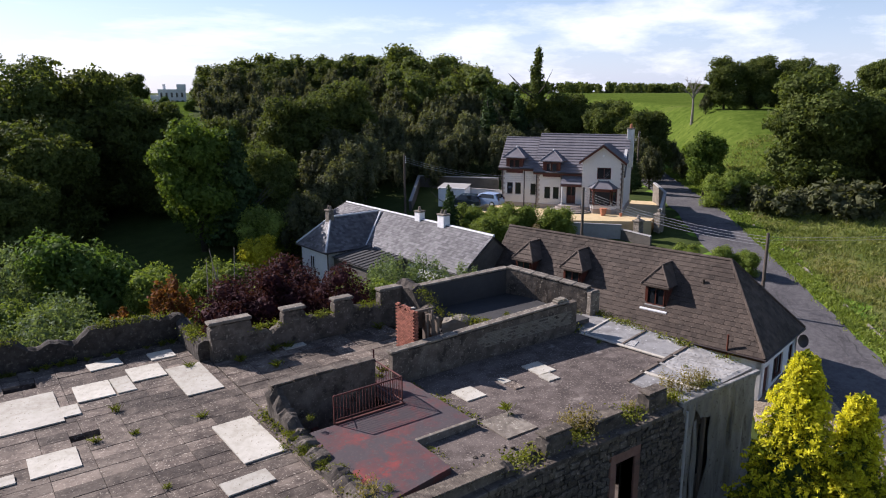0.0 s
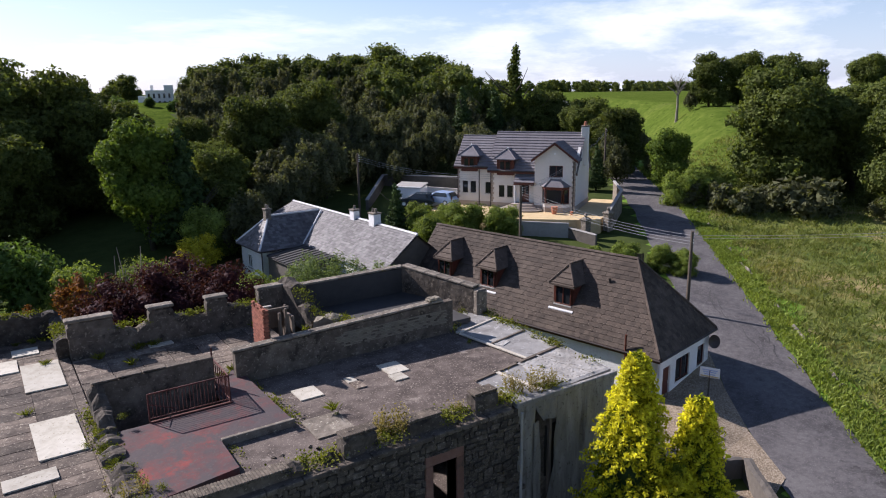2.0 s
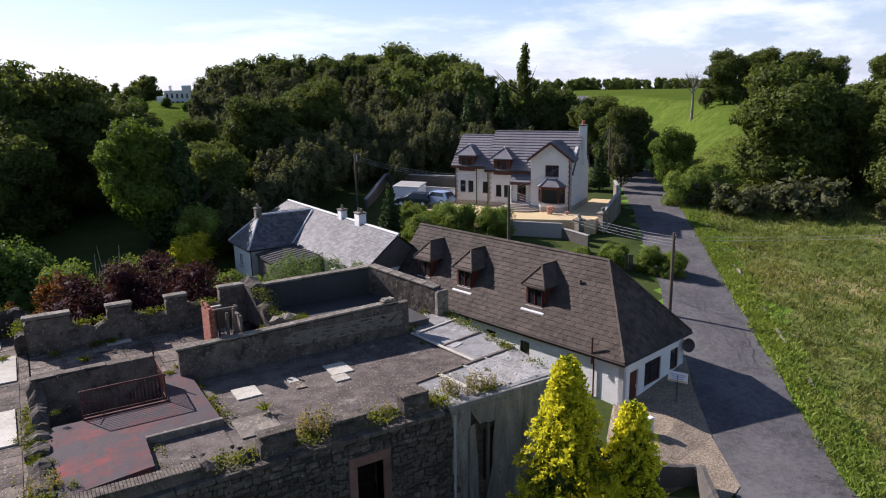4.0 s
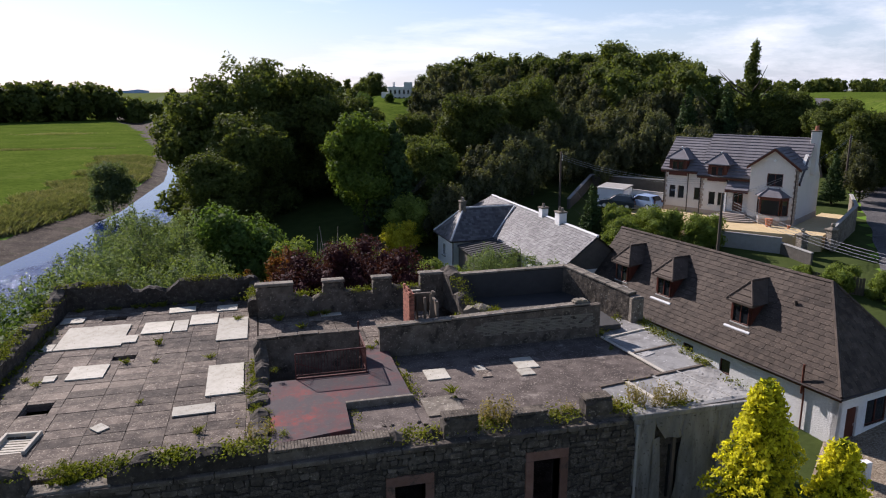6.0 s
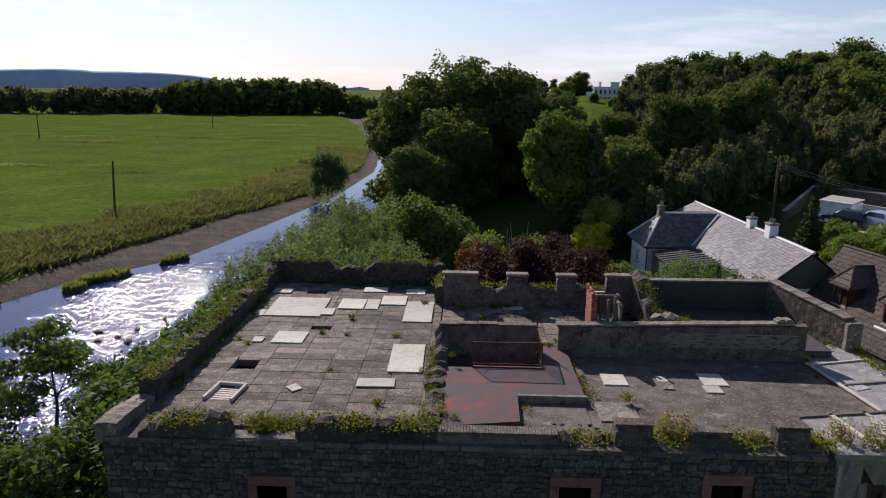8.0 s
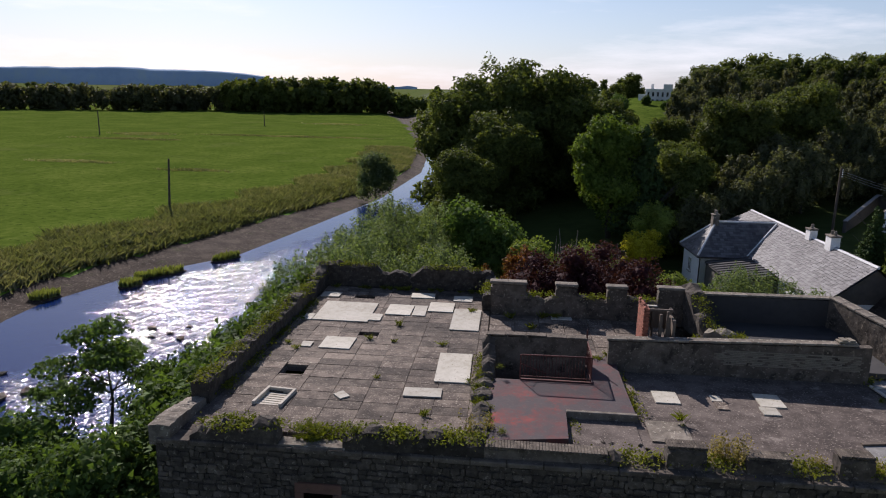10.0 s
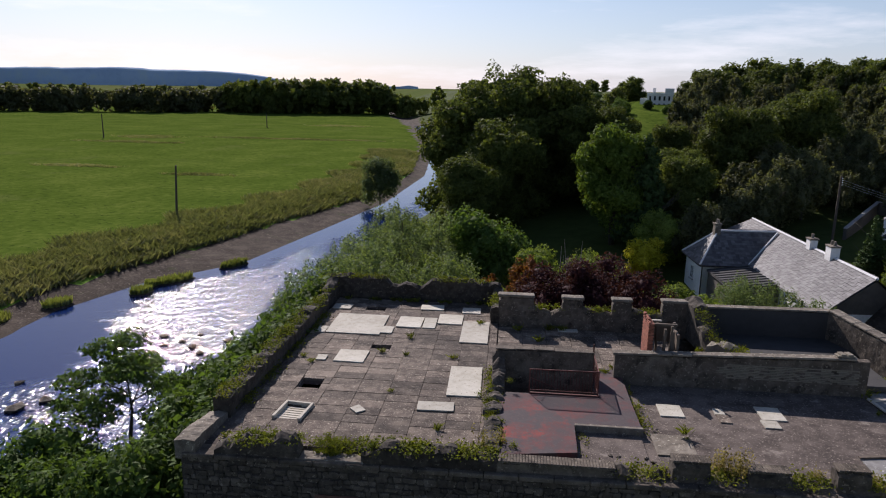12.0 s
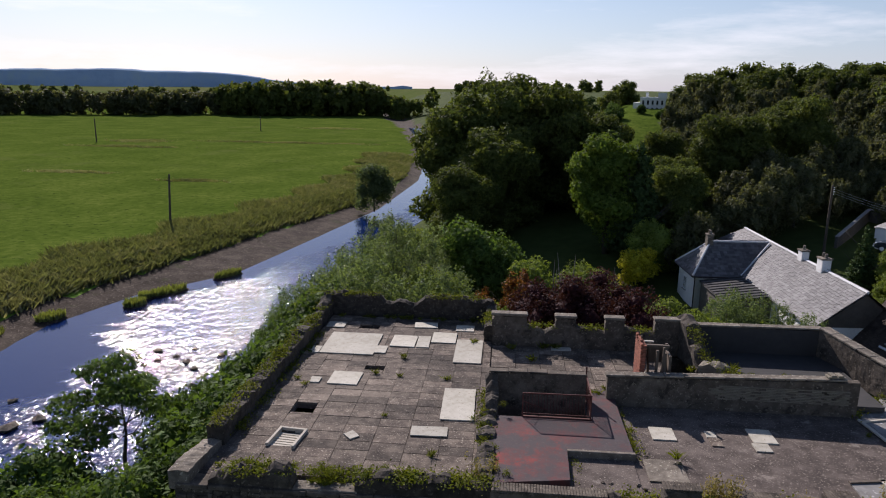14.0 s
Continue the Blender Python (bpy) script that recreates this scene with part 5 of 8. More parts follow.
    # dormers with hipped tiled fronts
    for x in (-3.72, -10.03, -14.25):
        dm = part("dormer", Build().box(x - 0.75, x + 0.75, -2.5, -1.0, 4.2, 5.85), "mahog", H)
        yb = lambda z: -w * (hr - z) / (hr - he)
        y0, z0, z1 = -2.62, 5.8, 6.98
        rb = Build().add([(x - 0.95, y0 - 0.15, z0), (x + 0.95, y0 - 0.15, z0), (x, y0 + 0.75, z1), (x, yb(z1), z1), (x - 0.95, yb(z0) + 0.05, z0), (x + 0.95, yb(z0) + 0.05, z0),
                          (x - 0.95, y0 - 0.15, z0 - 0.12), (x + 0.95, y0 - 0.15, z0 - 0.12)],
                         [(0, 1, 2), (1, 5, 3, 2), (0, 2, 3, 4), (0, 6, 7, 1), (0, 4, 6), (1, 7, 5)])
        part("dormer_roof", rb, "tile", dm)
        for i in range(3):
            zz = z0 + 0.1 + i * 0.3
            k = (zz - z0) / (z1 - z0)
            part("tile_course", Build().box(x - 0.95 * (1 - k), x + 0.95 * (1 - k), 0, 0.05, -0.02, 0.03), "tile", dm, at=Matrix.Translation((0, y0 - 0.19 + 0.9 * k, zz)))
        for sx in (-1, 1):
            part("hip_tile", Build().tube([(x + sx * 0.95, y0 - 0.15, z0 + 0.03), (x, y0 + 0.75, z1 + 0.03)], 0.06, 6), "tile", dm)
        part("ridge_tile", Build().tube([(x, y0 + 0.72, z1 + 0.03), (x, yb(z1), z1 + 0.03)], 0.07, 6), "tile", dm)
        wn_ = sash(H, 1.2, 1.2, Matrix.Translation((x - 0.6, -2.56, 4.45)), "mahog", 1)
        part("flashing", Build().loft([[(x - 0.92, -2.5, 4.36), (x + 0.92, -2.5, 4.36), (x + 0.92, -2.86, 4.1), (x - 0.92, -2.86, 4.1)], [(x - 0.92, -2.48, 4.42), (x + 0.92, -2.48, 4.42), (x + 0.92, -2.86, 4.16), (x - 0.92, -2.86, 4.16)]]), "lead", dm)
    part("roof_vent", Build().tube([(-1.2, -1.2, 6.1), (-1.2, -1.25, 6.4)], 0.08, 8), "tile", roof)


bungalow()


def hip_roof_mesh(pts, faces, thick=0.12):
    b = Build()
    b.add(pts, faces)
    n = len(pts)
    b.add([(x, y, z - thick) for x, y, z in pts], [f[::-1] for f in faces])
    return b


def cottage():
    C = thing("cottage", "long white cottage with an old grey slate roof", "house", pose(24.3, 26.6, 0, 0, 0, -86.9))
    # x runs south along the ridge, y east
    g, he, hr, w = 0.6, 3.3, 5.9, 3.3
    part("wall", Build().box(-3.0, 17.4, -3.0, 3.0, g, he), "white", C)
    part("gable", Build().loft([[(x, -3.0, he), (x, 3.0, he), (x, 0.0, hr - 0.2)] for x in (17.1, 17.42)]), "stone_dark", C, "dark stone gable")
    part("wing_wall", Build().box(-0.4, 4.2, -7.0, -3.0, g - 0.4, he), "white", C)
    rp = [(-6.6, 0, he), (-3.9, 0, hr), (17.6, 0, hr - 0.08), (-7, -w, he), (17.6, -w, he), (17.6, w, he), (-7, w, he)]
    main = part("roof", hip_roof_mesh(rp, [(3, 4, 2, 1), (5, 6, 1, 2), (6, 3, 1)]), "slate", C)
    wing = [(-0.8, -7.3, he - 0.1), (4.5, -7.3, he - 0.1), (1.9, -5.2, hr - 0.15), (1.9, 0, hr - 0.15), (-0.8, -2.0, he + 0.6), (4.5, -2.4, he + 0.3), (-0.8, -w, he - 0.1), (4.5, -w, he - 0.1)]
    part("wing_roof", hip_roof_mesh(wing, [(0, 1, 2), (1, 7, 3, 2), (6, 0, 2, 3)]), "slate", C)
    sl = math.hypot(w, hr - he)
    at = slope_at((-7, -w, he), (19.6, -w, he - 0.05), (-7, 0, hr))
    tiles_on(main, at, lambda y: sl if y is None else (3.1 * y / sl, 24.6), 0.24, 0.32, "slate", 0, thick=0.02, name="slate")
    at = slope_at((-0.8, -7.3, he - 0.1), (4.5, -7.3, he - 0.1), (1.9, -5.2, hr - 0.15))
    sw = math.hypot(2.1, hr - he)
    tiles_on(main, at, lambda y: sw if y is None else (2.7 * y / sw, 5.3 - 2.6 * y / sw), 0.24, 0.32, "slate", 0, thick=0.02, name="slate")
    at = slope_at((4.5, -7.3, he - 0.1), (4.5, -w, he - 0.1), (1.9, -7.3, hr - 0.15))
    sv = math.hypot(2.6, hr - he)
    tiles_on(main, at, lambda y: sv if y is None else (2.1 * y / sv, 4.0 + 3.2 * y / sv), 0.24, 0.32, "slate", 0, thick=0.02, name="slate")
    part("ridge", Build().tube([(-3.9, 0, hr + 0.03), (17.6, 0, hr - 0.05)], 0.1, 6), "lead", main, "white ridge capping")
    for p, q in (((-0.8, -7.3, he), (1.9, -5.2, hr - 0.1)), ((4.5, -7.3, he), (1.9, -5.2, hr - 0.1)), ((1.9, -5.2, hr - 0.1), (1.9, 0, hr - 0.1)), ((4.5, -3.2, he + 0.05), (2.6, -0.3, hr - 0.05))):
        part("ridge", Build().tube([p, q], 0.09, 6), "lead", main, "white ridge capping")
    def chimney(x, y, z, s, tall, mat, pots):
        ch = part("chimney", Build().box(x - s, x + s, y - s * 0.8, y + s * 0.8, z - 0.8, z + tall, 0.02), mat, C)
        part("chimney_cap", Build().box(x - s - 0.06, x + s + 0.06, y - s * 0.8 - 0.06, y + s * 0.8 + 0.06, z + tall, z + tall + 0.12, 0.02), "coping", ch)
        for k in range(pots):
            px = x - s * 0.5 + s * k if pots > 1 else x
            part("chimney_pot", Build().tube([(px, y, z + tall + 0.1), (px, y, z + tall + 0.45)], [0.13, 0.1], 8), "coping", ch)
    chimney(11.5, 0, hr, 0.42, 0.75, "white", 2)
    chimney(8.2, 0, hr, 0.36, 0.6, "white", 1)
    chimney(1.9, -5.3, hr - 0.3, 0.32, 0.75, "coping", 2)
    part("gutter", Build().tube([(-0.8, -7.35, he - 0.12), (4.5, -7.35, he - 0.12)], 0.06, 6), "blackpipe", C)
    part("gutter", Build().tube([(4.56, -7.3, he - 0.12), (4.56, -w, he - 0.12)], 0.06, 6), "blackpipe", C)
    part("downpipe", Build().tube([(4.45, -7.1, he - 0.1), (4.45, -7.1, 0)], 0.05, 6), "blackpipe", C)
    sash(C, 0.8, 1.2, pose(1.2, -7.04, 1.3), "plastic", 1)
    sash(C, 0.7, 1.1, pose(4.24, -6.2, 1.4, 0, 0, 90), "plastic", 1)
    part("lean_to_roof", hip_roof_mesh([(4.6, -6.8, 2.9), (10.5, -6.8, 2.9), (10.5, -3.2, 3.35), (4.6, -3.2, 3.35)], [(0, 1, 2, 3)]), "bitumen", C, "dark ribbed lean-to roof")
    for i in range(9):
        part("roof_rib", Build().tube([(4.9 + i * 0.65, -6.8, 2.93), (4.9 + i * 0.65, -3.2, 3.38)], 0.035, 5), "bitumen", C)
    part("lean_to_wall", Build().box(4.6, 10.4, -6.6, -3.0, g - 0.4, 2.85), "stone_dark", C)


cottage()


def detached_house():
    H = thing("detached_house", "cream harled house with grey tiled roof and red dormers", "house", pose(50.1, 17.14, 4.0, 0, 0, -56.8))
    # x runs right along the front (0 at its right corner), y inwards, z up from the drive
    D = 6.6
    FR = Matrix()
    G, P = 4.3, 0.85
    main = [(-8.9, -8.3, 1.0, 2.3), (-7.1, -6.5, 1.0, 2.3)]
    wall_with(H, (-9.4, -G, -0.4, 4.0), [(-8.55, -7.9, 1.05, 2.35), (-7.6, -6.95, 1.05, 2.35), (-6.1, -5.1, 0.6, 2.65)], 0, 0.3, "cream", FR, "front_wall")
    wall_with(H, (-13.5, -9.4, -0.4, 4.3), [(-12.9, -12.25, 1.35, 2.65), (-11.95, -11.3, 1.35, 2.65), (-10.2, -9.6, 1.35, 2.6)], 0.25, 0.55, "cream", FR, "front_wall")
    wall_with(H, (-G, 0, -0.4, 5.45), [(-2.75, -1.3, 3.55, 4.75), (-3.1, -0.9, 0.9, 2.5)], -P, -P + 0.3, "cream", FR, "gable_wall")
    part("gable_wall", Build().loft([[(-G, y, 5.45), (0, y, 5.45), (-G / 2, y, 7.0)] for y in (-P, -P + 0.3)]), "cream", H)
    part("side_wall", Build().box(-0.3, 0, -P + 0.3, D, -0.4, 5.0).loft([[(-0.3, 0.2, 5.0), (0, 0.2, 5.0), (0, 3.15, 7.7), (-0.3, 3.15, 7.7)], [(-0.3, D, 5.0), (0, D, 5.0), (0, 3.2, 7.7), (-0.3, 3.2, 7.7)]]), "cream", H)
    part("side_wall", Build().box(-G, -G + 0.3, -P + 0.3, 0.3, -0.4, 5.4), "cream", H)
    part("back_wall", Build().box(-13.5, 0, D - 0.3, D, -0.4, 4.3), "cream", H)
    part("side_wall", Build().box(-13.5, -13.2, 0.5, D - 0.3, -0.4, 4.3), "cream", H)
    part("base_course", Build().box(-13.52, -9.4, 0.2, 0.26, -0.4, 0.45).box(-9.42, -G, -0.06, 0.0, -0.4, 0.45).box(-G - 0.04, 0.04, -P - 0.05, -P, -0.4, 0.5).box(0.0, 0.05, -P, D, -0.4, 0.5), "quoin", H)
    # quoins at the corners
    for x, y, top in ((0.0, -P, 5.4), (-9.4, 0.0, 3.9), (-13.5, 0.25, 4.2)):
        z, i = 0.5, 0
        while z < top - 0.2:
            l = 0.32 if i % 2 else 0.2
            part("quoin", Build().box(x - l if x > -1 else x - 0.02, x + 0.03 if x > -1 else x + l, y - 0.03, y + 0.02, z, z + 0.25, 0.01), "quoin", H)
            if x > -1:
                part("quoin", Build().box(x - 0.02, x + 0.03, y - 0.03, y + 0.52 - l, z, z + 0.25, 0.01), "quoin", H)
            z += 0.27
            i += 1
    # roofs
    def gable_roof(x0, x1, y0, yr, y1, ze, zr, name="roof", zb=None):
        r = part(name, hip_roof_mesh([(x0, y0, ze), (x1, y0, ze), (x1, yr, zr), (x0, yr, zr), (x1, y1, zb or ze), (x0, y1, zb or ze)], [(0, 1, 2, 3), (3, 2, 4, 5)], 0.15), "greytile", H)
        n = int(math.hypot(yr - y0, zr - ze) / 0.36)
        ang = math.degrees(math.atan2(zr - ze, yr - y0))
        for i in range(n):
            k = i / n
            part("tile_course", Build().add([(x0 - 0.02, 0, 0.075), (x1 + 0.02, 0, 0.075), (x1 + 0.02, 0.38, 0.01), (x0 - 0.02, 0.38, 0.01), (x0 - 0.02, 0, 0), (x1 + 0.02, 0, 0)],
                                          [(0, 1, 2, 3), (0, 4, 5, 1)]), "greytile", r, at=Matrix.Translation((0, y0 + (yr - y0) * k, ze + (zr - ze) * k)) @ pose(0, 0, 0, ang, 0, 0))
        part("ridge", Build().tube([(x0, yr, zr + 0.03), (x1, yr, zr + 0.03)], 0.1, 6), "greytile", r)
        part("gutter", Build().tube([(x0, y0 - 0.05, ze - 0.05), (x1, y0 - 0.05, ze - 0.05)], 0.07, 6), "blackpipe", r)
        part("fascia", Build().box(x0, x1, y0, y0 + 0.03, ze - 0.28, ze - 0.06), "mahog", r)
        return r
    gable_roof(-9.75, 0.15, -0.4, 3.2, 6.9, 4.0, 7.9)
    gable_roof(-13.8, -9.75, -0.1, 3.2, 6.9, 4.3, 7.45)
    # front gable roof, ridge towards the front
    xm, y0 = -G / 2, -P - 0.3
    rg = part("gable_roof", hip_roof_mesh([(-G - 0.3, y0, 5.3), (xm, y0, 7.15), (xm, 2.7, 7.15), (-G - 0.3, 1.0, 5.3), (0.3, y0, 5.3), (0.3, 1.0, 5.3)], [(0, 1, 2, 3), (4, 5, 2, 1)][::1], 0.14), "greytile", H)
    for sx in (-1, 1):
        for i in range(7):
            k = i / 7
            x = xm + sx * (G / 2 + 0.3) * (1 - k)
            part("tile_course", Build().box(min(0, -sx * 0.34), max(0, -sx * 0.34), y0 - 0.02, 1.0 + 1.7 * k, 0.0, 0.06), "greytile", rg, at=Matrix.Translation((x, 0, 5.3 + 1.85 * k + 0.02)) @ pose(0, 0, 0, 0, sx * 37, 0))
        part("bargeboard", Build().loft([[(xm + sx * (G / 2 + 0.32), y, 5.05), (xm + sx * (G / 2 + 0.32), y, 5.3), (xm, y, 7.15), (xm, y, 6.9)] for y in (y0 - 0.04, y0 + 0.02)]), "mahog", rg)
    part("gable_light", Build().tube([(xm, -P - 0.02, 6.0), (xm, -P - 0.14, 6.0)], 0.11, 10), "plastic", H)
    # chimney on the road end
    ch = part("chimney", Build().box(-0.25, 0.45, 2.8, 3.7, 4.5, 8.6, 0.03), "cream", H)
    part("chimney_cap", Build().box(-0.32, 0.52, 2.73, 3.77, 8.6, 8.72, 0.02), "coping", ch)
    for y in (3.05, 3.45):
        part("chimney_pot", Build().tube([(0.1, y, 8.7), (0.1, y, 9.15)], [0.14, 0.11], 8), "terracotta", ch)
    # windows and door
    for x in (-8.55, -7.6):
        sash(H, 0.65, 1.3, Matrix.Translation((x, 0.1, 1.05)), "blackpipe", 0)
    for x in (-12.9, -11.95):
        sash(H, 0.65, 1.3, Matrix.Translation((x, 0.35, 1.35)), "blackpipe", 0)
    sash(H, 0.6, 1.25, Matrix.Translation((-10.2, 0.35, 1.35)), "blackpipe", 0)
    sash(H, 1.45, 1.2, Matrix.Translation((-2.75, -P + 0.1, 3.55)), "mahog", 1)
    d = part("front_door", Build().box(-6.05, -5.15, 0.1, 0.16, 0.6, 1.5, 0.01), "mahog", H)
    part("glazing", Build().box(-6.05, -5.15, 0.1, 0.14, 1.5, 2.6), "glass", d)
    for x in (-6.08, -5.62, -5.18):
        part("frame", Build().box(x, x + 0.07, 0.06, 0.17, 0.6, 2.62), "mahog", d)
    # porch roof between the wings
    pr = part("porch_roof", hip_roof_mesh([(-6.55, -1.15, 2.85), (-G, -1.15, 2.85), (-G, 0.0, 3.65), (-6.55, 0.0, 3.65)], [(0, 1, 2, 3)], 0.12), "greytile", H)
    for i in range(3):
        part("tile_course", Build().box(-6.57, -G, 0, 0.4, 0, 0.05), "greytile", pr, at=Matrix.Translation((0, -1.15 + 0.38 * i, 2.88 + 0.27 * i)) @ pose(0, 0, 0, 35, 0, 0))
    part("porch_beam", Build().box(-6.55, -G, -1.12, -1.0, 2.6, 2.85), "mahog", H)
    part("porch_post", Build().tube([(-6.42, -1.02, 0.6), (-6.42, -1.02, 2.6)], 0.07, 8), "plastic", H)
    for i in range(5):
        part("step", Build().prism([(-5.6 + (1.1 + 0.33 * i) * math.cos(a), -0.9 - (0.2 + 0.33 * i) * math.sin(a) - 0.3) for a in (math.pi * (1 - k / 10) for k in range(11))][::-1] + [], 0.0, 0.58 - 0.118 * i) if i else
             Build().box(-6.75, -G, -1.5, 0.0, 0.0, 0.6, 0.02), "quoin", H)
    # bay window
    bay = [(-3.45, -P), (-2.95, -P - 0.75), (-1.05, -P - 0.75), (-0.55, -P)]
    part("bay_base", Build().prism(bay[::-1][::-1], -0.4, 0.85), "cream", H)
    part("bay_base", Build().prism([(x, y - 0.03) for x, y in bay], -0.4, 0.45), "quoin", H)
    part("bay_head", Build().prism(bay, 2.35, 2.6), "mahog", H)
    sash(H, 1.75, 1.5, Matrix.Translation((-2.88, -P - 0.72, 0.85)), "mahog", 0)
    sash(H, 0.75, 1.5, pose(-3.4, -P - 0.05, 0.85, 0, 0, -56), "mahog", 0)
    sash(H, 0.75, 1.5, pose(-0.98, -P - 0.68, 0.85, 0, 0, 56), "mahog", 0)
    br = part("bay_roof", Build().add([(-3.7, -P, 2.6), (-3.05, -P - 0.95, 2.6), (-0.95, -P - 0.95, 2.6), (-0.3, -P, 2.6), (-2.5, -P - 0.02, 3.35), (-1.5, -P - 0.02, 3.35)],
                                      [(0, 1, 4), (1, 2, 5, 4), (2, 3, 5), (0, 4, 5, 3), (3, 2, 1, 0)]), "greytile", H)
    for p, q in (((-3.05, -P - 0.95, 2.63), (-2.5, -P, 3.38)), ((-0.95, -P - 0.95, 2.63), (-1.5, -P, 3.38))):
        part("hip_tile", Build().tube([p, q], 0.06, 6), "greytile", br)
    # red boarded dormers
    for x, zb, yf in ((-12.0, 3.75, -0.02), (-7.75, 3.5, -0.3)):
        dm = part("dormer", Build().box(x - 0.95, x + 0.95, yf, 2.0, zb, zb + 1.75), "mahog", H, "red boarded dormer")
        yb = yf + 2.9
        z1 = zb + 1.75
        part("dormer_roof", Build().add([(x - 1.25, yf - 0.3, z1), (x + 1.25, yf - 0.3, z1), (x, yf + 0.9, z1 + 1.05), (x, yb, z1 + 1.05), (x - 1.25, yb - 1.0, z1), (x + 1.25, yb - 1.0, z1), (x - 1.25, yf - 0.3, z1 - 0.1), (x + 1.25, yf - 0.3, z1 - 0.1)],
                                        [(0, 1, 2), (1, 5, 3, 2), (0, 2, 3, 4), (0, 6, 7, 1), (0, 4, 6), (1, 7, 5), (6, 4, 5, 7)]), "greytile", dm)
        for sx in (-1, 1):
            part("hip_tile", Build().tube([(x + sx * 1.25, yf - 0.3, z1 + 0.03), (x, yf + 0.9, z1 + 1.08)], 0.06, 6), "greytile", dm)
        part("finial", Build().tube([(x, yf + 0.85, z1 + 1.0), (x, yf + 0.8, z1 + 1.2)], 0.08, 6), "lead", dm)
        for k in (-0.62, 0.02):
            sash(H, 0.6, 0.95, Matrix.Translation((x + k, yf - 0.08, zb + 0.55)), "mahog", 0)
    for x, y, z0, z1 in ((-9.45, -0.08, 0, 4.0), (-13.45, 0.18, 0, 4.2), (-10.9, 0.18, 0, 4.2), (-0.15, -P - 0.08, 0, 5.2), (-6.7, -0.08, 0.4, 3.9)):
        part("downpipe", Build().tube([(x, y, z1), (x, y, z0)], 0.05, 6), "blackpipe", H)
    # flower pots by the bay
    for x, s in ((-3.9, 0.75), (-2.1, 0.35)):
        m = H.matrix_basis @ Matrix.Translation((x + 2.2, -2.5, -0.05))
        solid("plant_pot", Build().loft([[(r * math.cos(a), r * math.sin(a), z) for a in (2 * math.pi * k / 10 for k in range(10))] for r, z in ((0.16 * s / 0.5, 0), (0.24 * s / 0.5, s * 0.8), (0.26 * s / 0.5, s), (0.2 * s / 0.5, s))]), "terracotta", "terracotta flower pot on the drive", "pot", "flower pots", at=m)
    # drive
    drive = [(-15.5, 0.3), (-15.5, -4.6), (-6.0, -6.8), (1.2, -5.0), (3.3, -3.8), (3.6, 4.0), (2.6, 9.0), (0.0, 9.0), (0.0, 0.0)]
    mm = H.matrix_basis
    db = Build().prism(drive, -2.0, -0.06, mm)
    solid("driveway", db, "drive", "buff resin driveway in front of the house", "drive", kind="structure")
    return H


house = detached_house()
HM = house.matrix_basis


def garden_wall(name, pts, h, w, mat, label, base=-1.0, cap=True):
    g = thing(name, label, "wall", kind="structure")
    for (x0, y0, z0), (x1, y1, z1) in zip(pts, pts[1:]):
        d = Vector((x1 - x0, y1 - y0, 0))
        a = math.degrees(math.atan2(d.y, d.x))
        l = d.length
        part("run", Build().loft([[(0, -w / 2, base), (0, w / 2, base), (0, w / 2, h), (0, -w / 2, h)], [(l, -w / 2, base + z1 - z0), (l, w / 2, base + z1 - z0), (l, w / 2, h + z1 - z0), (l, -w / 2, h + z1 - z0)]]), mat, g, at=pose(x0, y0, z0, 0, 0, a))
        if cap:
            part("cope", Build().loft([[(0, -w / 2 - 0.05, h), (0, w / 2 + 0.05, h), (0, w / 2 + 0.02, h + 0.09), (0, -w / 2 - 0.02, h + 0.09)], [(l, -w / 2 - 0.05, h + z1 - z0), (l, w / 2 + 0.05, h + z1 - z0), (l, w / 2 + 0.02, h + 0.09 + z1 - z0), (l, -w / 2 - 0.02, h + 0.09 + z1 - z0)]]), "concrete", g, at=pose(x0, y0, z0, 0, 0, a))
    return g


def on(m, x, y, z=0.0):
    return tuple(m @ Vector((x, y, z)))


garden_wall("garden_wall_front", [on(HM, -7.0, -7.4, -0.95), on(HM, 0.6, -5.9, -1.1)], 0.75, 0.22, "concrete", "grey rendered wall along the drive", -1.5)
garden_wall("garden_wall_lane", [on(HM, 0.6, -5.9, -1.3), on(HM, 3.6, -7.6, -1.5)], 0.55, 0.22, "stone_dark", "low dark wall by the lane", -1.0)
garden_wall("garden_wall_side", [on(HM, 4.0, -3.2, -0.8), on(HM, 4.0, 4.5, 0.2), on(HM, 2.5, 9.0, 0.6)], 1.5, 0.25, "coping", "sandstone side wall of the drive", -1.5)
garden_wall("garden_wall_back", [(35.0, 35.5, 2.6), (42.0, 44.0, 4.2), (47.5, 34.5, 4.4)], 1.7, 0.3, "stone_dark", "dark stone garden wall", -2)
garden_wall("garden_wall_shed", [on(HM, -20.5, 0.5, 0.3), on(HM, -13.6, 1.0, 0.1)], 1.4, 0.25, "cream", "pale rendered yard wall", -1)


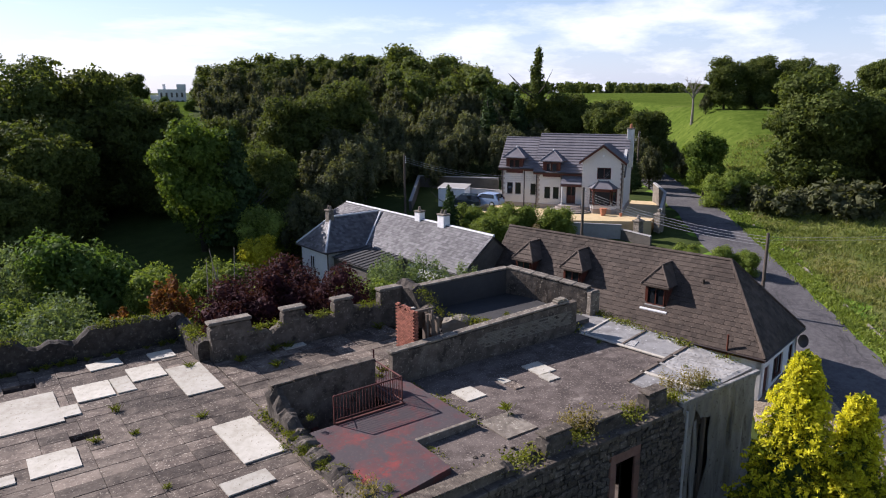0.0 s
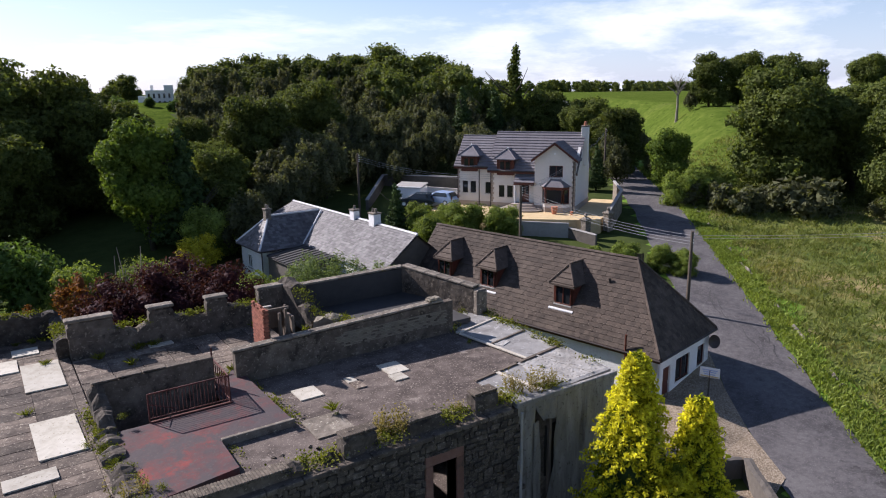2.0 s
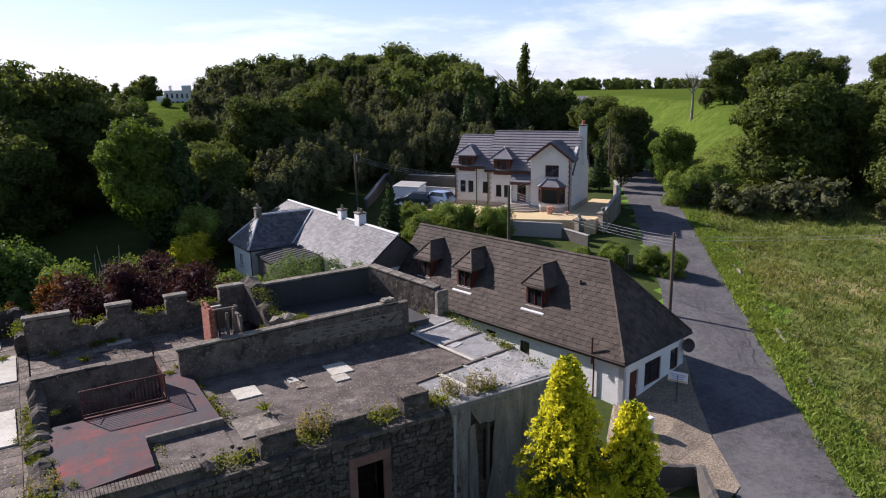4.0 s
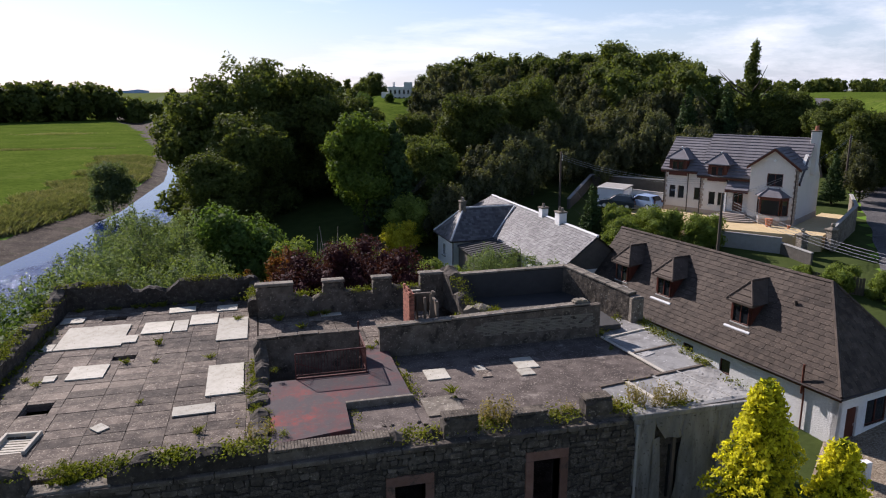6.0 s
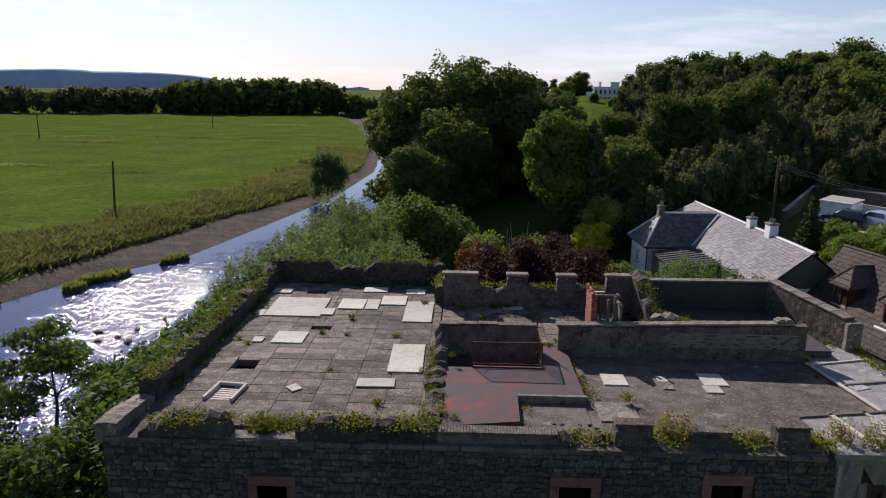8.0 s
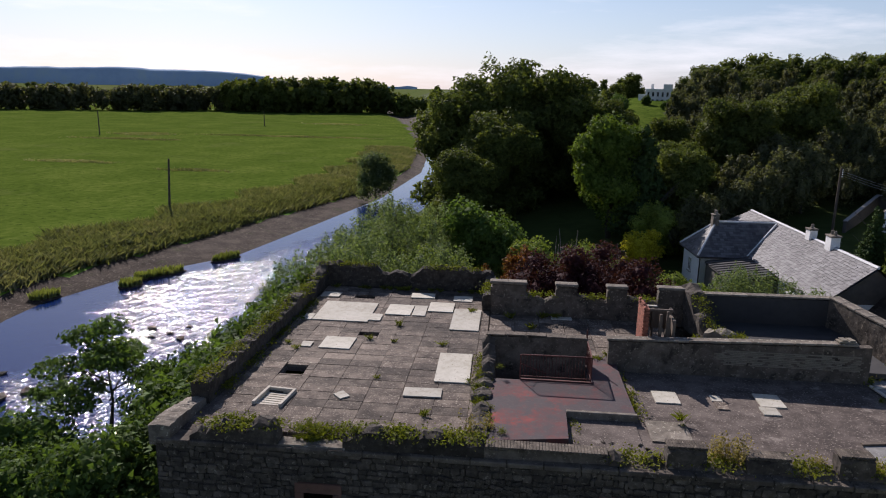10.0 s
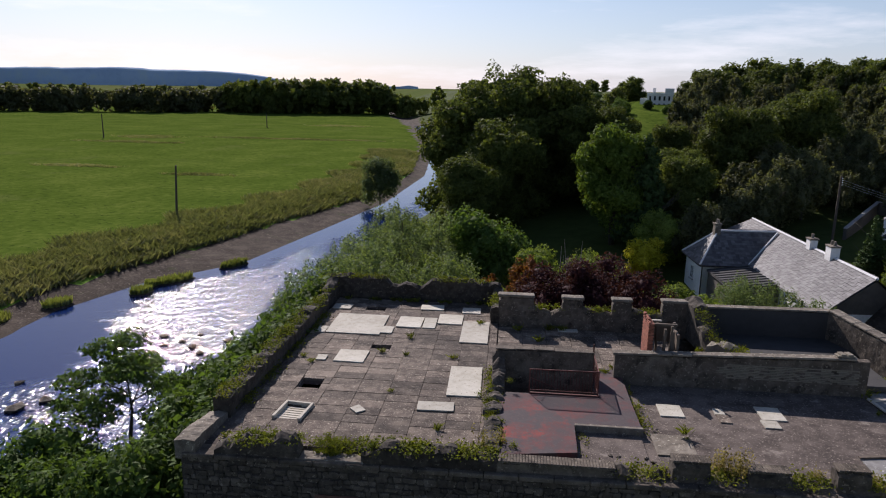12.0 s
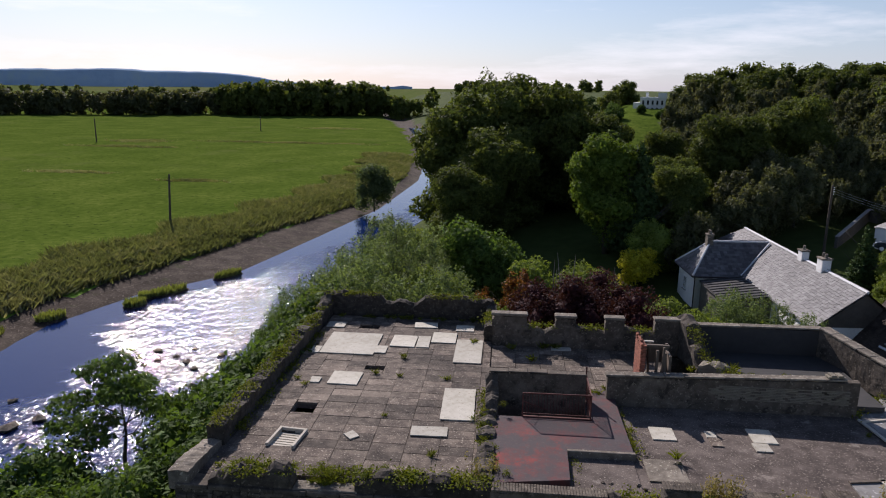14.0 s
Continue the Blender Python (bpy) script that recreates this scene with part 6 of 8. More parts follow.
def gate_pier(m):
    p = thing("gate_pier", "square sandstone gate pier with a capped top", "gate pier", m, "gate piers")
    for k in range(5):
        part("block", Build().box(-0.35, 0.35, -0.35, 0.35, k * 0.34, k * 0.34 + 0.33, 0.025), "coping", p)
    part("cap", Build().box(-0.45, 0.45, -0.45, 0.45, 1.7, 1.84, 0.03).loft([[(sx * s, sy * s, z) for sx, sy in ((-1, -1), (1, -1), (1, 1), (-1, 1))] for s, z in ((0.36, 1.84), (0.12, 2.02))]), "coping", p)
    part("finial", Build().loft([[(r * math.cos(a), r * math.sin(a), z) for a in (2 * math.pi * k / 10 for k in range(10))] for r, z in ((0.08, 2.0), (0.17, 2.1), (0.2, 2.2), (0.15, 2.32), (0.03, 2.38))]), "coping", p)
    return p


pier = gate_pier(Matrix.Translation(on(HM, 2.2, -5.7, -1.6)))
copy_thing(pier, Matrix.Translation(on(HM, 4.0, -3.6, -1.2)))


def car(m, paint, label):
    c = thing("car", label, "car", m)
    prof = [(-2.0, 0.35), (-2.02, 0.75), (-1.9, 0.95), (-1.55, 1.42), (0.1, 1.48), (0.85, 0.98), (1.75, 0.82), (1.98, 0.6), (1.98, 0.35)]
    rings = []
    for y, k, up in ((-0.84, 0.97, -0.03), (-0.8, 1.0, 0), (0.8, 1.0, 0), (0.84, 0.97, -0.03)):
        rings.append([(x * k, y * (0.86 if z > 1.2 else 1), z + (up if z < 1.2 else up)) for x, z in prof])
    part("body", Build().loft(rings), paint, c, smooth=False)
    for s in (-1, 1):
        part("side_window", Build().add([(-1.5, s * 0.83, 0.98), (0.6, s * 0.83, 0.98), (0.05, s * 0.74, 1.4), (-1.35, s * 0.74, 1.4)], [(0, 1, 2, 3)]), "glass", c)
    part("windscreen", Build().add([(0.9, -0.7, 1.0), (0.9, 0.7, 1.0), (0.18, 0.6, 1.47), (0.18, -0.6, 1.47)], [(0, 1, 2, 3)]), "glass", c)
    part("rear_window", Build().add([(-1.93, -0.68, 1.0), (-1.93, 0.68, 1.0), (-1.6, 0.58, 1.42), (-1.6, -0.58, 1.42)], [(3, 2, 1, 0)]), "glass", c)
    for x in (-1.25, 1.25):
        for s in (-1, 1):
            wh = part("wheel", Build().tube([(x, s * 0.68, 0.31), (x, s * 0.86, 0.31)], 0.31, 14), "rubber", c)
            part("rim", Build().tube([(x, s * 0.85, 0.31), (x, s * 0.875, 0.31)], 0.2, 12), "plastic", wh)
    for s in (-1, 1):
        part("headlight", Build().box(1.84, 1.99, s * 0.55 - 0.15, s * 0.55 + 0.15, 0.6, 0.74), "plastic", c)
        part("tail_light", Build().box(-2.03, -1.94, s * 0.65 - 0.1, s * 0.65 + 0.1, 0.75, 1.0), "redmetal", c)
        part("mirror", Build().box(0.55, 0.7, s * 0.9 - 0.08, s * 0.9 + 0.08, 0.98, 1.1, 0.02), paint, c)


car(HM @ pose(-14.7, -2.2, 0.25, 0, 0, 170), "carpaint", "pale blue hatchback car parked on the drive")
car(HM @ pose(-17.0, -3.2, 0.1, 0, 0, 190), "darkcar", "dark car parked behind the hedge")


def shed():
    s = thing("garden_shed", "small pale shed in the yard beside the house", "shed", HM @ pose(-19.0, -0.4, 0.2))
    part("wall", Build().box(-1.6, 1.6, -1.0, 1.0, -0.5, 1.7), "plastic", s)
    part("roof", hip_roof_mesh([(-1.7, -1.1, 1.65), (1.7, -1.1, 1.65), (1.7, 1.1, 2.0), (-1.7, 1.1, 2.0)], [(0, 1, 2, 3)], 0.1), "concrete", s)
    solid("water_butt", Build().tube([(0, 0, 0), (0, 0, 0.9)], 0.3, 12), "bluebin", "blue plastic barrel in the yard", "barrel", at=HM @ pose(-16.9, 0.2, 0.2))


shed()


VILLA = (31.5, 117.0)


def villa():
    x, y = VILLA
    z = lz(x, y) - 0.9
    v = thing("villa", "white country villa on the wooded hill", "house", pose(x, y, z, 0, 0, -15) @ Matrix.Diagonal((0.37, 0.37, 0.47, 1)))
    part("wall", Build().box(-7, 7, -5, 5, -3, 6.5).box(-11, -7, -4, 4, -3, 4.5), "white", v)
    part("tower", Build().box(2.5, 7.2, -5.2, 0, 6.5, 9.0, 0.1), "white", v)
    part("parapet", Build().box(-7.3, 7.3, -5.3, 5.3, 6.5, 6.9), "plastic", v)
    for k in range(5):
        sash(v, 1.2, 2.0, Matrix.Translation((-6.0 + k * 2.6, -5.06, 3.6)), "plastic", 0)
        sash(v, 1.2, 2.0, Matrix.Translation((-6.0 + k * 2.6, -5.06, 0.4)), "plastic", 0)
    part("chimney", Build().box(-4.5, -3, -1, 0.6, 6.5, 9.0, 0.05), "white", v)


villa()


def utility_pole(x, y, top, base, r=0.13, arms=True, lean=0.0, label="tall wooden utility pole carrying wires"):
    p = thing("utility_pole", label, "pole", pose(x, y, base, 0, lean, 0), "utility poles")
    h = top - base
    part("mast", Build().tube([(0, 0, -0.5), (0, 0, h)], [r * 1.15, r * 0.8], 9), "pole", p)
    if arms:
        for k in range(4):
            part("insulator", Build().tube([(0.12, 0, h - 0.25 - 0.22 * k), (0.2, 0, h - 0.2 - 0.22 * k)], 0.04, 6), "plastic", p)


utility_pole(40.0, -4.6, 6.5, lz(40, -4.6))
utility_pole(37.2, 11.0, 8.4, lz(37.2, 11))
utility_pole(33.0, 33.5, 9.9, lz(33, 33.5))
utility_pole(66.5, 28.5, 11.5, lz(66.5, 28.5))
utility_pole(-48.3, 58.3, 6.0, -1.5, 0.16, False, 3, "old leaning wooden pole standing in the pasture")
utility_pole(-141, 191.5, 6.7, -1.5, 0.2, False, 0, "wooden pole standing in the pasture")
utility_pole(-109, 265, 4.7, -1.5, 0.2, False, 0, "wooden pole standing in the pasture")


def wires():
    def run(p, q, sag, n=14, r=0.012):
        p, q = Vector(p), Vector(q)
        pts = [p + (q - p) * i / n - Vector((0, 0, sag * 4 * (i / n) * (1 - i / n))) for i in range(n + 1)]
        solid("wire", Build().tube(pts, r, 4), "wire", "thin overhead wire between poles", "wire", "overhead wires")
    A, B, C, E = (40.0, -4.6, 6.2), (37.2, 11.0, 8.1), (33.0, 33.5, 9.6), (66.5, 28.5, 11.2)
    for k in range(4):
        dz = -0.22 * k
        run((A[0], A[1], A[2] + dz), (B[0], B[1], B[2] + dz), 0.5)
        if k < 3:
            run((C[0], C[1], C[2] + dz), (47.0, 24.0, 7.6 + dz), 0.9)
        if k < 2:
            run((B[0], B[1], B[2] + dz), (E[0], E[1], E[2] + dz), 0.9)
            run((A[0], A[1], A[2] + dz), (78.0, -30.0, 9.0 + dz), 1.0)


wires()


def street_sign():
    s = thing("roadside_sign", "small blue and white board on a post by the gravel", "sign", pose(31.4, -12.6, lz(31.4, -12.6), 0, 0, -65))
    part("post", Build().tube([(0, 0, -0.2), (0, 0, 1.8)], 0.04, 7), "pole", s)
    bd = part("board", Build().box(-0.55, 0.55, -0.03, 0.03, 1.35, 1.95, 0.008), "plastic", s, "white board with faded blue writing")
    for k, (w, z) in enumerate(((0.42, 1.8), (0.36, 1.68), (0.3, 1.55))):
        part("line_bar", Build().box(-w, w, -0.036, -0.031, z - 0.03, z + 0.03), "signface", bd)
    part("panel", Build().box(-0.5, 0.5, -0.036, -0.031, 1.38, 1.46), "drive", bd)
    g = thing("white_gate_post", "short white rendered gate post with a rail", "gate post", pose(27.4, -14.2, lz(27.4, -14.2)))
    part("post", Build().box(-0.18, 0.18, -0.18, 0.18, -0.1, 1.35, 0.02), "white", g)
    part("panel", Build().box(-0.6, -0.18, -0.06, 0.06, 0.1, 1.25, 0.02), "plastic", g)


street_sign()


def low_wall_lane():
    w = thing("forecourt_wall", "low broken dark stone wall at the edge of the gravel", "wall", kind="structure")
    part("run", Build().loft(rough_wall((25.8, -18.3), (23.4, -17.1), -1.6, [(0, -0.35), (0.6, -0.25), (1, -0.2)], 0.35, 3, rough=0.05)), "stone_dark", w)
    part("run", Build().loft(rough_wall((23.4, -17.1), (20.6, -15.9), -1.6, [(0, -0.2), (1, -0.1)], 0.35, 7, rough=0.05)), "stone_dark", w)
    part("cope", Build().loft(rough_wall((26.0, -18.5), (22.6, -22.6), -1.6, [(0, -0.35), (1, -0.3)], 0.42, 9, rough=0.04)), "stone_dark", w)
    d = thing("lane_dyke", "low tumbled stone dyke along the lane verge", "wall", kind="structure")
    for a in np.arange(6, 60, 6.0):
        p, q = road_point(a, 1.5), road_point(a + 5.0 - 1.5 * math.sin(a), 1.6)
        part("dyke_run", Build().loft(rough_wall(p[:2], q[:2], min(p[2], q[2]) - 0.3, [(0, p[2] + 0.05), (0.3, p[2] + 0.3), (0.6, p[2] + 0.12), (1, q[2] + 0.05)], 0.35, a, 0.4, 0.13)), "coping", d)
    f = thing("timber_fence", "weathered close-boarded garden fence", "fence")
    for i in range(40):
        p = Vector((39.5, 9.5, 0)).lerp(Vector((44.6, 3.2, 0)), i / 40)
        z = lz(p.x, p.y)
        part("board", Build().box(-0.09, 0.09, -0.012, 0.012, -0.2, 1.35 + 0.02 * math.sin(i * 2.3)), "timber", f, at=pose(p.x, p.y, z, 0, 0, -51))


low_wall_lane()
# ---- trees, shrubs and grass ----
tree_kind("oak_a", 20, 15, "oak", 11, 24, 0.31, 0.05, 34, core=0.66)
tree_kind("oak_b", 17, 13.5, "oak", 12, 22, 0.32, 0.03, 30, core=0.66)
tree_kind("ash_a", 13, 8.5, "ash", 13, 34, 0.25, 0.08, 26, core=0.66)
tree_kind("scrub_a", 8, 5.5, "scrub", 14, 40, 0.18, trunk=0.015, core=0.66, lobes=plume_lobes(np.random.default_rng(14), 8, 5.5, 0.0, 18))
tree_kind("scrub_b", 6.5, 5.5, "scrub", 15, 40, 0.18, trunk=0.015, core=0.66, lobes=plume_lobes(np.random.default_rng(15), 6.5, 5.5, 0.0, 16))
tree_kind("shrub_a", 5, 6, "shrub", 16, 62, 0.13, 0.0, 22, trunk=0.015, core=0.68)
tree_kind("bush_a", 5, 6, "youngleaf", 26, 50, 0.15, 0.0, 22, trunk=0.015, core=0.66)
tree_kind("purple_a", 7.5, 5.5, "purple", 17, 80, 0.11, 0.02, 26, trunk=0.015, core=0.7)
tree_kind("rust_a", 6, 3.0, "rust", 18, 70, 0.11, trunk=0.015, core=0.5, lobes=plume_lobes(np.random.default_rng(18), 6, 3.0, 0.0, 14))
tree_kind("yellow_a", 4.2, 4.2, "yellowleaf", 19, 60, 0.13, 0.0, 14, trunk=0.015, core=0.7)
def feathery(n, h, w, seed):
    """Many slim upright sprays fanning out from the foot."""
    rng = random.Random(seed)
    out = []
    for i in range(n):
        a, u = i * 2.4, rng.uniform(0.3, 1.0)
        r = w / 2 * math.sqrt((i + 0.5) / n) * (0.55 + 0.45 * u)
        out.append(((r * math.cos(a), r * math.sin(a), h * (0.25 + 0.62 * u * (1 - 0.35 * (2 * r / w) ** 2))), (0.42, 0.42, rng.uniform(0.6, 1.1))))
    return out


tree_kind("willow_a", 7, 5.5, "willow", 20, 34, 0.125, core=0.0, gap=0.15, fill=0.55, trunk=0.013, lobes=feathery(44, 7, 5.6, 20))
tree_kind("birch_a", 7, 6.2, "youngleaf", 24, 90, 0.15, core=0.0, gap=0.15, fill=0.35, trunk=0.014,
          lobes=[((r * math.cos(i * 2.4), r * math.sin(i * 2.4), z), (w, w * 0.85, 0.42)) for i, (r, z, w) in enumerate((
              (0.3, 6.6, 0.9), (1.2, 6.0, 1.0), (1.4, 5.6, 1.1), (0.5, 5.3, 1.3), (2.1, 5.0, 1.0), (2.4, 4.5, 1.1), (1.7, 4.3, 1.2), (2.7, 3.9, 0.9), (2.2, 3.6, 1.2), (2.8, 3.3, 1.0), (1.9, 5.4, 0.8), (2.6, 4.2, 0.9), (1.2, 3.9, 1.0)))])
tree_kind("poplar_a", 18, 4, "oak", 21, 26, 0.3, lobes=[((0.3 * math.sin(i * 2), 0.3 * math.cos(i * 2), 2.5 + i * 1.35), (1.5 - abs(i - 4) * 0.13, 1.5 - abs(i - 4) * 0.13, 1.6)) for i in range(12)])
tree_kind("fir_a", 12, 5, "firs", 22, 26, 0.28, lobes=[((0.2 * math.sin(i * 2), 0.2 * math.cos(i * 2), 1.5 + i * 1.05), (2.6 - i * 0.24, 2.6 - i * 0.24, 0.75)) for i in range(10)])
tree_kind("airy_a", 16, 12, "oak", 23, 24, 0.30, 0.05, 34, core=0.62, gap=0.3)

OAK = "tall dark green broadleaved tree in full leaf"
for k, x, y, s, t in (("oak_a", -1.2, 61, 0.99, 0), ("oak_b", 6.0, 60, 0.98, 80), ("oak_b", -5.2, 58, 0.98, 40), ("oak_b", 11.5, 54, 0.74, 10), ("oak_b", -0.5, 50, 0.78, 200), ("oak_a", 10, 71, 0.74, 120),
                      ("oak_b", 20, 47, 0.46, 150), ("oak_b", 22, 60, 0.46, 20), ("oak_b", -5, 76, 1.0, 300), ("oak_b", 6, 77, 0.95, 60), ("oak_b", 15, 66, 0.55, 250)):
    plant(k, x, y, lz(x, y), OAK, s, t, group="riverside trees")
plant("ash_a", 12.0, 38.0, lz(12, 38), "bright green broadleaved tree in full leaf", 1.0, 30)
plant("fir_a", 15.0, 36, lz(15, 36), "dense dark evergreen behind the garden", 1.05, 30)
plant("oak_b", 19.5, 40, lz(19.5, 40), OAK, 0.52, 30)
plant("oak_b", -4.0, 43, lz(-4, 43), OAK, 0.6, 250)
plant("bush_a", -0.9, 26.0, lz(-0.9, 26), "large rounded dark green shrub", 1.42, 10, "shrub", "shrub")
plant("yellow_a", 13.8, 28.2, lz(13.8, 28.2), "golden-leaved rounded shrub in the garden", 0.92, 10, "shrub", "shrub")
for x, y, s, t in ((3.2, 3.6, 1.0, 0), (6.4, 3.9, 1.05, 70), (9.6, 4.2, 1.0, 140), (5.0, 6.5, 1.0, 200), (8.2, 7.0, 1.0, 30)):
    plant("purple_a", x, y, -0.6, "dense purple-leaved tree behind the parapet", s, t, group="purple trees")
plant("rust_a", 2.2, 13.6, lz(2.2, 13.6), "shrub with rust-brown leaves", 1.3, 0, "shrub", "shrub")
plant("rust_a", -0.4, 14.2, lz(-0.4, 14.2), "shrub with rust-brown leaves", 1.0, 90, "shrub", "shrub")
for k, x, y, s, t in (("shrub_a", 0.5, 8.5, 1.1, 0), ("shrub_a", -2.5, 10, 1.1, 100), ("shrub_a", 5, 12, 0.95, 40), ("shrub_a", 11.5, 10, 0.95, 80), ("shrub_a", 9.5, 14, 0.9, 10), ("shrub_a", 8, 20, 1.0, 200),
                      ("shrub_a", 3, 22, 1.0, 160), ("shrub_a", 16, 32, 1.0, 20), ("scrub_a", 19, 29.5, 0.95, 0), ("shrub_a", -5, 20, 1.0, 60), ("scrub_b", 21, 33, 0.9, 0)):
    plant(k, x, y, lz(x, y) - 0.3, "leafy green garden shrub", s, t, "shrub", "shrub", "garden shrubs")
for k, x, y, s, t in (("willow_a", -14.6, 11.0, 0.95, 0), ("willow_a", -12.4, 13.5, 1.1, 70), ("willow_a", -10.2, 17.0, 1.15, 130), ("willow_a", -8.2, 12, 1.1, 220), ("willow_a", -5.4, 11.5, 1.1, 20),
                      ("willow_a", -9, 22, 1.1, 110), ("willow_a", -10, 30, 1.1, 10), ("willow_a", -6, 28, 1.1, 170), ("willow_a", -3.5, 16, 1.05, 100), ("willow_a", -11.5, 9.0, 0.95, 280), ("willow_a", -13.6, 21, 1.0, 310), ("willow_a", -12.6, 26, 1.05, 250), ("willow_a", -11.6, 35, 1.1, 40)):
    plant(k, x, y, lz(x, y), "airy grey-green willow on the river bank", s, t, group="willows")
tree_kind("sallow_a", 7, 6.5, "willow", 28, 40, 0.17, 0.03, 18, trunk=0.015, core=0.6)
plant("sallow_a", -22.0, 80, -2.3, "grey-green willow beside the river", 1.08, 40, group="willows")
plant("birch_a", -19.3, -5.2, -2.7, "young green tree with an airy crown on the river bank", 1.08, 30)
for x, y, s in ((-13.2, -2, 0.75), (-12.6, 4.5, 0.8), (-13.8, 1.5, 0.7), (-14.2, -7.5, 0.7), (-12.4, -11, 0.72), (-16.5, -10.5, 0.7), (-13.5, -15, 0.7), (-12.4, 0.5, 1.3), (-12.6, -4.3, 1.4), (-13.0, -9.0, 1.35), (-12.2, 6.5, 1.35), (-14.8, -13, 1.1), (-12.4, -13.6, 1.2), (-20.4, -11.4, 1.15), (-18.6, -9.6, 0.8), (-17.5, -12.5, 0.95), (-14.5, 4.0, 0.85), (-13.5, 9.5, 0.95), (-15.5, -18, 0.9), (-12.5, -19, 0.9)):
    plant("bush_a", x, y, lz(x, y) - 0.6, "leafy green shrub on the river bank", s, x * 40, "shrub", "shrub", "bank shrubs")
for x, y, s in ((-12.4, -6.2, 0.8), (-12.8, 8.5, 0.7)):
    plant("birch_a", x, y, lz(x, y), "young green tree with an airy crown on the river bank", s, x * 30)
for k, x, y, s, t in (("willow_a", 16.6, 10, 0.75, 0), ("willow_a", 18.0, 12.5, 0.75, 100), ("willow_a", 19.0, 9.5, 0.8, 50), ("willow_a", 21.0, 7.5, 0.72, 170), ("shrub_a", 13.0, 8.0, 0.9, 40), ("shrub_a", 18.2, 5.5, 0.75, 10), ("shrub_a", 15.5, 5.5, 0.8, 80)):
    plant(k, x, y, 0.0, "straggly green bush in front of the cottage", s, t, "shrub", "shrub", "cottage bushes")
for k, x, y, s, t in (("scrub_a", 27, 37, 1.0, 0), ("scrub_a", 30, 40, 1.1, 40), ("scrub_b", 26, 41, 1.2, 80), ("scrub_a", 34, 44, 1.1, 120), ("scrub_a", 31, 46, 1.2, 10), ("scrub_a", 38, 49, 1.1, 60), ("scrub_a", 43, 52, 1.1, 200), ("scrub_b", 24, 36, 1.0, 20), ("oak_b", 28, 50, 0.7, 0), ("oak_b", 38, 57, 0.7, 90), ("scrub_a", 48, 50, 1.1, 0), ("scrub_a", 53, 48, 1.0, 30), ("scrub_a", 57, 42, 0.9, 60)):
    plant(k, x, y, lz(x, y), "bushy olive green tree at the wood's edge", s, t, group="wood edge trees")
# garden in front of the house
for k, x, y, s, t in (("shrub_a", 34.5, 22.5, 0.62, 0), ("shrub_a", 37.5, 20, 0.72, 50), ("shrub_a", 40.0, 17, 0.66, 90), ("shrub_a", 36, 26, 0.55, 20), ("fir_a", 32.5, 24.5, 0.5, 0), ("shrub_a", 33, 19, 0.7, 140), ("shrub_a", 38.5, 24, 0.5, 80)):
    plant(k, x, y, lz(x, y) - 0.2, "dark green garden hedge shrub", s, t, "shrub", "shrub", "garden shrubs")
for x, y, s in ((41.5, 6.3, 0.35), (43.0, 4.4, 0.4), (45.4, 2.2, 0.42), (44.2, 5.0, 0.38), (46.2, 0.4, 0.4)):
    plant("shrub_a", x, y, lz(x, y), "low garden shrub beside the fence", s, x * 50, "shrub", "shrub", "garden shrubs")
plant("yellow_a", 39.2, 9.0, lz(39, 9), "small golden shrub beside the fence", 0.35, 0, "shrub", "shrub")
# towards the lane and the fields
tree_kind("pine_a", 10, 6, "firs", 27, 24, 0.26, core=0.6, trunk=0.018,
          lobes=[((r * math.cos(i * 2.1), r * math.sin(i * 2.1), z), (w, w, 0.7)) for i, (r, z, w) in enumerate(((0.2, 9.4, 1.1), (1.2, 8.8, 1.2), (1.5, 8.2, 1.1), (1.3, 7.6, 1.2), (1.7, 7.0, 0.9), (1.0, 6.4, 0.9)))])
plant("pine_a", 18.4, 119.5, lz(18.4, 119.5), "flat-topped dark pine on the skyline", 0.95, 0)
for x, y, q in ((27.0, 106, 0.34), (22.5, 110, 0.6), (29.5, 99, 0.36), (21.0, 101, 0.7)):
    plant("bush_a", x, y, lz(x, y), "dark shrub on the lawn below the villa", q, x * 30, "shrub", "shrub", "lawn shrubs")
plant("poplar_a", 74, 56, lz(74, 56), "tall narrow poplar behind the house", 1.0, 0)
plant("oak_b", 79, 54, lz(79, 54), OAK, 0.66, 0)
plant("fir_a", 70, 56, lz(70, 56), "dark green fir behind the house", 0.95, 0)
plant("fir_a", 62, 54, lz(62, 54), "dark green fir behind the house", 0.85, 90)
plant("ash_a", 67.5, 19.0, lz(67.5, 19), "young dark green tree beside the lane", 0.62, 0)
plant("shrub_a", 63.5, 14.5, lz(63.5, 14.5), "leafy green shrub beside the lane", 0.7, 0, "shrub", "shrub")
plant("shrub_a", 66.0, 14.0, lz(66, 14), "leafy green shrub beside the lane", 0.75, 90, "shrub", "shrub")
plant("shrub_a", 69.0, 13.0, lz(69, 13), "leafy green shrub beside the lane", 0.7, 200, "shrub", "shrub")
for k, x, y, s, t in (("airy_a", 75.5, 10.0, 0.9, 0), ("oak_b", 83, 5, 0.72, 60), ("airy_a", 86, -1, 0.74, 130), ("oak_b", 78, -3, 0.74, 200), ("oak_b", 94, 6, 0.64, 20), ("oak_b", 84, -10, 0.76, 80)):
    plant(k, x, y, lz(x, y), "large broadleaved tree at the edge of the meadow", s, t, group="meadow trees")
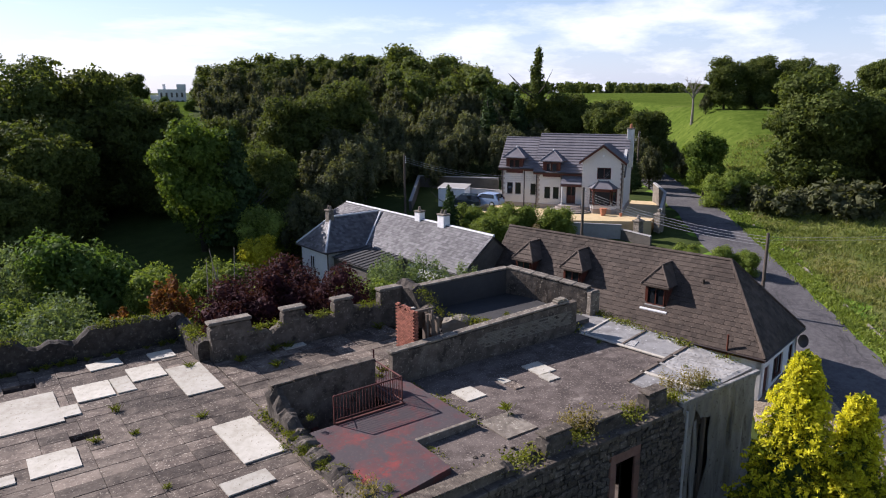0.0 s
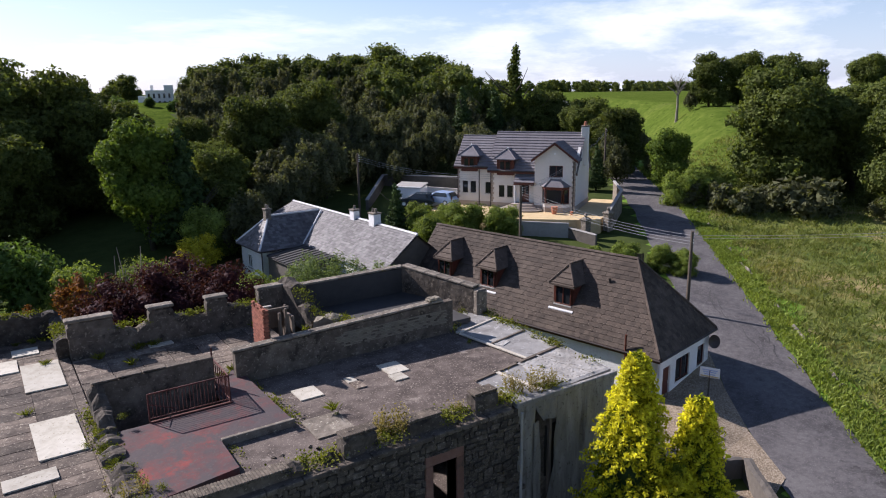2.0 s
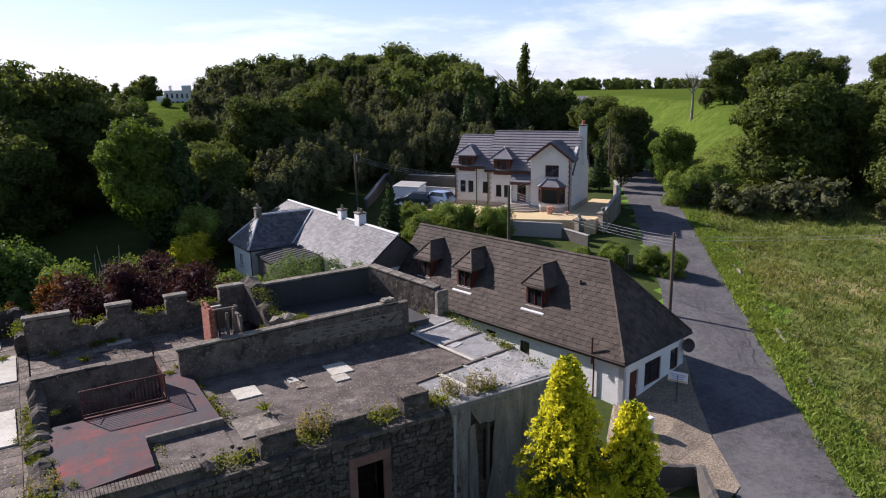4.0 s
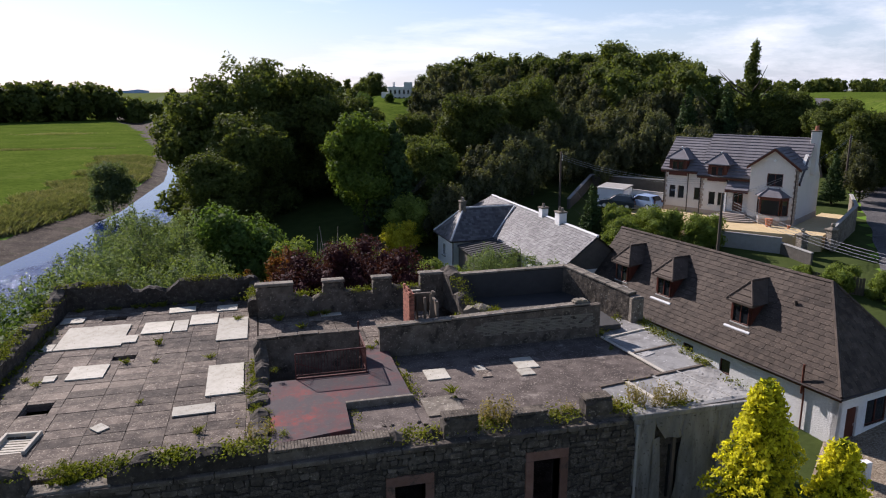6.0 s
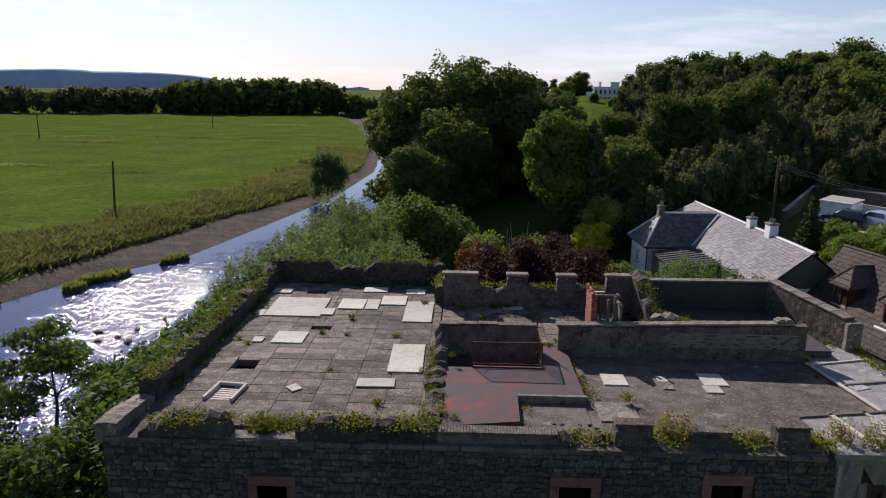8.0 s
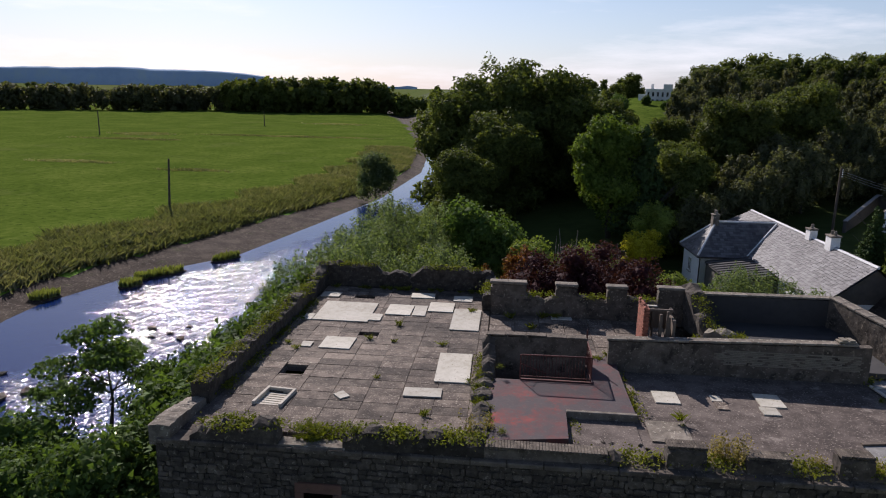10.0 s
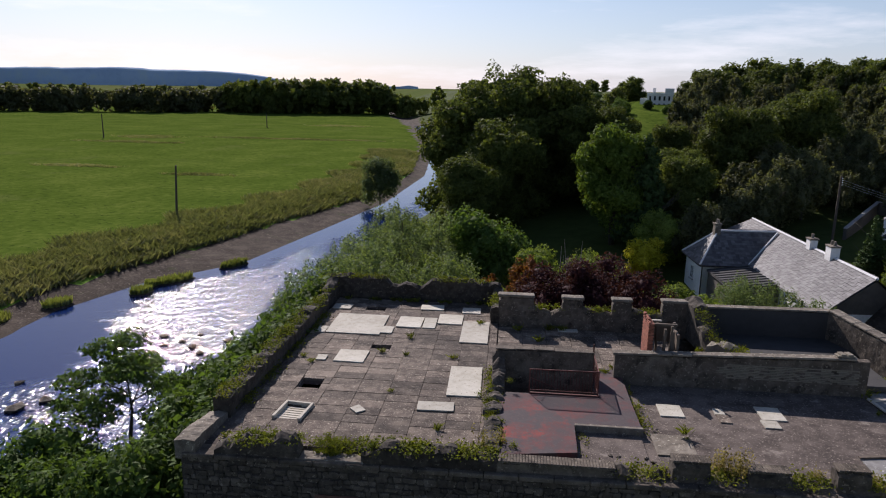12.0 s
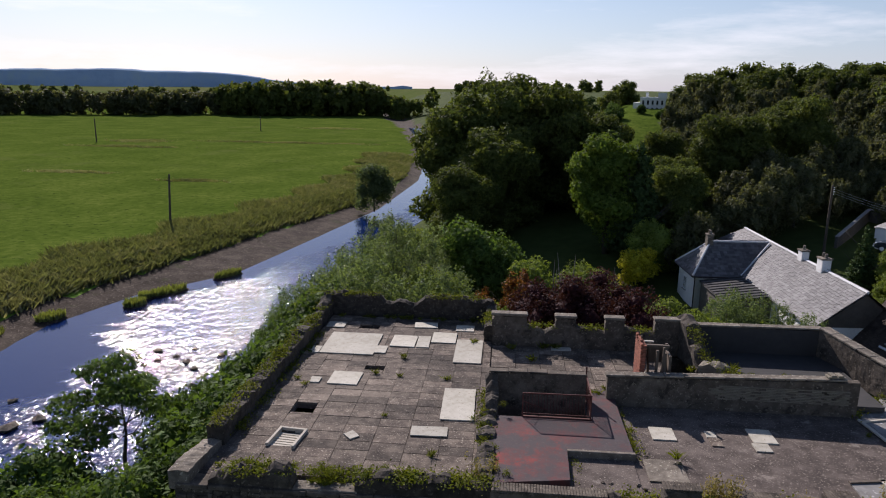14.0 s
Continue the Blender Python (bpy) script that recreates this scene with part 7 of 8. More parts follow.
for k, x, y, s, t in (("airy_a", 109, 43.5, 0.56, 0), ("oak_b", 114, 40, 0.54, 50), ("oak_b", 118, 36, 0.52, 90), ("oak_b", 124, 34, 0.46, 90), ("scrub_a", 106.5, 45.5, 0.5, 10), ("oak_b", 131, 27, 0.5, 30), ("oak_b", 138, 20, 0.5, 130)):
    plant(k, x, y, lz(x, y), "broadleaved field tree on the skyline", s, t, group="field trees")
for k, x, y, s, t in (("oak_b", 76, 35, 0.55, 0), ("scrub_a", 71, 32, 0.85, 0), ("scrub_a", 82, 42, 0.9, 40), ("oak_b", 80, 45, 0.6, 70), ("oak_b", 86, 51, 0.58, 170), ("scrub_a", 67.3, 27, 0.75, 10), ("fir_a", 63, 26.5, 0.5, 10), ("scrub_a", 84, 36, 0.6, 200), ("scrub_a", 92, 44, 0.6, 100), ("scrub_a", 76.5, 28.5, 0.55, 10)):
    plant(k, x, y, lz(x, y), "hedgerow tree beside the lane", s, t, group="hedgerow trees")


def dead_tree():
    b, rng = Build(), random.Random(4)
    b.tube([(0, 0, -0.3), (0.2, 0, 5), (0.1, 0.2, 9)], [0.5, 0.38, 0.25], 8)
    for i in range(9):
        a = i * 2.4
        p = Vector((0.1, 0.1, 7 + i * 0.35))
        q = p + Vector((math.cos(a) * 3.2, math.sin(a) * 3.2, 3.0 + rng.uniform(-0.5, 1.5)))
        b.tube([p, (p + q) / 2 + Vector((0, 0, 0.5)), q], [0.2, 0.13, 0.04], 5)
        for j in range(4):
            r = q + Vector((rng.uniform(-1.6, 1.6), rng.uniform(-1.6, 1.6), rng.uniform(0.0, 1.2)))
            b.tube([q * 0.6 + p * 0.4, r], [0.07, 0.025], 4)
    t = thing("tree", "bare half-dead tree standing in the hedge", "tree", pose(105.5, 47.6, lz(105.5, 47.6), 0, 0, 0) @ Matrix.Diagonal((0.55, 0.55, 0.62, 1)))
    part("trunk", b, "deadwood", t)


dead_tree()


def dead_branches(x, y, z, n, h):
    b, rng = Build(), random.Random(int(x * 10))
    for i in range(n):
        p = Vector((rng.uniform(-0.8, 0.8), rng.uniform(-0.8, 0.8), 0))
        q = p + Vector((rng.uniform(-1.4, 1.4), rng.uniform(-0.6, 0.6), h * rng.uniform(0.7, 1)))
        b.tube([p, (p + q) / 2 + Vector((rng.uniform(-0.4, 0.4), 0, 0)), q], [0.07, 0.05, 0.015], 5)
    solid("bare_branches", b, "deadwood", "bare dead branches rising from the shrubs", "branches", at=pose(x, y, z))


dead_branches(5.4, 13.0, 1.0, 6, 6.0)
dead_branches(8.5, 11.5, 1.0, 5, 5.5)


def golden_conifer(x, y, z, h, w, seed):
    """A conifer of many short upright sprays on drooping boughs."""
    rng = np.random.default_rng(seed)
    pos, nrm, core = [], [], []
    n = int(105 * h)
    for i in range(n):
        u = rng.random() ** 0.75
        zc = h * (0.02 + 0.97 * u)
        rad = w / 2 * (1 - u) ** 0.85 * (0.72 + 0.3 * math.sin(i * 2.4 + u * 20)) + 0.1
        a = rng.uniform(0, 2 * math.pi)
        lump = 1 + 0.18 * math.sin(3 * a + u * 13) + 0.12 * math.sin(7 * a - u * 21)
        c = np.array([rad * lump * math.cos(a), rad * lump * math.sin(a), zc])
        out = np.array([math.cos(a), math.sin(a), 0.55])
        for j in range(30):
            k = j / 30
            pos.append(c + out * (k * 0.62 - 0.3) + rng.normal(size=3) * (0.11 - 0.07 * k) + np.array([0, 0, -0.34 * k * k]))
            nrm.append(out * 0.4 + rng.normal(size=3) * 0.6)
    pos, nrm = np.array(pos), np.array(nrm)
    tip = np.arange(len(pos)) % 30 > 13
    meshes = []
    for sel, mat in ((tip, "gold"), (~tip, "limespray")):
        v, f = leaf_quads(rng, pos[sel], nrm[sel], 0.085, -0.4, 2.2)
        meshes.append((v, np.concatenate([f[:, [0, 1, 2]], f[:, [0, 2, 3]]]), mat))
    # the dark green core darkens the gaps between sprays by its colour
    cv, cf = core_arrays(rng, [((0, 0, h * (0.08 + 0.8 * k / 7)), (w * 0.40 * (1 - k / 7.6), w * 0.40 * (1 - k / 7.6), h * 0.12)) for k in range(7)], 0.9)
    t = thing("golden_conifer", "bushy golden yellow conifer beside the ruin", "conifer", pose(x, y, z), "golden conifers")
    part("trunk", Build().tube([(0, 0, -0.3), (0, 0, h * 0.9)], [0.16, 0.03], 8), "bark", t)
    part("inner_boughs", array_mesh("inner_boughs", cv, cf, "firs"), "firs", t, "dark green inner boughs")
    for v, f, mat in meshes:
        part("sprays", array_mesh("sprays", v, f, mat), mat, t)


golden_conifer(17.6, -18.7, -1.5, 8.4, 4.6, 31)
golden_conifer(19.8, -20.0, -1.5, 6.5, 3.6, 32)
golden_conifer(17.9, -20.6, -1.5, 4.4, 3.4, 33)


def wood(name, count, area, kinds, mat, seed, label, size, per, hs, lobes=9, plumes=False):
    """Far woodland as one mass of small crowns."""
    rng = np.random.default_rng(seed)
    V, Fc, off = [], [], 0
    protos = []
    for k in range(4):
        lob = (plume_lobes if plumes else broad_lobes)(np.random.default_rng(seed + k), 10, kinds, 0.0, lobes)
        v, f = leaf_arrays(np.random.default_rng(seed + k), lob, per, size, fill=0.3, gap=0.3)
        cv, cf = core_arrays(None, lob, 0.68)
        protos.append((np.concatenate([v, cv]), np.concatenate([f, cf + len(v)])))
    got = 0
    while got < count:
        x, y = area(rng)
        if x is None:
            continue
        v, f = protos[rng.integers(4)]
        a, s = rng.uniform(0, 6.28), rng.uniform(*hs) / 10
        wx = s * rng.uniform(0.85, 1.15)
        R = np.array([[math.cos(a) * wx, -math.sin(a) * wx, 0], [math.sin(a) * wx, math.cos(a) * wx, 0], [0, 0, s]])
        V.append(v @ R.T + np.array([x, y, lz(x, y) - 0.4]))
        Fc.append(f + off)
        off += len(v)
        got += 1
    ob = new(name, array_mesh(name, np.concatenate(V), np.concatenate(Fc), mat))
    return tagged(ob, label, "woodland", kind="stuff")


def polar(a0, a1, d0, d1, avoid=None):
    def pick(rng):
        a, d = radians(rng.uniform(a0, a1)), math.sqrt(rng.uniform(d0 * d0, d1 * d1))
        x, y = d * math.sin(a), d * math.cos(a) - 36
        s, r = road_sr(x, y)
        if -16 < r < 40 and x > 20:
            return None, None
        if math.hypot(x - VILLA[0], y - VILLA[1]) < 9 or (10.0 < math.degrees(a) < 12.8 and 112 < d < 151) or (math.degrees(a) < 10.0 and 138 < d < 163):
            return None, None
        if x < np.interp(y, RIVER_Y, RIVER_R) + 6:
            return None, None
        lx, ly, _ = HM.inverted() @ Vector((x, y, 0))
        if -24 < lx < 10 and -12 < ly < 14:
            return None, None
        return x, y
    return pick


wood("scrub_wood", 190, polar(13, 42, 84, 122), 5.6, "scrub", 41, "olive green scrub woodland", 0.24, 11, (4.5, 7.5), 16, True)
wood("mixed_wood", 120, polar(12.6, 41, 112, 146), 5.0, "scrub", 42, "dark green mixed woodland on the slope", 0.30, 8, (5.5, 8.5), 14, True)
wood("hill_wood", 110, polar(13.3, 34, 142, 175), 7.5, "oak", 43, "dark woodland along the hilltop", 0.36, 8, (5.2, 8.2), 14)
wood("hilltop_wood", 44, polar(17, 29, 146, 162), 7.5, "oak", 45, "tall dark trees on the hilltop", 0.36, 8, (7.2, 9.2), 14)
wood("shoulder_wood", 50, polar(28, 41, 118, 150), 7.0, "oak", 46, "dark woodland on the shoulder of the hill", 0.36, 7, (7, 11.5), 14)
wood("lawn_trees", 14, polar(6, 10.0, 165, 185), 8.0, "oak", 47, "low dark trees beyond the lawn", 0.42, 6, (4.5, 6.5), 12)


def hedge_line(p, q, n, spread, hs, mat, seed, label, size=1.0):
    p, q = np.array(p, float), np.array(q, float)

    def pick(rng):
        c = p + (q - p) * rng.random() + rng.normal(size=2) * spread
        return c[0], c[1]
    wood("far_hedge", n, pick, 9.0, mat, seed, label, size, 1.5, hs, 6)


# scrub leaf colour stands in for haze on two of these far lines
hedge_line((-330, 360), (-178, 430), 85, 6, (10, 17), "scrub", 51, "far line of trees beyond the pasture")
hedge_line((-180, 412), (-92, 440), 62, 8, (17, 24), "oak", 52, "far wood beyond the pasture")
hedge_line((-92, 442), (-58, 436), 12, 5, (12, 17), "oak", 53, "far trees beside the river bend")
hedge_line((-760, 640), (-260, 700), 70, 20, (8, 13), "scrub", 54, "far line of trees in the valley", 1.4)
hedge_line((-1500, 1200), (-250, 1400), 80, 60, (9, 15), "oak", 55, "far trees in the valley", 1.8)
hedge_line((-60, 600), (60, 620), 36, 14, (8, 13), "oak", 56, "far trees on the rise", 1.4)
hedge_line((420, 520), (900, 560), 170, 12, (9, 13), "oak", 58, "far woodland strip on the skyline")
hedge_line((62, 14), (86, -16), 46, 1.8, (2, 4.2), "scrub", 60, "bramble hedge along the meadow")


def tufts(name, pts, h, mat, label, seed, blades=9, width=0.05, spread=0.25, kind="stuff"):
    """Clumps of upright blades at the points (x, y, z)."""
    rng = np.random.default_rng(seed)
    pts = np.repeat(np.array(pts, float), blades, 0)
    n = len(pts)
    base = pts + np.c_[rng.normal(size=(n, 2)) * spread, np.zeros(n)]
    lean = rng.normal(size=(n, 3)) * 0.35
    lean[:, 2] = 1
    hh = h * rng.uniform(0.5, 1.2, n)[:, None]
    a = rng.uniform(0, 6.28, n)
    side = np.c_[np.cos(a), np.sin(a), np.zeros(n)] * width
    v = np.empty((n, 4, 3))
    v[:, 0], v[:, 1] = base - side, base + side
    v[:, 2], v[:, 3] = base + lean * hh * 0.6 + side * 0.8, base + lean * hh * np.array([1.5, 1.5, 1.0])
    ob = new(name, array_mesh(name, v.reshape(-1, 3), np.arange(4 * n).reshape(-1, 4), mat))
    return tagged(ob, label, "grass", kind=kind)


rg = np.random.default_rng(77)
pts = []
for _ in range(11000):
    y = rg.uniform(-5, 170)
    x = np.interp(y, RIVER_Y, SHINGLE) - 0.2 - rg.random() ** 1.4 * (11.5 + 2.5 * math.sin(y * 0.35))
    pts.append((x, y, lz(x, y)))
tufts("bank_weeds", pts, 0.95, "bankweed", "tall weeds along the river bank", 61, 8, 0.08, 0.45)
pts = []
for _ in range(2500):
    y = rg.uniform(-25, 60)
    x = np.interp(y, RIVER_Y, RIVER_R) + abs(rg.normal()) * 2.5 + 1.2
    pts.append((x, y, lz(x, y)))
tufts("bank_grass", pts, 0.7, "shrub", "rank green growth on the near bank", 62, 9, 0.1, 0.3)
pts = []
for _ in range(7000):
    s, r = rg.uniform(-25, 75), 2.2 + abs(rg.normal()) * 12
    p = road_point(s, r)
    pts.append(p)
tufts("meadow_grass", pts, 0.38, "meadowgrass", "long rough meadow grass", 63, 9, 0.035, 0.4)
pts = [road_point(rg.uniform(-25, 75), 0.25 + abs(rg.normal()) * 0.9) for _ in range(5000)]
tufts("verge_grass", pts, 0.28, "shrub", "green grass along the lane verge", 64, 7, 0.06, 0.25)
# ---- growth and rubble on the ruin ----
def scatter_moss(name, lines, per_m, size, mat, label, seed, spread=0.22):
    """Small leaf clumps along broken wall tops: lines of (x0, y0, z0, x1, y1, z1)."""
    rng = np.random.default_rng(seed)
    pos = []
    for x0, y0, z0, x1, y1, z1 in lines:
        l = math.hypot(x1 - x0, y1 - y0)
        patches = rng.random(int(l * 1.6) + 1)
        for k in range(int(l * per_m)):
            u = rng.choice(patches) + rng.normal() * 0.25 / l
            if 0 <= u <= 1:
                pos.append((x0 + (x1 - x0) * u + rng.normal() * spread, y0 + (y1 - y0) * u + rng.normal() * spread, z0 + (z1 - z0) * u + abs(rng.normal()) * 0.09))
    pos = np.array(pos)
    nrm = rng.normal(size=pos.shape) + np.array([0, 0, 0.8])
    v, f = leaf_quads(rng, pos, nrm, size)
    tagged(new(name, array_mesh(name, v, f, mat)), label, "moss", kind="stuff")


scatter_moss("moss", [(-10.3, 3.9, 5.95, -6.5, 3.9, 5.95), (-4.0, 3.9, 5.95, 0.4, 3.9, 5.9), (0.3, 3.6, 5.5, 0.3, 0.2, 5.4), (-10.15, 3.5, 5.5, -10.2, -1.5, 5.3), (-10.3, -1.5, 5.45, -10.45, -13, 5.4),
                      (2.5, -0.2, 5.75, 4.0, -0.2, 5.75), (5.2, -0.2, 5.75, 6.7, -0.2, 5.75), (7.9, -0.2, 5.75, 9.4, -0.2, 5.75), (11.3, -1.5, 6.5, 11.5, -3.2, 5.4), (11.4, -3.7, 5.6, 12.8, -5.8, 5.3)],
             260, 0.065, "moss", "yellow-green moss along the wall tops", 5)
scatter_moss("wall_growth", [(-9.6, -15.4, 4.95, -6.4, -15.4, 5.1), (-4.1, -15.4, 5.05, 0.8, -15.4, 5.05), (5.0, -15.2, 4.6, 7.0, -15.1, 4.6), (8.2, -15.2, 4.65, 9.5, -15.2, 4.65), (10.9, -15.2, 4.65, 12.4, -15.2, 4.7), (13.4, -15.2, 4.7, 14.6, -15.2, 4.7)],
             330, 0.07, "moss", "weeds rooted in the broken parapet", 6, 0.28)
scatter_moss("deck_growth", [(0.5, -15, 4.62, 0.55, -9.5, 4.62), (0.3, -9.5, 4.65, 0.4, -6.6, 4.65), (-10, -12, 4.65, -9.7, 0, 4.65), (3.9, -14.2, 4.4, 4.0, -12.5, 4.4), (6.55, -12.0, 4.5, 6.5, -7.6, 4.5), (19.9, -14.6, 4.55, 20.3, -5.0, 4.55),
                             (17.0, -7.4, 4.55, 20.0, -4.4, 4.6), (14.8, -14.9, 4.55, 17.0, -15.2, 4.55), (-9.0, -14.8, 4.65, 0.3, -14.9, 4.65)],
             120, 0.065, "moss", "weeds and moss in the edges of the roof", 7, 0.2)


def weed_mesh(kind, seed):
    rng = np.random.default_rng(seed)
    if kind == "grass":
        n, h, w = 46, 0.42, 0.013
        base = rng.normal(size=(n, 3)) * 0.09
        base[:, 2] = 0
        tip = base + np.c_[rng.normal(size=(n, 2)) * 0.2, rng.uniform(0.5, 1, n) * h]
        a = rng.uniform(0, 6.28, n)
        s = np.c_[np.cos(a), np.sin(a), np.zeros(n)] * w
        v = np.stack([base - s, base + s, (base + tip) / 2 + s + np.array([0, 0, 0.06]), tip], 1).reshape(-1, 3)
        return array_mesh("blades", v, np.arange(4 * n).reshape(-1, 4), "moss")
    if kind == "stalks":
        pos, nrm = [], []
        for i in range(15):
            p = np.r_[rng.normal(size=2) * 0.22, 0]
            d = np.r_[rng.normal(size=2) * 0.22, 1.0]
            hgt = rng.uniform(0.6, 1.3)
            for k in range(26):
                pos.append(p + d * hgt * k / 26 + rng.normal(size=3) * 0.035 * (1 + k / 26))
                nrm.append(rng.normal(size=3))
        v, f = leaf_quads(rng, np.array(pos), np.array(nrm), 0.055, -1.2, 2.4)
        return array_mesh("stalks", v, f, "drygrass")
    pos = rng.normal(size=(230, 3)) * np.array([0.26, 0.26, 0.2]) + np.array([0, 0, 0.3])
    v, f = leaf_quads(rng, pos, rng.normal(size=pos.shape) + np.array([0, 0, 0.6]), 0.09)
    return array_mesh("leaves", v, f, "moss")


WEEDS = {k: [weed_mesh(k, 90 + i) for i in range(3)] for k in ("grass", "stalks", "leafy")}
LABEL = {"grass": ("grass_tuft", "tuft of yellow-green grass growing on the roof", "grass"), "stalks": ("dry_weed", "tall dry brown weed growing on the roof", "weed"),
         "leafy": ("leafy_weed", "leafy green weed growing on the roof", "weed")}


def weed(kind, x, y, z, s=1.0, i=0):
    nm, lab, cat = LABEL[kind]
    ob = new(nm, WEEDS[kind][i % 3])
    s = s * {"grass": 0.9, "stalks": 0.62, "leafy": 0.32}[kind]
    ob.matrix_basis = pose(x, y, z, 0, 0, i * 67) @ Matrix.Diagonal((s, s, s, 1))
    tagged(ob, lab, cat, cat + " on the roof")


rw = random.Random(12)
for i in range(46):
    weed("grass", rw.uniform(-9.6, 0.4), rw.choice([rw.uniform(-14.6, 3.3), -14.7, 3.3]), DECK, rw.uniform(0.4, 0.9), i)
for i in range(26):
    weed("grass", 0.45 + rw.uniform(-0.2, 0.3), rw.uniform(-15.0, -6.5), 4.7, rw.uniform(0.35, 0.8), i)
for i in range(14):
    weed("leafy", 0.5 + rw.uniform(-0.3, 0.5), rw.uniform(-15.1, -9.6), 4.65, rw.uniform(0.6, 1.4), i)
for i in range(20):
    weed("leafy", rw.uniform(-9.4, 0.8), -15.3 + rw.uniform(-0.2, 0.4), 4.9, rw.uniform(0.6, 1.3), i)
for i in range(10):
    weed("grass", rw.uniform(-6.4, -4.0), -15.4 + rw.uniform(-0.1, 0.3), 4.56, rw.uniform(0.5, 0.9), i)
for x, y, s in ((9.0, -15.0, 1.5), (9.4, -14.9, 1.3), (8.7, -14.8, 1.2), (15.1, -14.9, 1.1), (15.7, -15.1, 1.0), (16.4, -15.0, 1.0), (16.9, -14.9, 0.9), (12.0, -14.9, 0.9), (0.4, -14.6, 1.4), (0.9, -13.9, 1.0), (8.9, -14.4, 0.9),
                (15.0, -14.5, 1.1), (16.0, -14.6, 1.1), (13.9, -15.0, 0.8)):
    weed("stalks", x, y, 4.48, s, int(x * 3))
for x, y, z, s in ((13.6, -4.2, 4.85, 1.5), (14.6, -4.6, 4.85, 1.3), (15.2, -4.0, 4.85, 1.2), (4.1, -12.6, 4.3, 1.2), (4.2, -13.3, 4.3, 1.0), (1.4, -14.3, 4.74, 1.0), (6.6, -8.3, 4.44, 0.8), (6.6, -10.6, 4.44, 0.8), (16.9, -9.0, 4.44, 0.9),
                   (8.2, -12.3, 4.45, 0.6), (-0.1, -9.8, 4.6, 1.0), (1.2, -9.2, 5.1, 0.9), (19.4, -5.0, 4.5, 1.2), (18.9, -5.4, 4.5, 1.0), (20.0, -7.6, 4.5, 0.8), (17.6, -13.5, 4.5, 0.7), (19.8, -10.4, 4.5, 0.7)):
    weed("leafy", x, y, z, s, int(x * 7))
for x, y in ((5.6, -6.6), (6.2, -6.0), (4.0, -0.7), (11.6, -2.2), (12.2, -4.8), (10.9, -3.0), (12.9, -3.2), (2.7, -2.6), (8.15, -12.1), (3.3, -0.7), (9.0, -1.0), (1.6, -1.0)):
    weed("grass", x, y, 4.62 if x < 11 else 4.9, 1.0, int(x * 5))


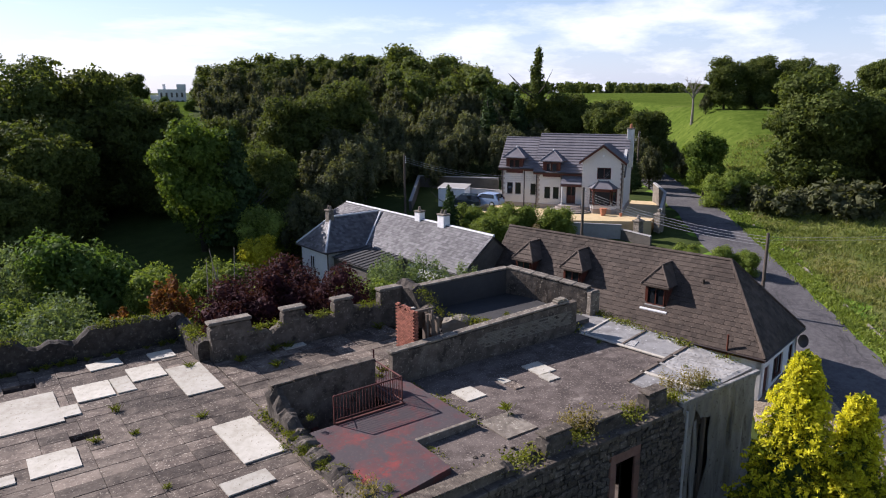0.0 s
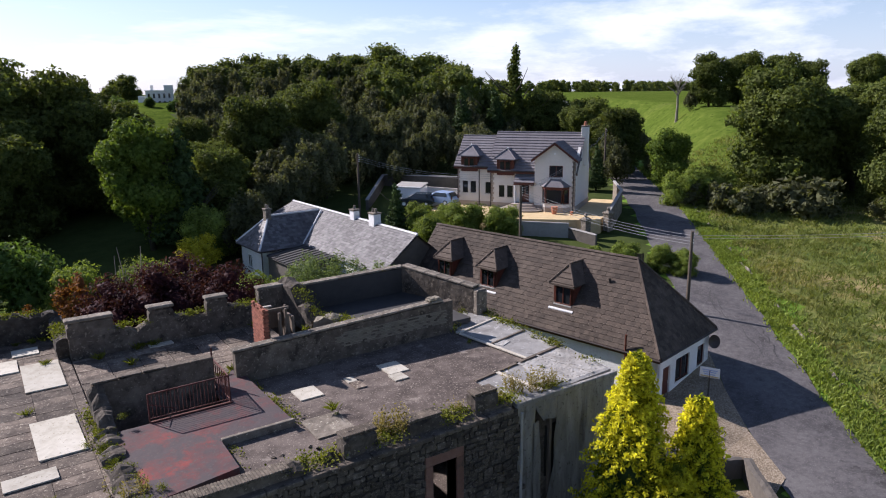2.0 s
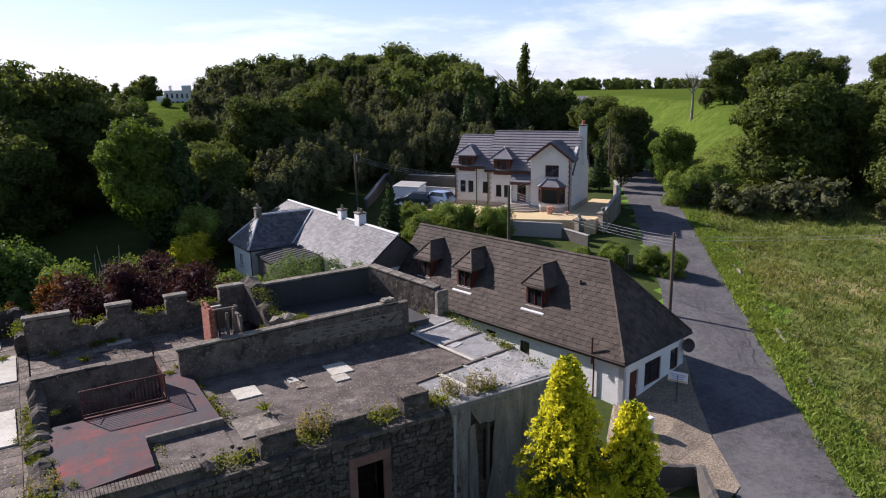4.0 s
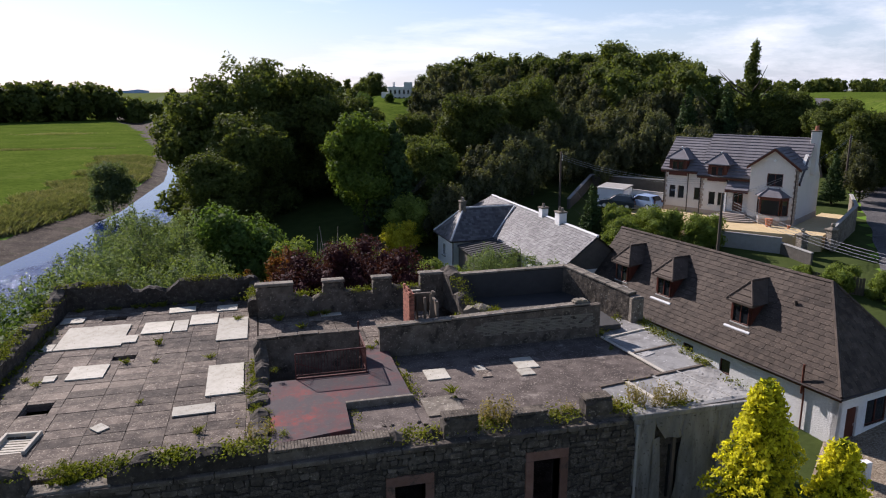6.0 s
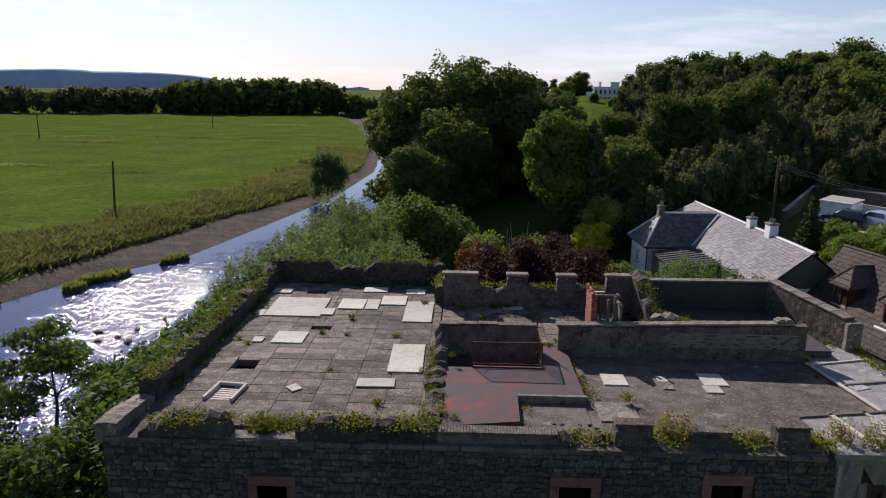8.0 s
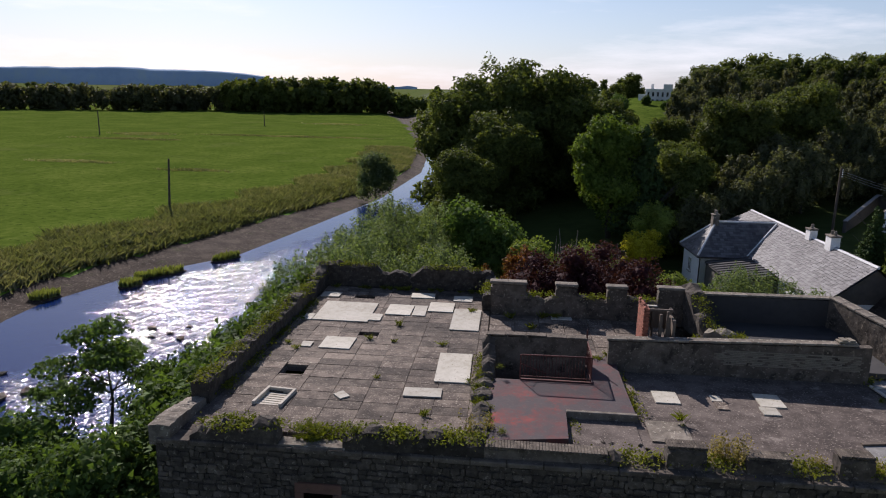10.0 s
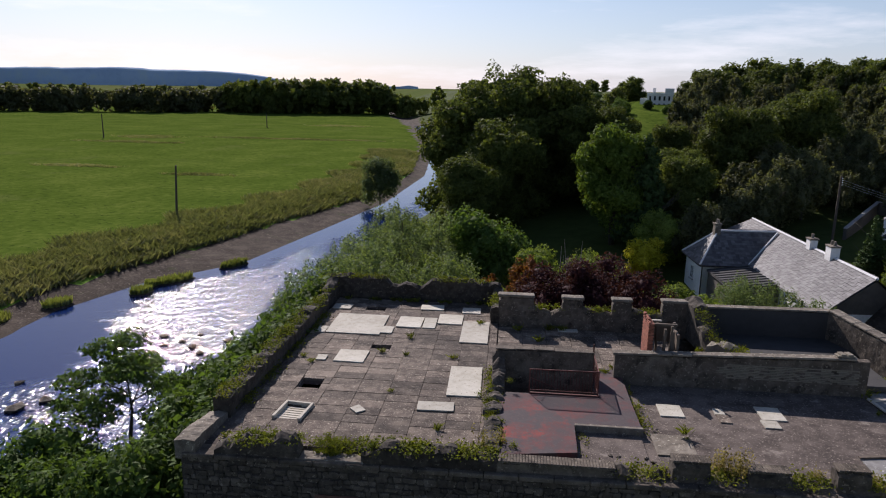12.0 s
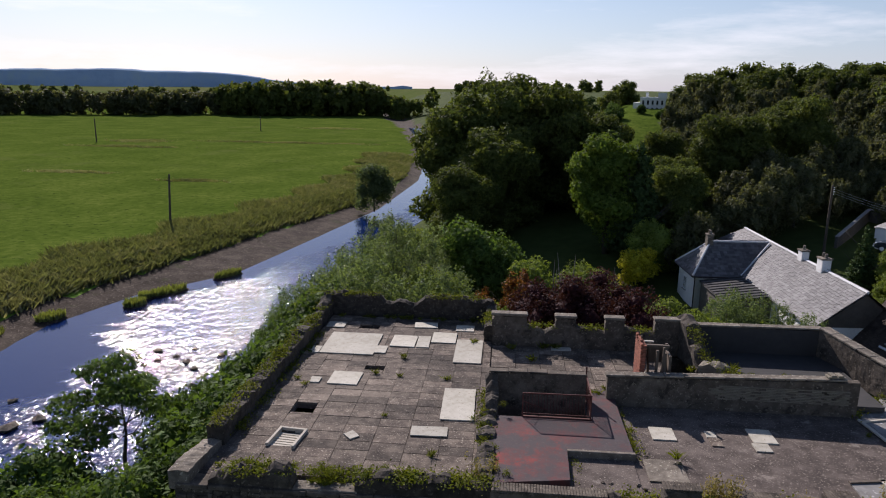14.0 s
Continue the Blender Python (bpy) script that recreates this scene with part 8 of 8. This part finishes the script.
def loose_stones():
    rng = random.Random(9)
    shapes = []
    for k in range(5):
        b = bmesh.new()
        bmesh.ops.create_icosphere(b, subdivisions=1, radius=0.5)
        for v in b.verts:
            v.co *= 1 + 0.35 * rng.uniform(-1, 1)
            v.co.z *= 0.65
        me = bpy.data.meshes.new("loose_stone")
        b.to_mesh(me)
        b.free()
        me.materials.append(M["rubble"])
        shapes.append(me)
    spots = [(rng.uniform(-3.8, 0.6), -14.9 + rng.uniform(-0.3, 0.4), DECK) for _ in range(22)] + [(rng.uniform(4.9, 7.2), rng.uniform(-15.1, -14.0), 4.44) for _ in range(26)]
    spots += [(rng.uniform(8, 14), rng.uniform(-15, -14.3), 4.44) for _ in range(18)] + [(rng.uniform(10.9, 13), rng.uniform(-6.4, -3), 4.85) for _ in range(16)]
    spots += [(rng.uniform(0.2, 1.0), rng.uniform(-14.8, -9.5), 4.65) for _ in range(14)]
    for x, y, z in spots:
        s = rng.uniform(0.07, 0.26)
        ob = new("loose_stone", rng.choice(shapes))
        ob.matrix_basis = pose(x, y, z + s * 0.22, rng.uniform(-20, 20), 0, rng.uniform(0, 360)) @ Matrix.Diagonal((s, s, s, 1))
        tagged(ob, "loose grey stone fallen from the parapet", "stone", "fallen stones")
    # boulders and weedy islets in the river
    for x, y, s in ((-24.2, 12.2, 0.9), (-25.5, 13.2, 0.7), (-23.0, 11.0, 0.8), (-27.6, 14.2, 0.9), (-26.6, 12.3, 0.6), (-22.0, 14.0, 1.0), (-29.4, 1.7, 1.3), (-30.5, 0.2, 1.5), (-31.5, -1.5, 1.4), (-28.5, 4.0, 0.9), (-24.8, 15.0, 0.6), (-21.8, 8.0, 0.8), (-33.0, 4.0, 0.9)):
        ob = new("river_boulder", rng.choice(shapes))
        ob.matrix_basis = pose(x, y, -2.95, 0, 0, rng.uniform(0, 360)) @ Matrix.Diagonal((s, s * 0.8, s * 0.6, 1))
        tagged(ob, "dark wet boulder in the shallow river", "boulder", "river boulders")


loose_stones()


def islet(x, y, l, w, turn):
    t = thing("river_islet", "small grassy shingle islet in the river", "islet", pose(x, y, -3.1, 0, 0, turn), "river islets")
    part("shingle", Build().loft([[(l * k * math.cos(a), w * k * math.sin(a), z) for a in (2 * math.pi * i / 12 for i in range(12))] for k, z in ((0.62, 0.0), (0.55, 0.22), (0.2, 0.35))]), "shingle", t)
    rng = np.random.default_rng(int(abs(x * 10)))
    n = 900
    r, a = np.sqrt(rng.random(n)), rng.uniform(0, 6.28, n)
    base = np.c_[r * l * 0.5 * np.cos(a), r * w * 0.5 * np.sin(a), np.full(n, 0.25)]
    tip = base + np.c_[rng.normal(size=(n, 2)) * 0.12, rng.uniform(0.3, 0.8, n)]
    s = np.c_[np.cos(a * 7), np.sin(a * 7), np.zeros(n)] * 0.06
    v = np.stack([base - s, base + s, (base + tip) / 2 + s, tip], 1).reshape(-1, 3)
    part("grass", array_mesh("grass", v, np.arange(4 * n).reshape(-1, 4), "weed"), "weed", t)


for x, y, l, w, turn in ((-41.3, 20.4, 2.6, 1.6, 60), (-35.8, 25.5, 2.2, 1.6, 60), (-34.6, 30.0, 4.2, 1.6, 55), (-31.0, 37.3, 3.6, 1.3, 60), (-44.0, 14.5, 4.5, 2.6, 70), (-36.0, 27.8, 1.2, 1.0, 0)):
    islet(x, y, l, w, turn)
# ---- rushes and puddled ground in the pasture ----
rp_ = np.random.default_rng(15)
for cx, cy, lx, ly, n in ((-130, 200, 9, 5, 900), (-83, 290, 12, 5, 700), (-122, 178, 16, 2.5, 500), (-78, 205, 30, 2.5, 700), (-99, 113, 9, 1.5, 260), (-66, 104, 6, 1.5, 200)):
    q = rp_.normal(size=(n, 2)) * np.array([lx, ly]) * 0.5 + np.array([cx, cy])
    tufts("rush_patch", [(x, y, lz(x, y)) for x, y in q], 0.45, "bankweed", "patch of rushes and rough grass in the pasture", int(n + cx + 900), 5, 0.09, 0.35)
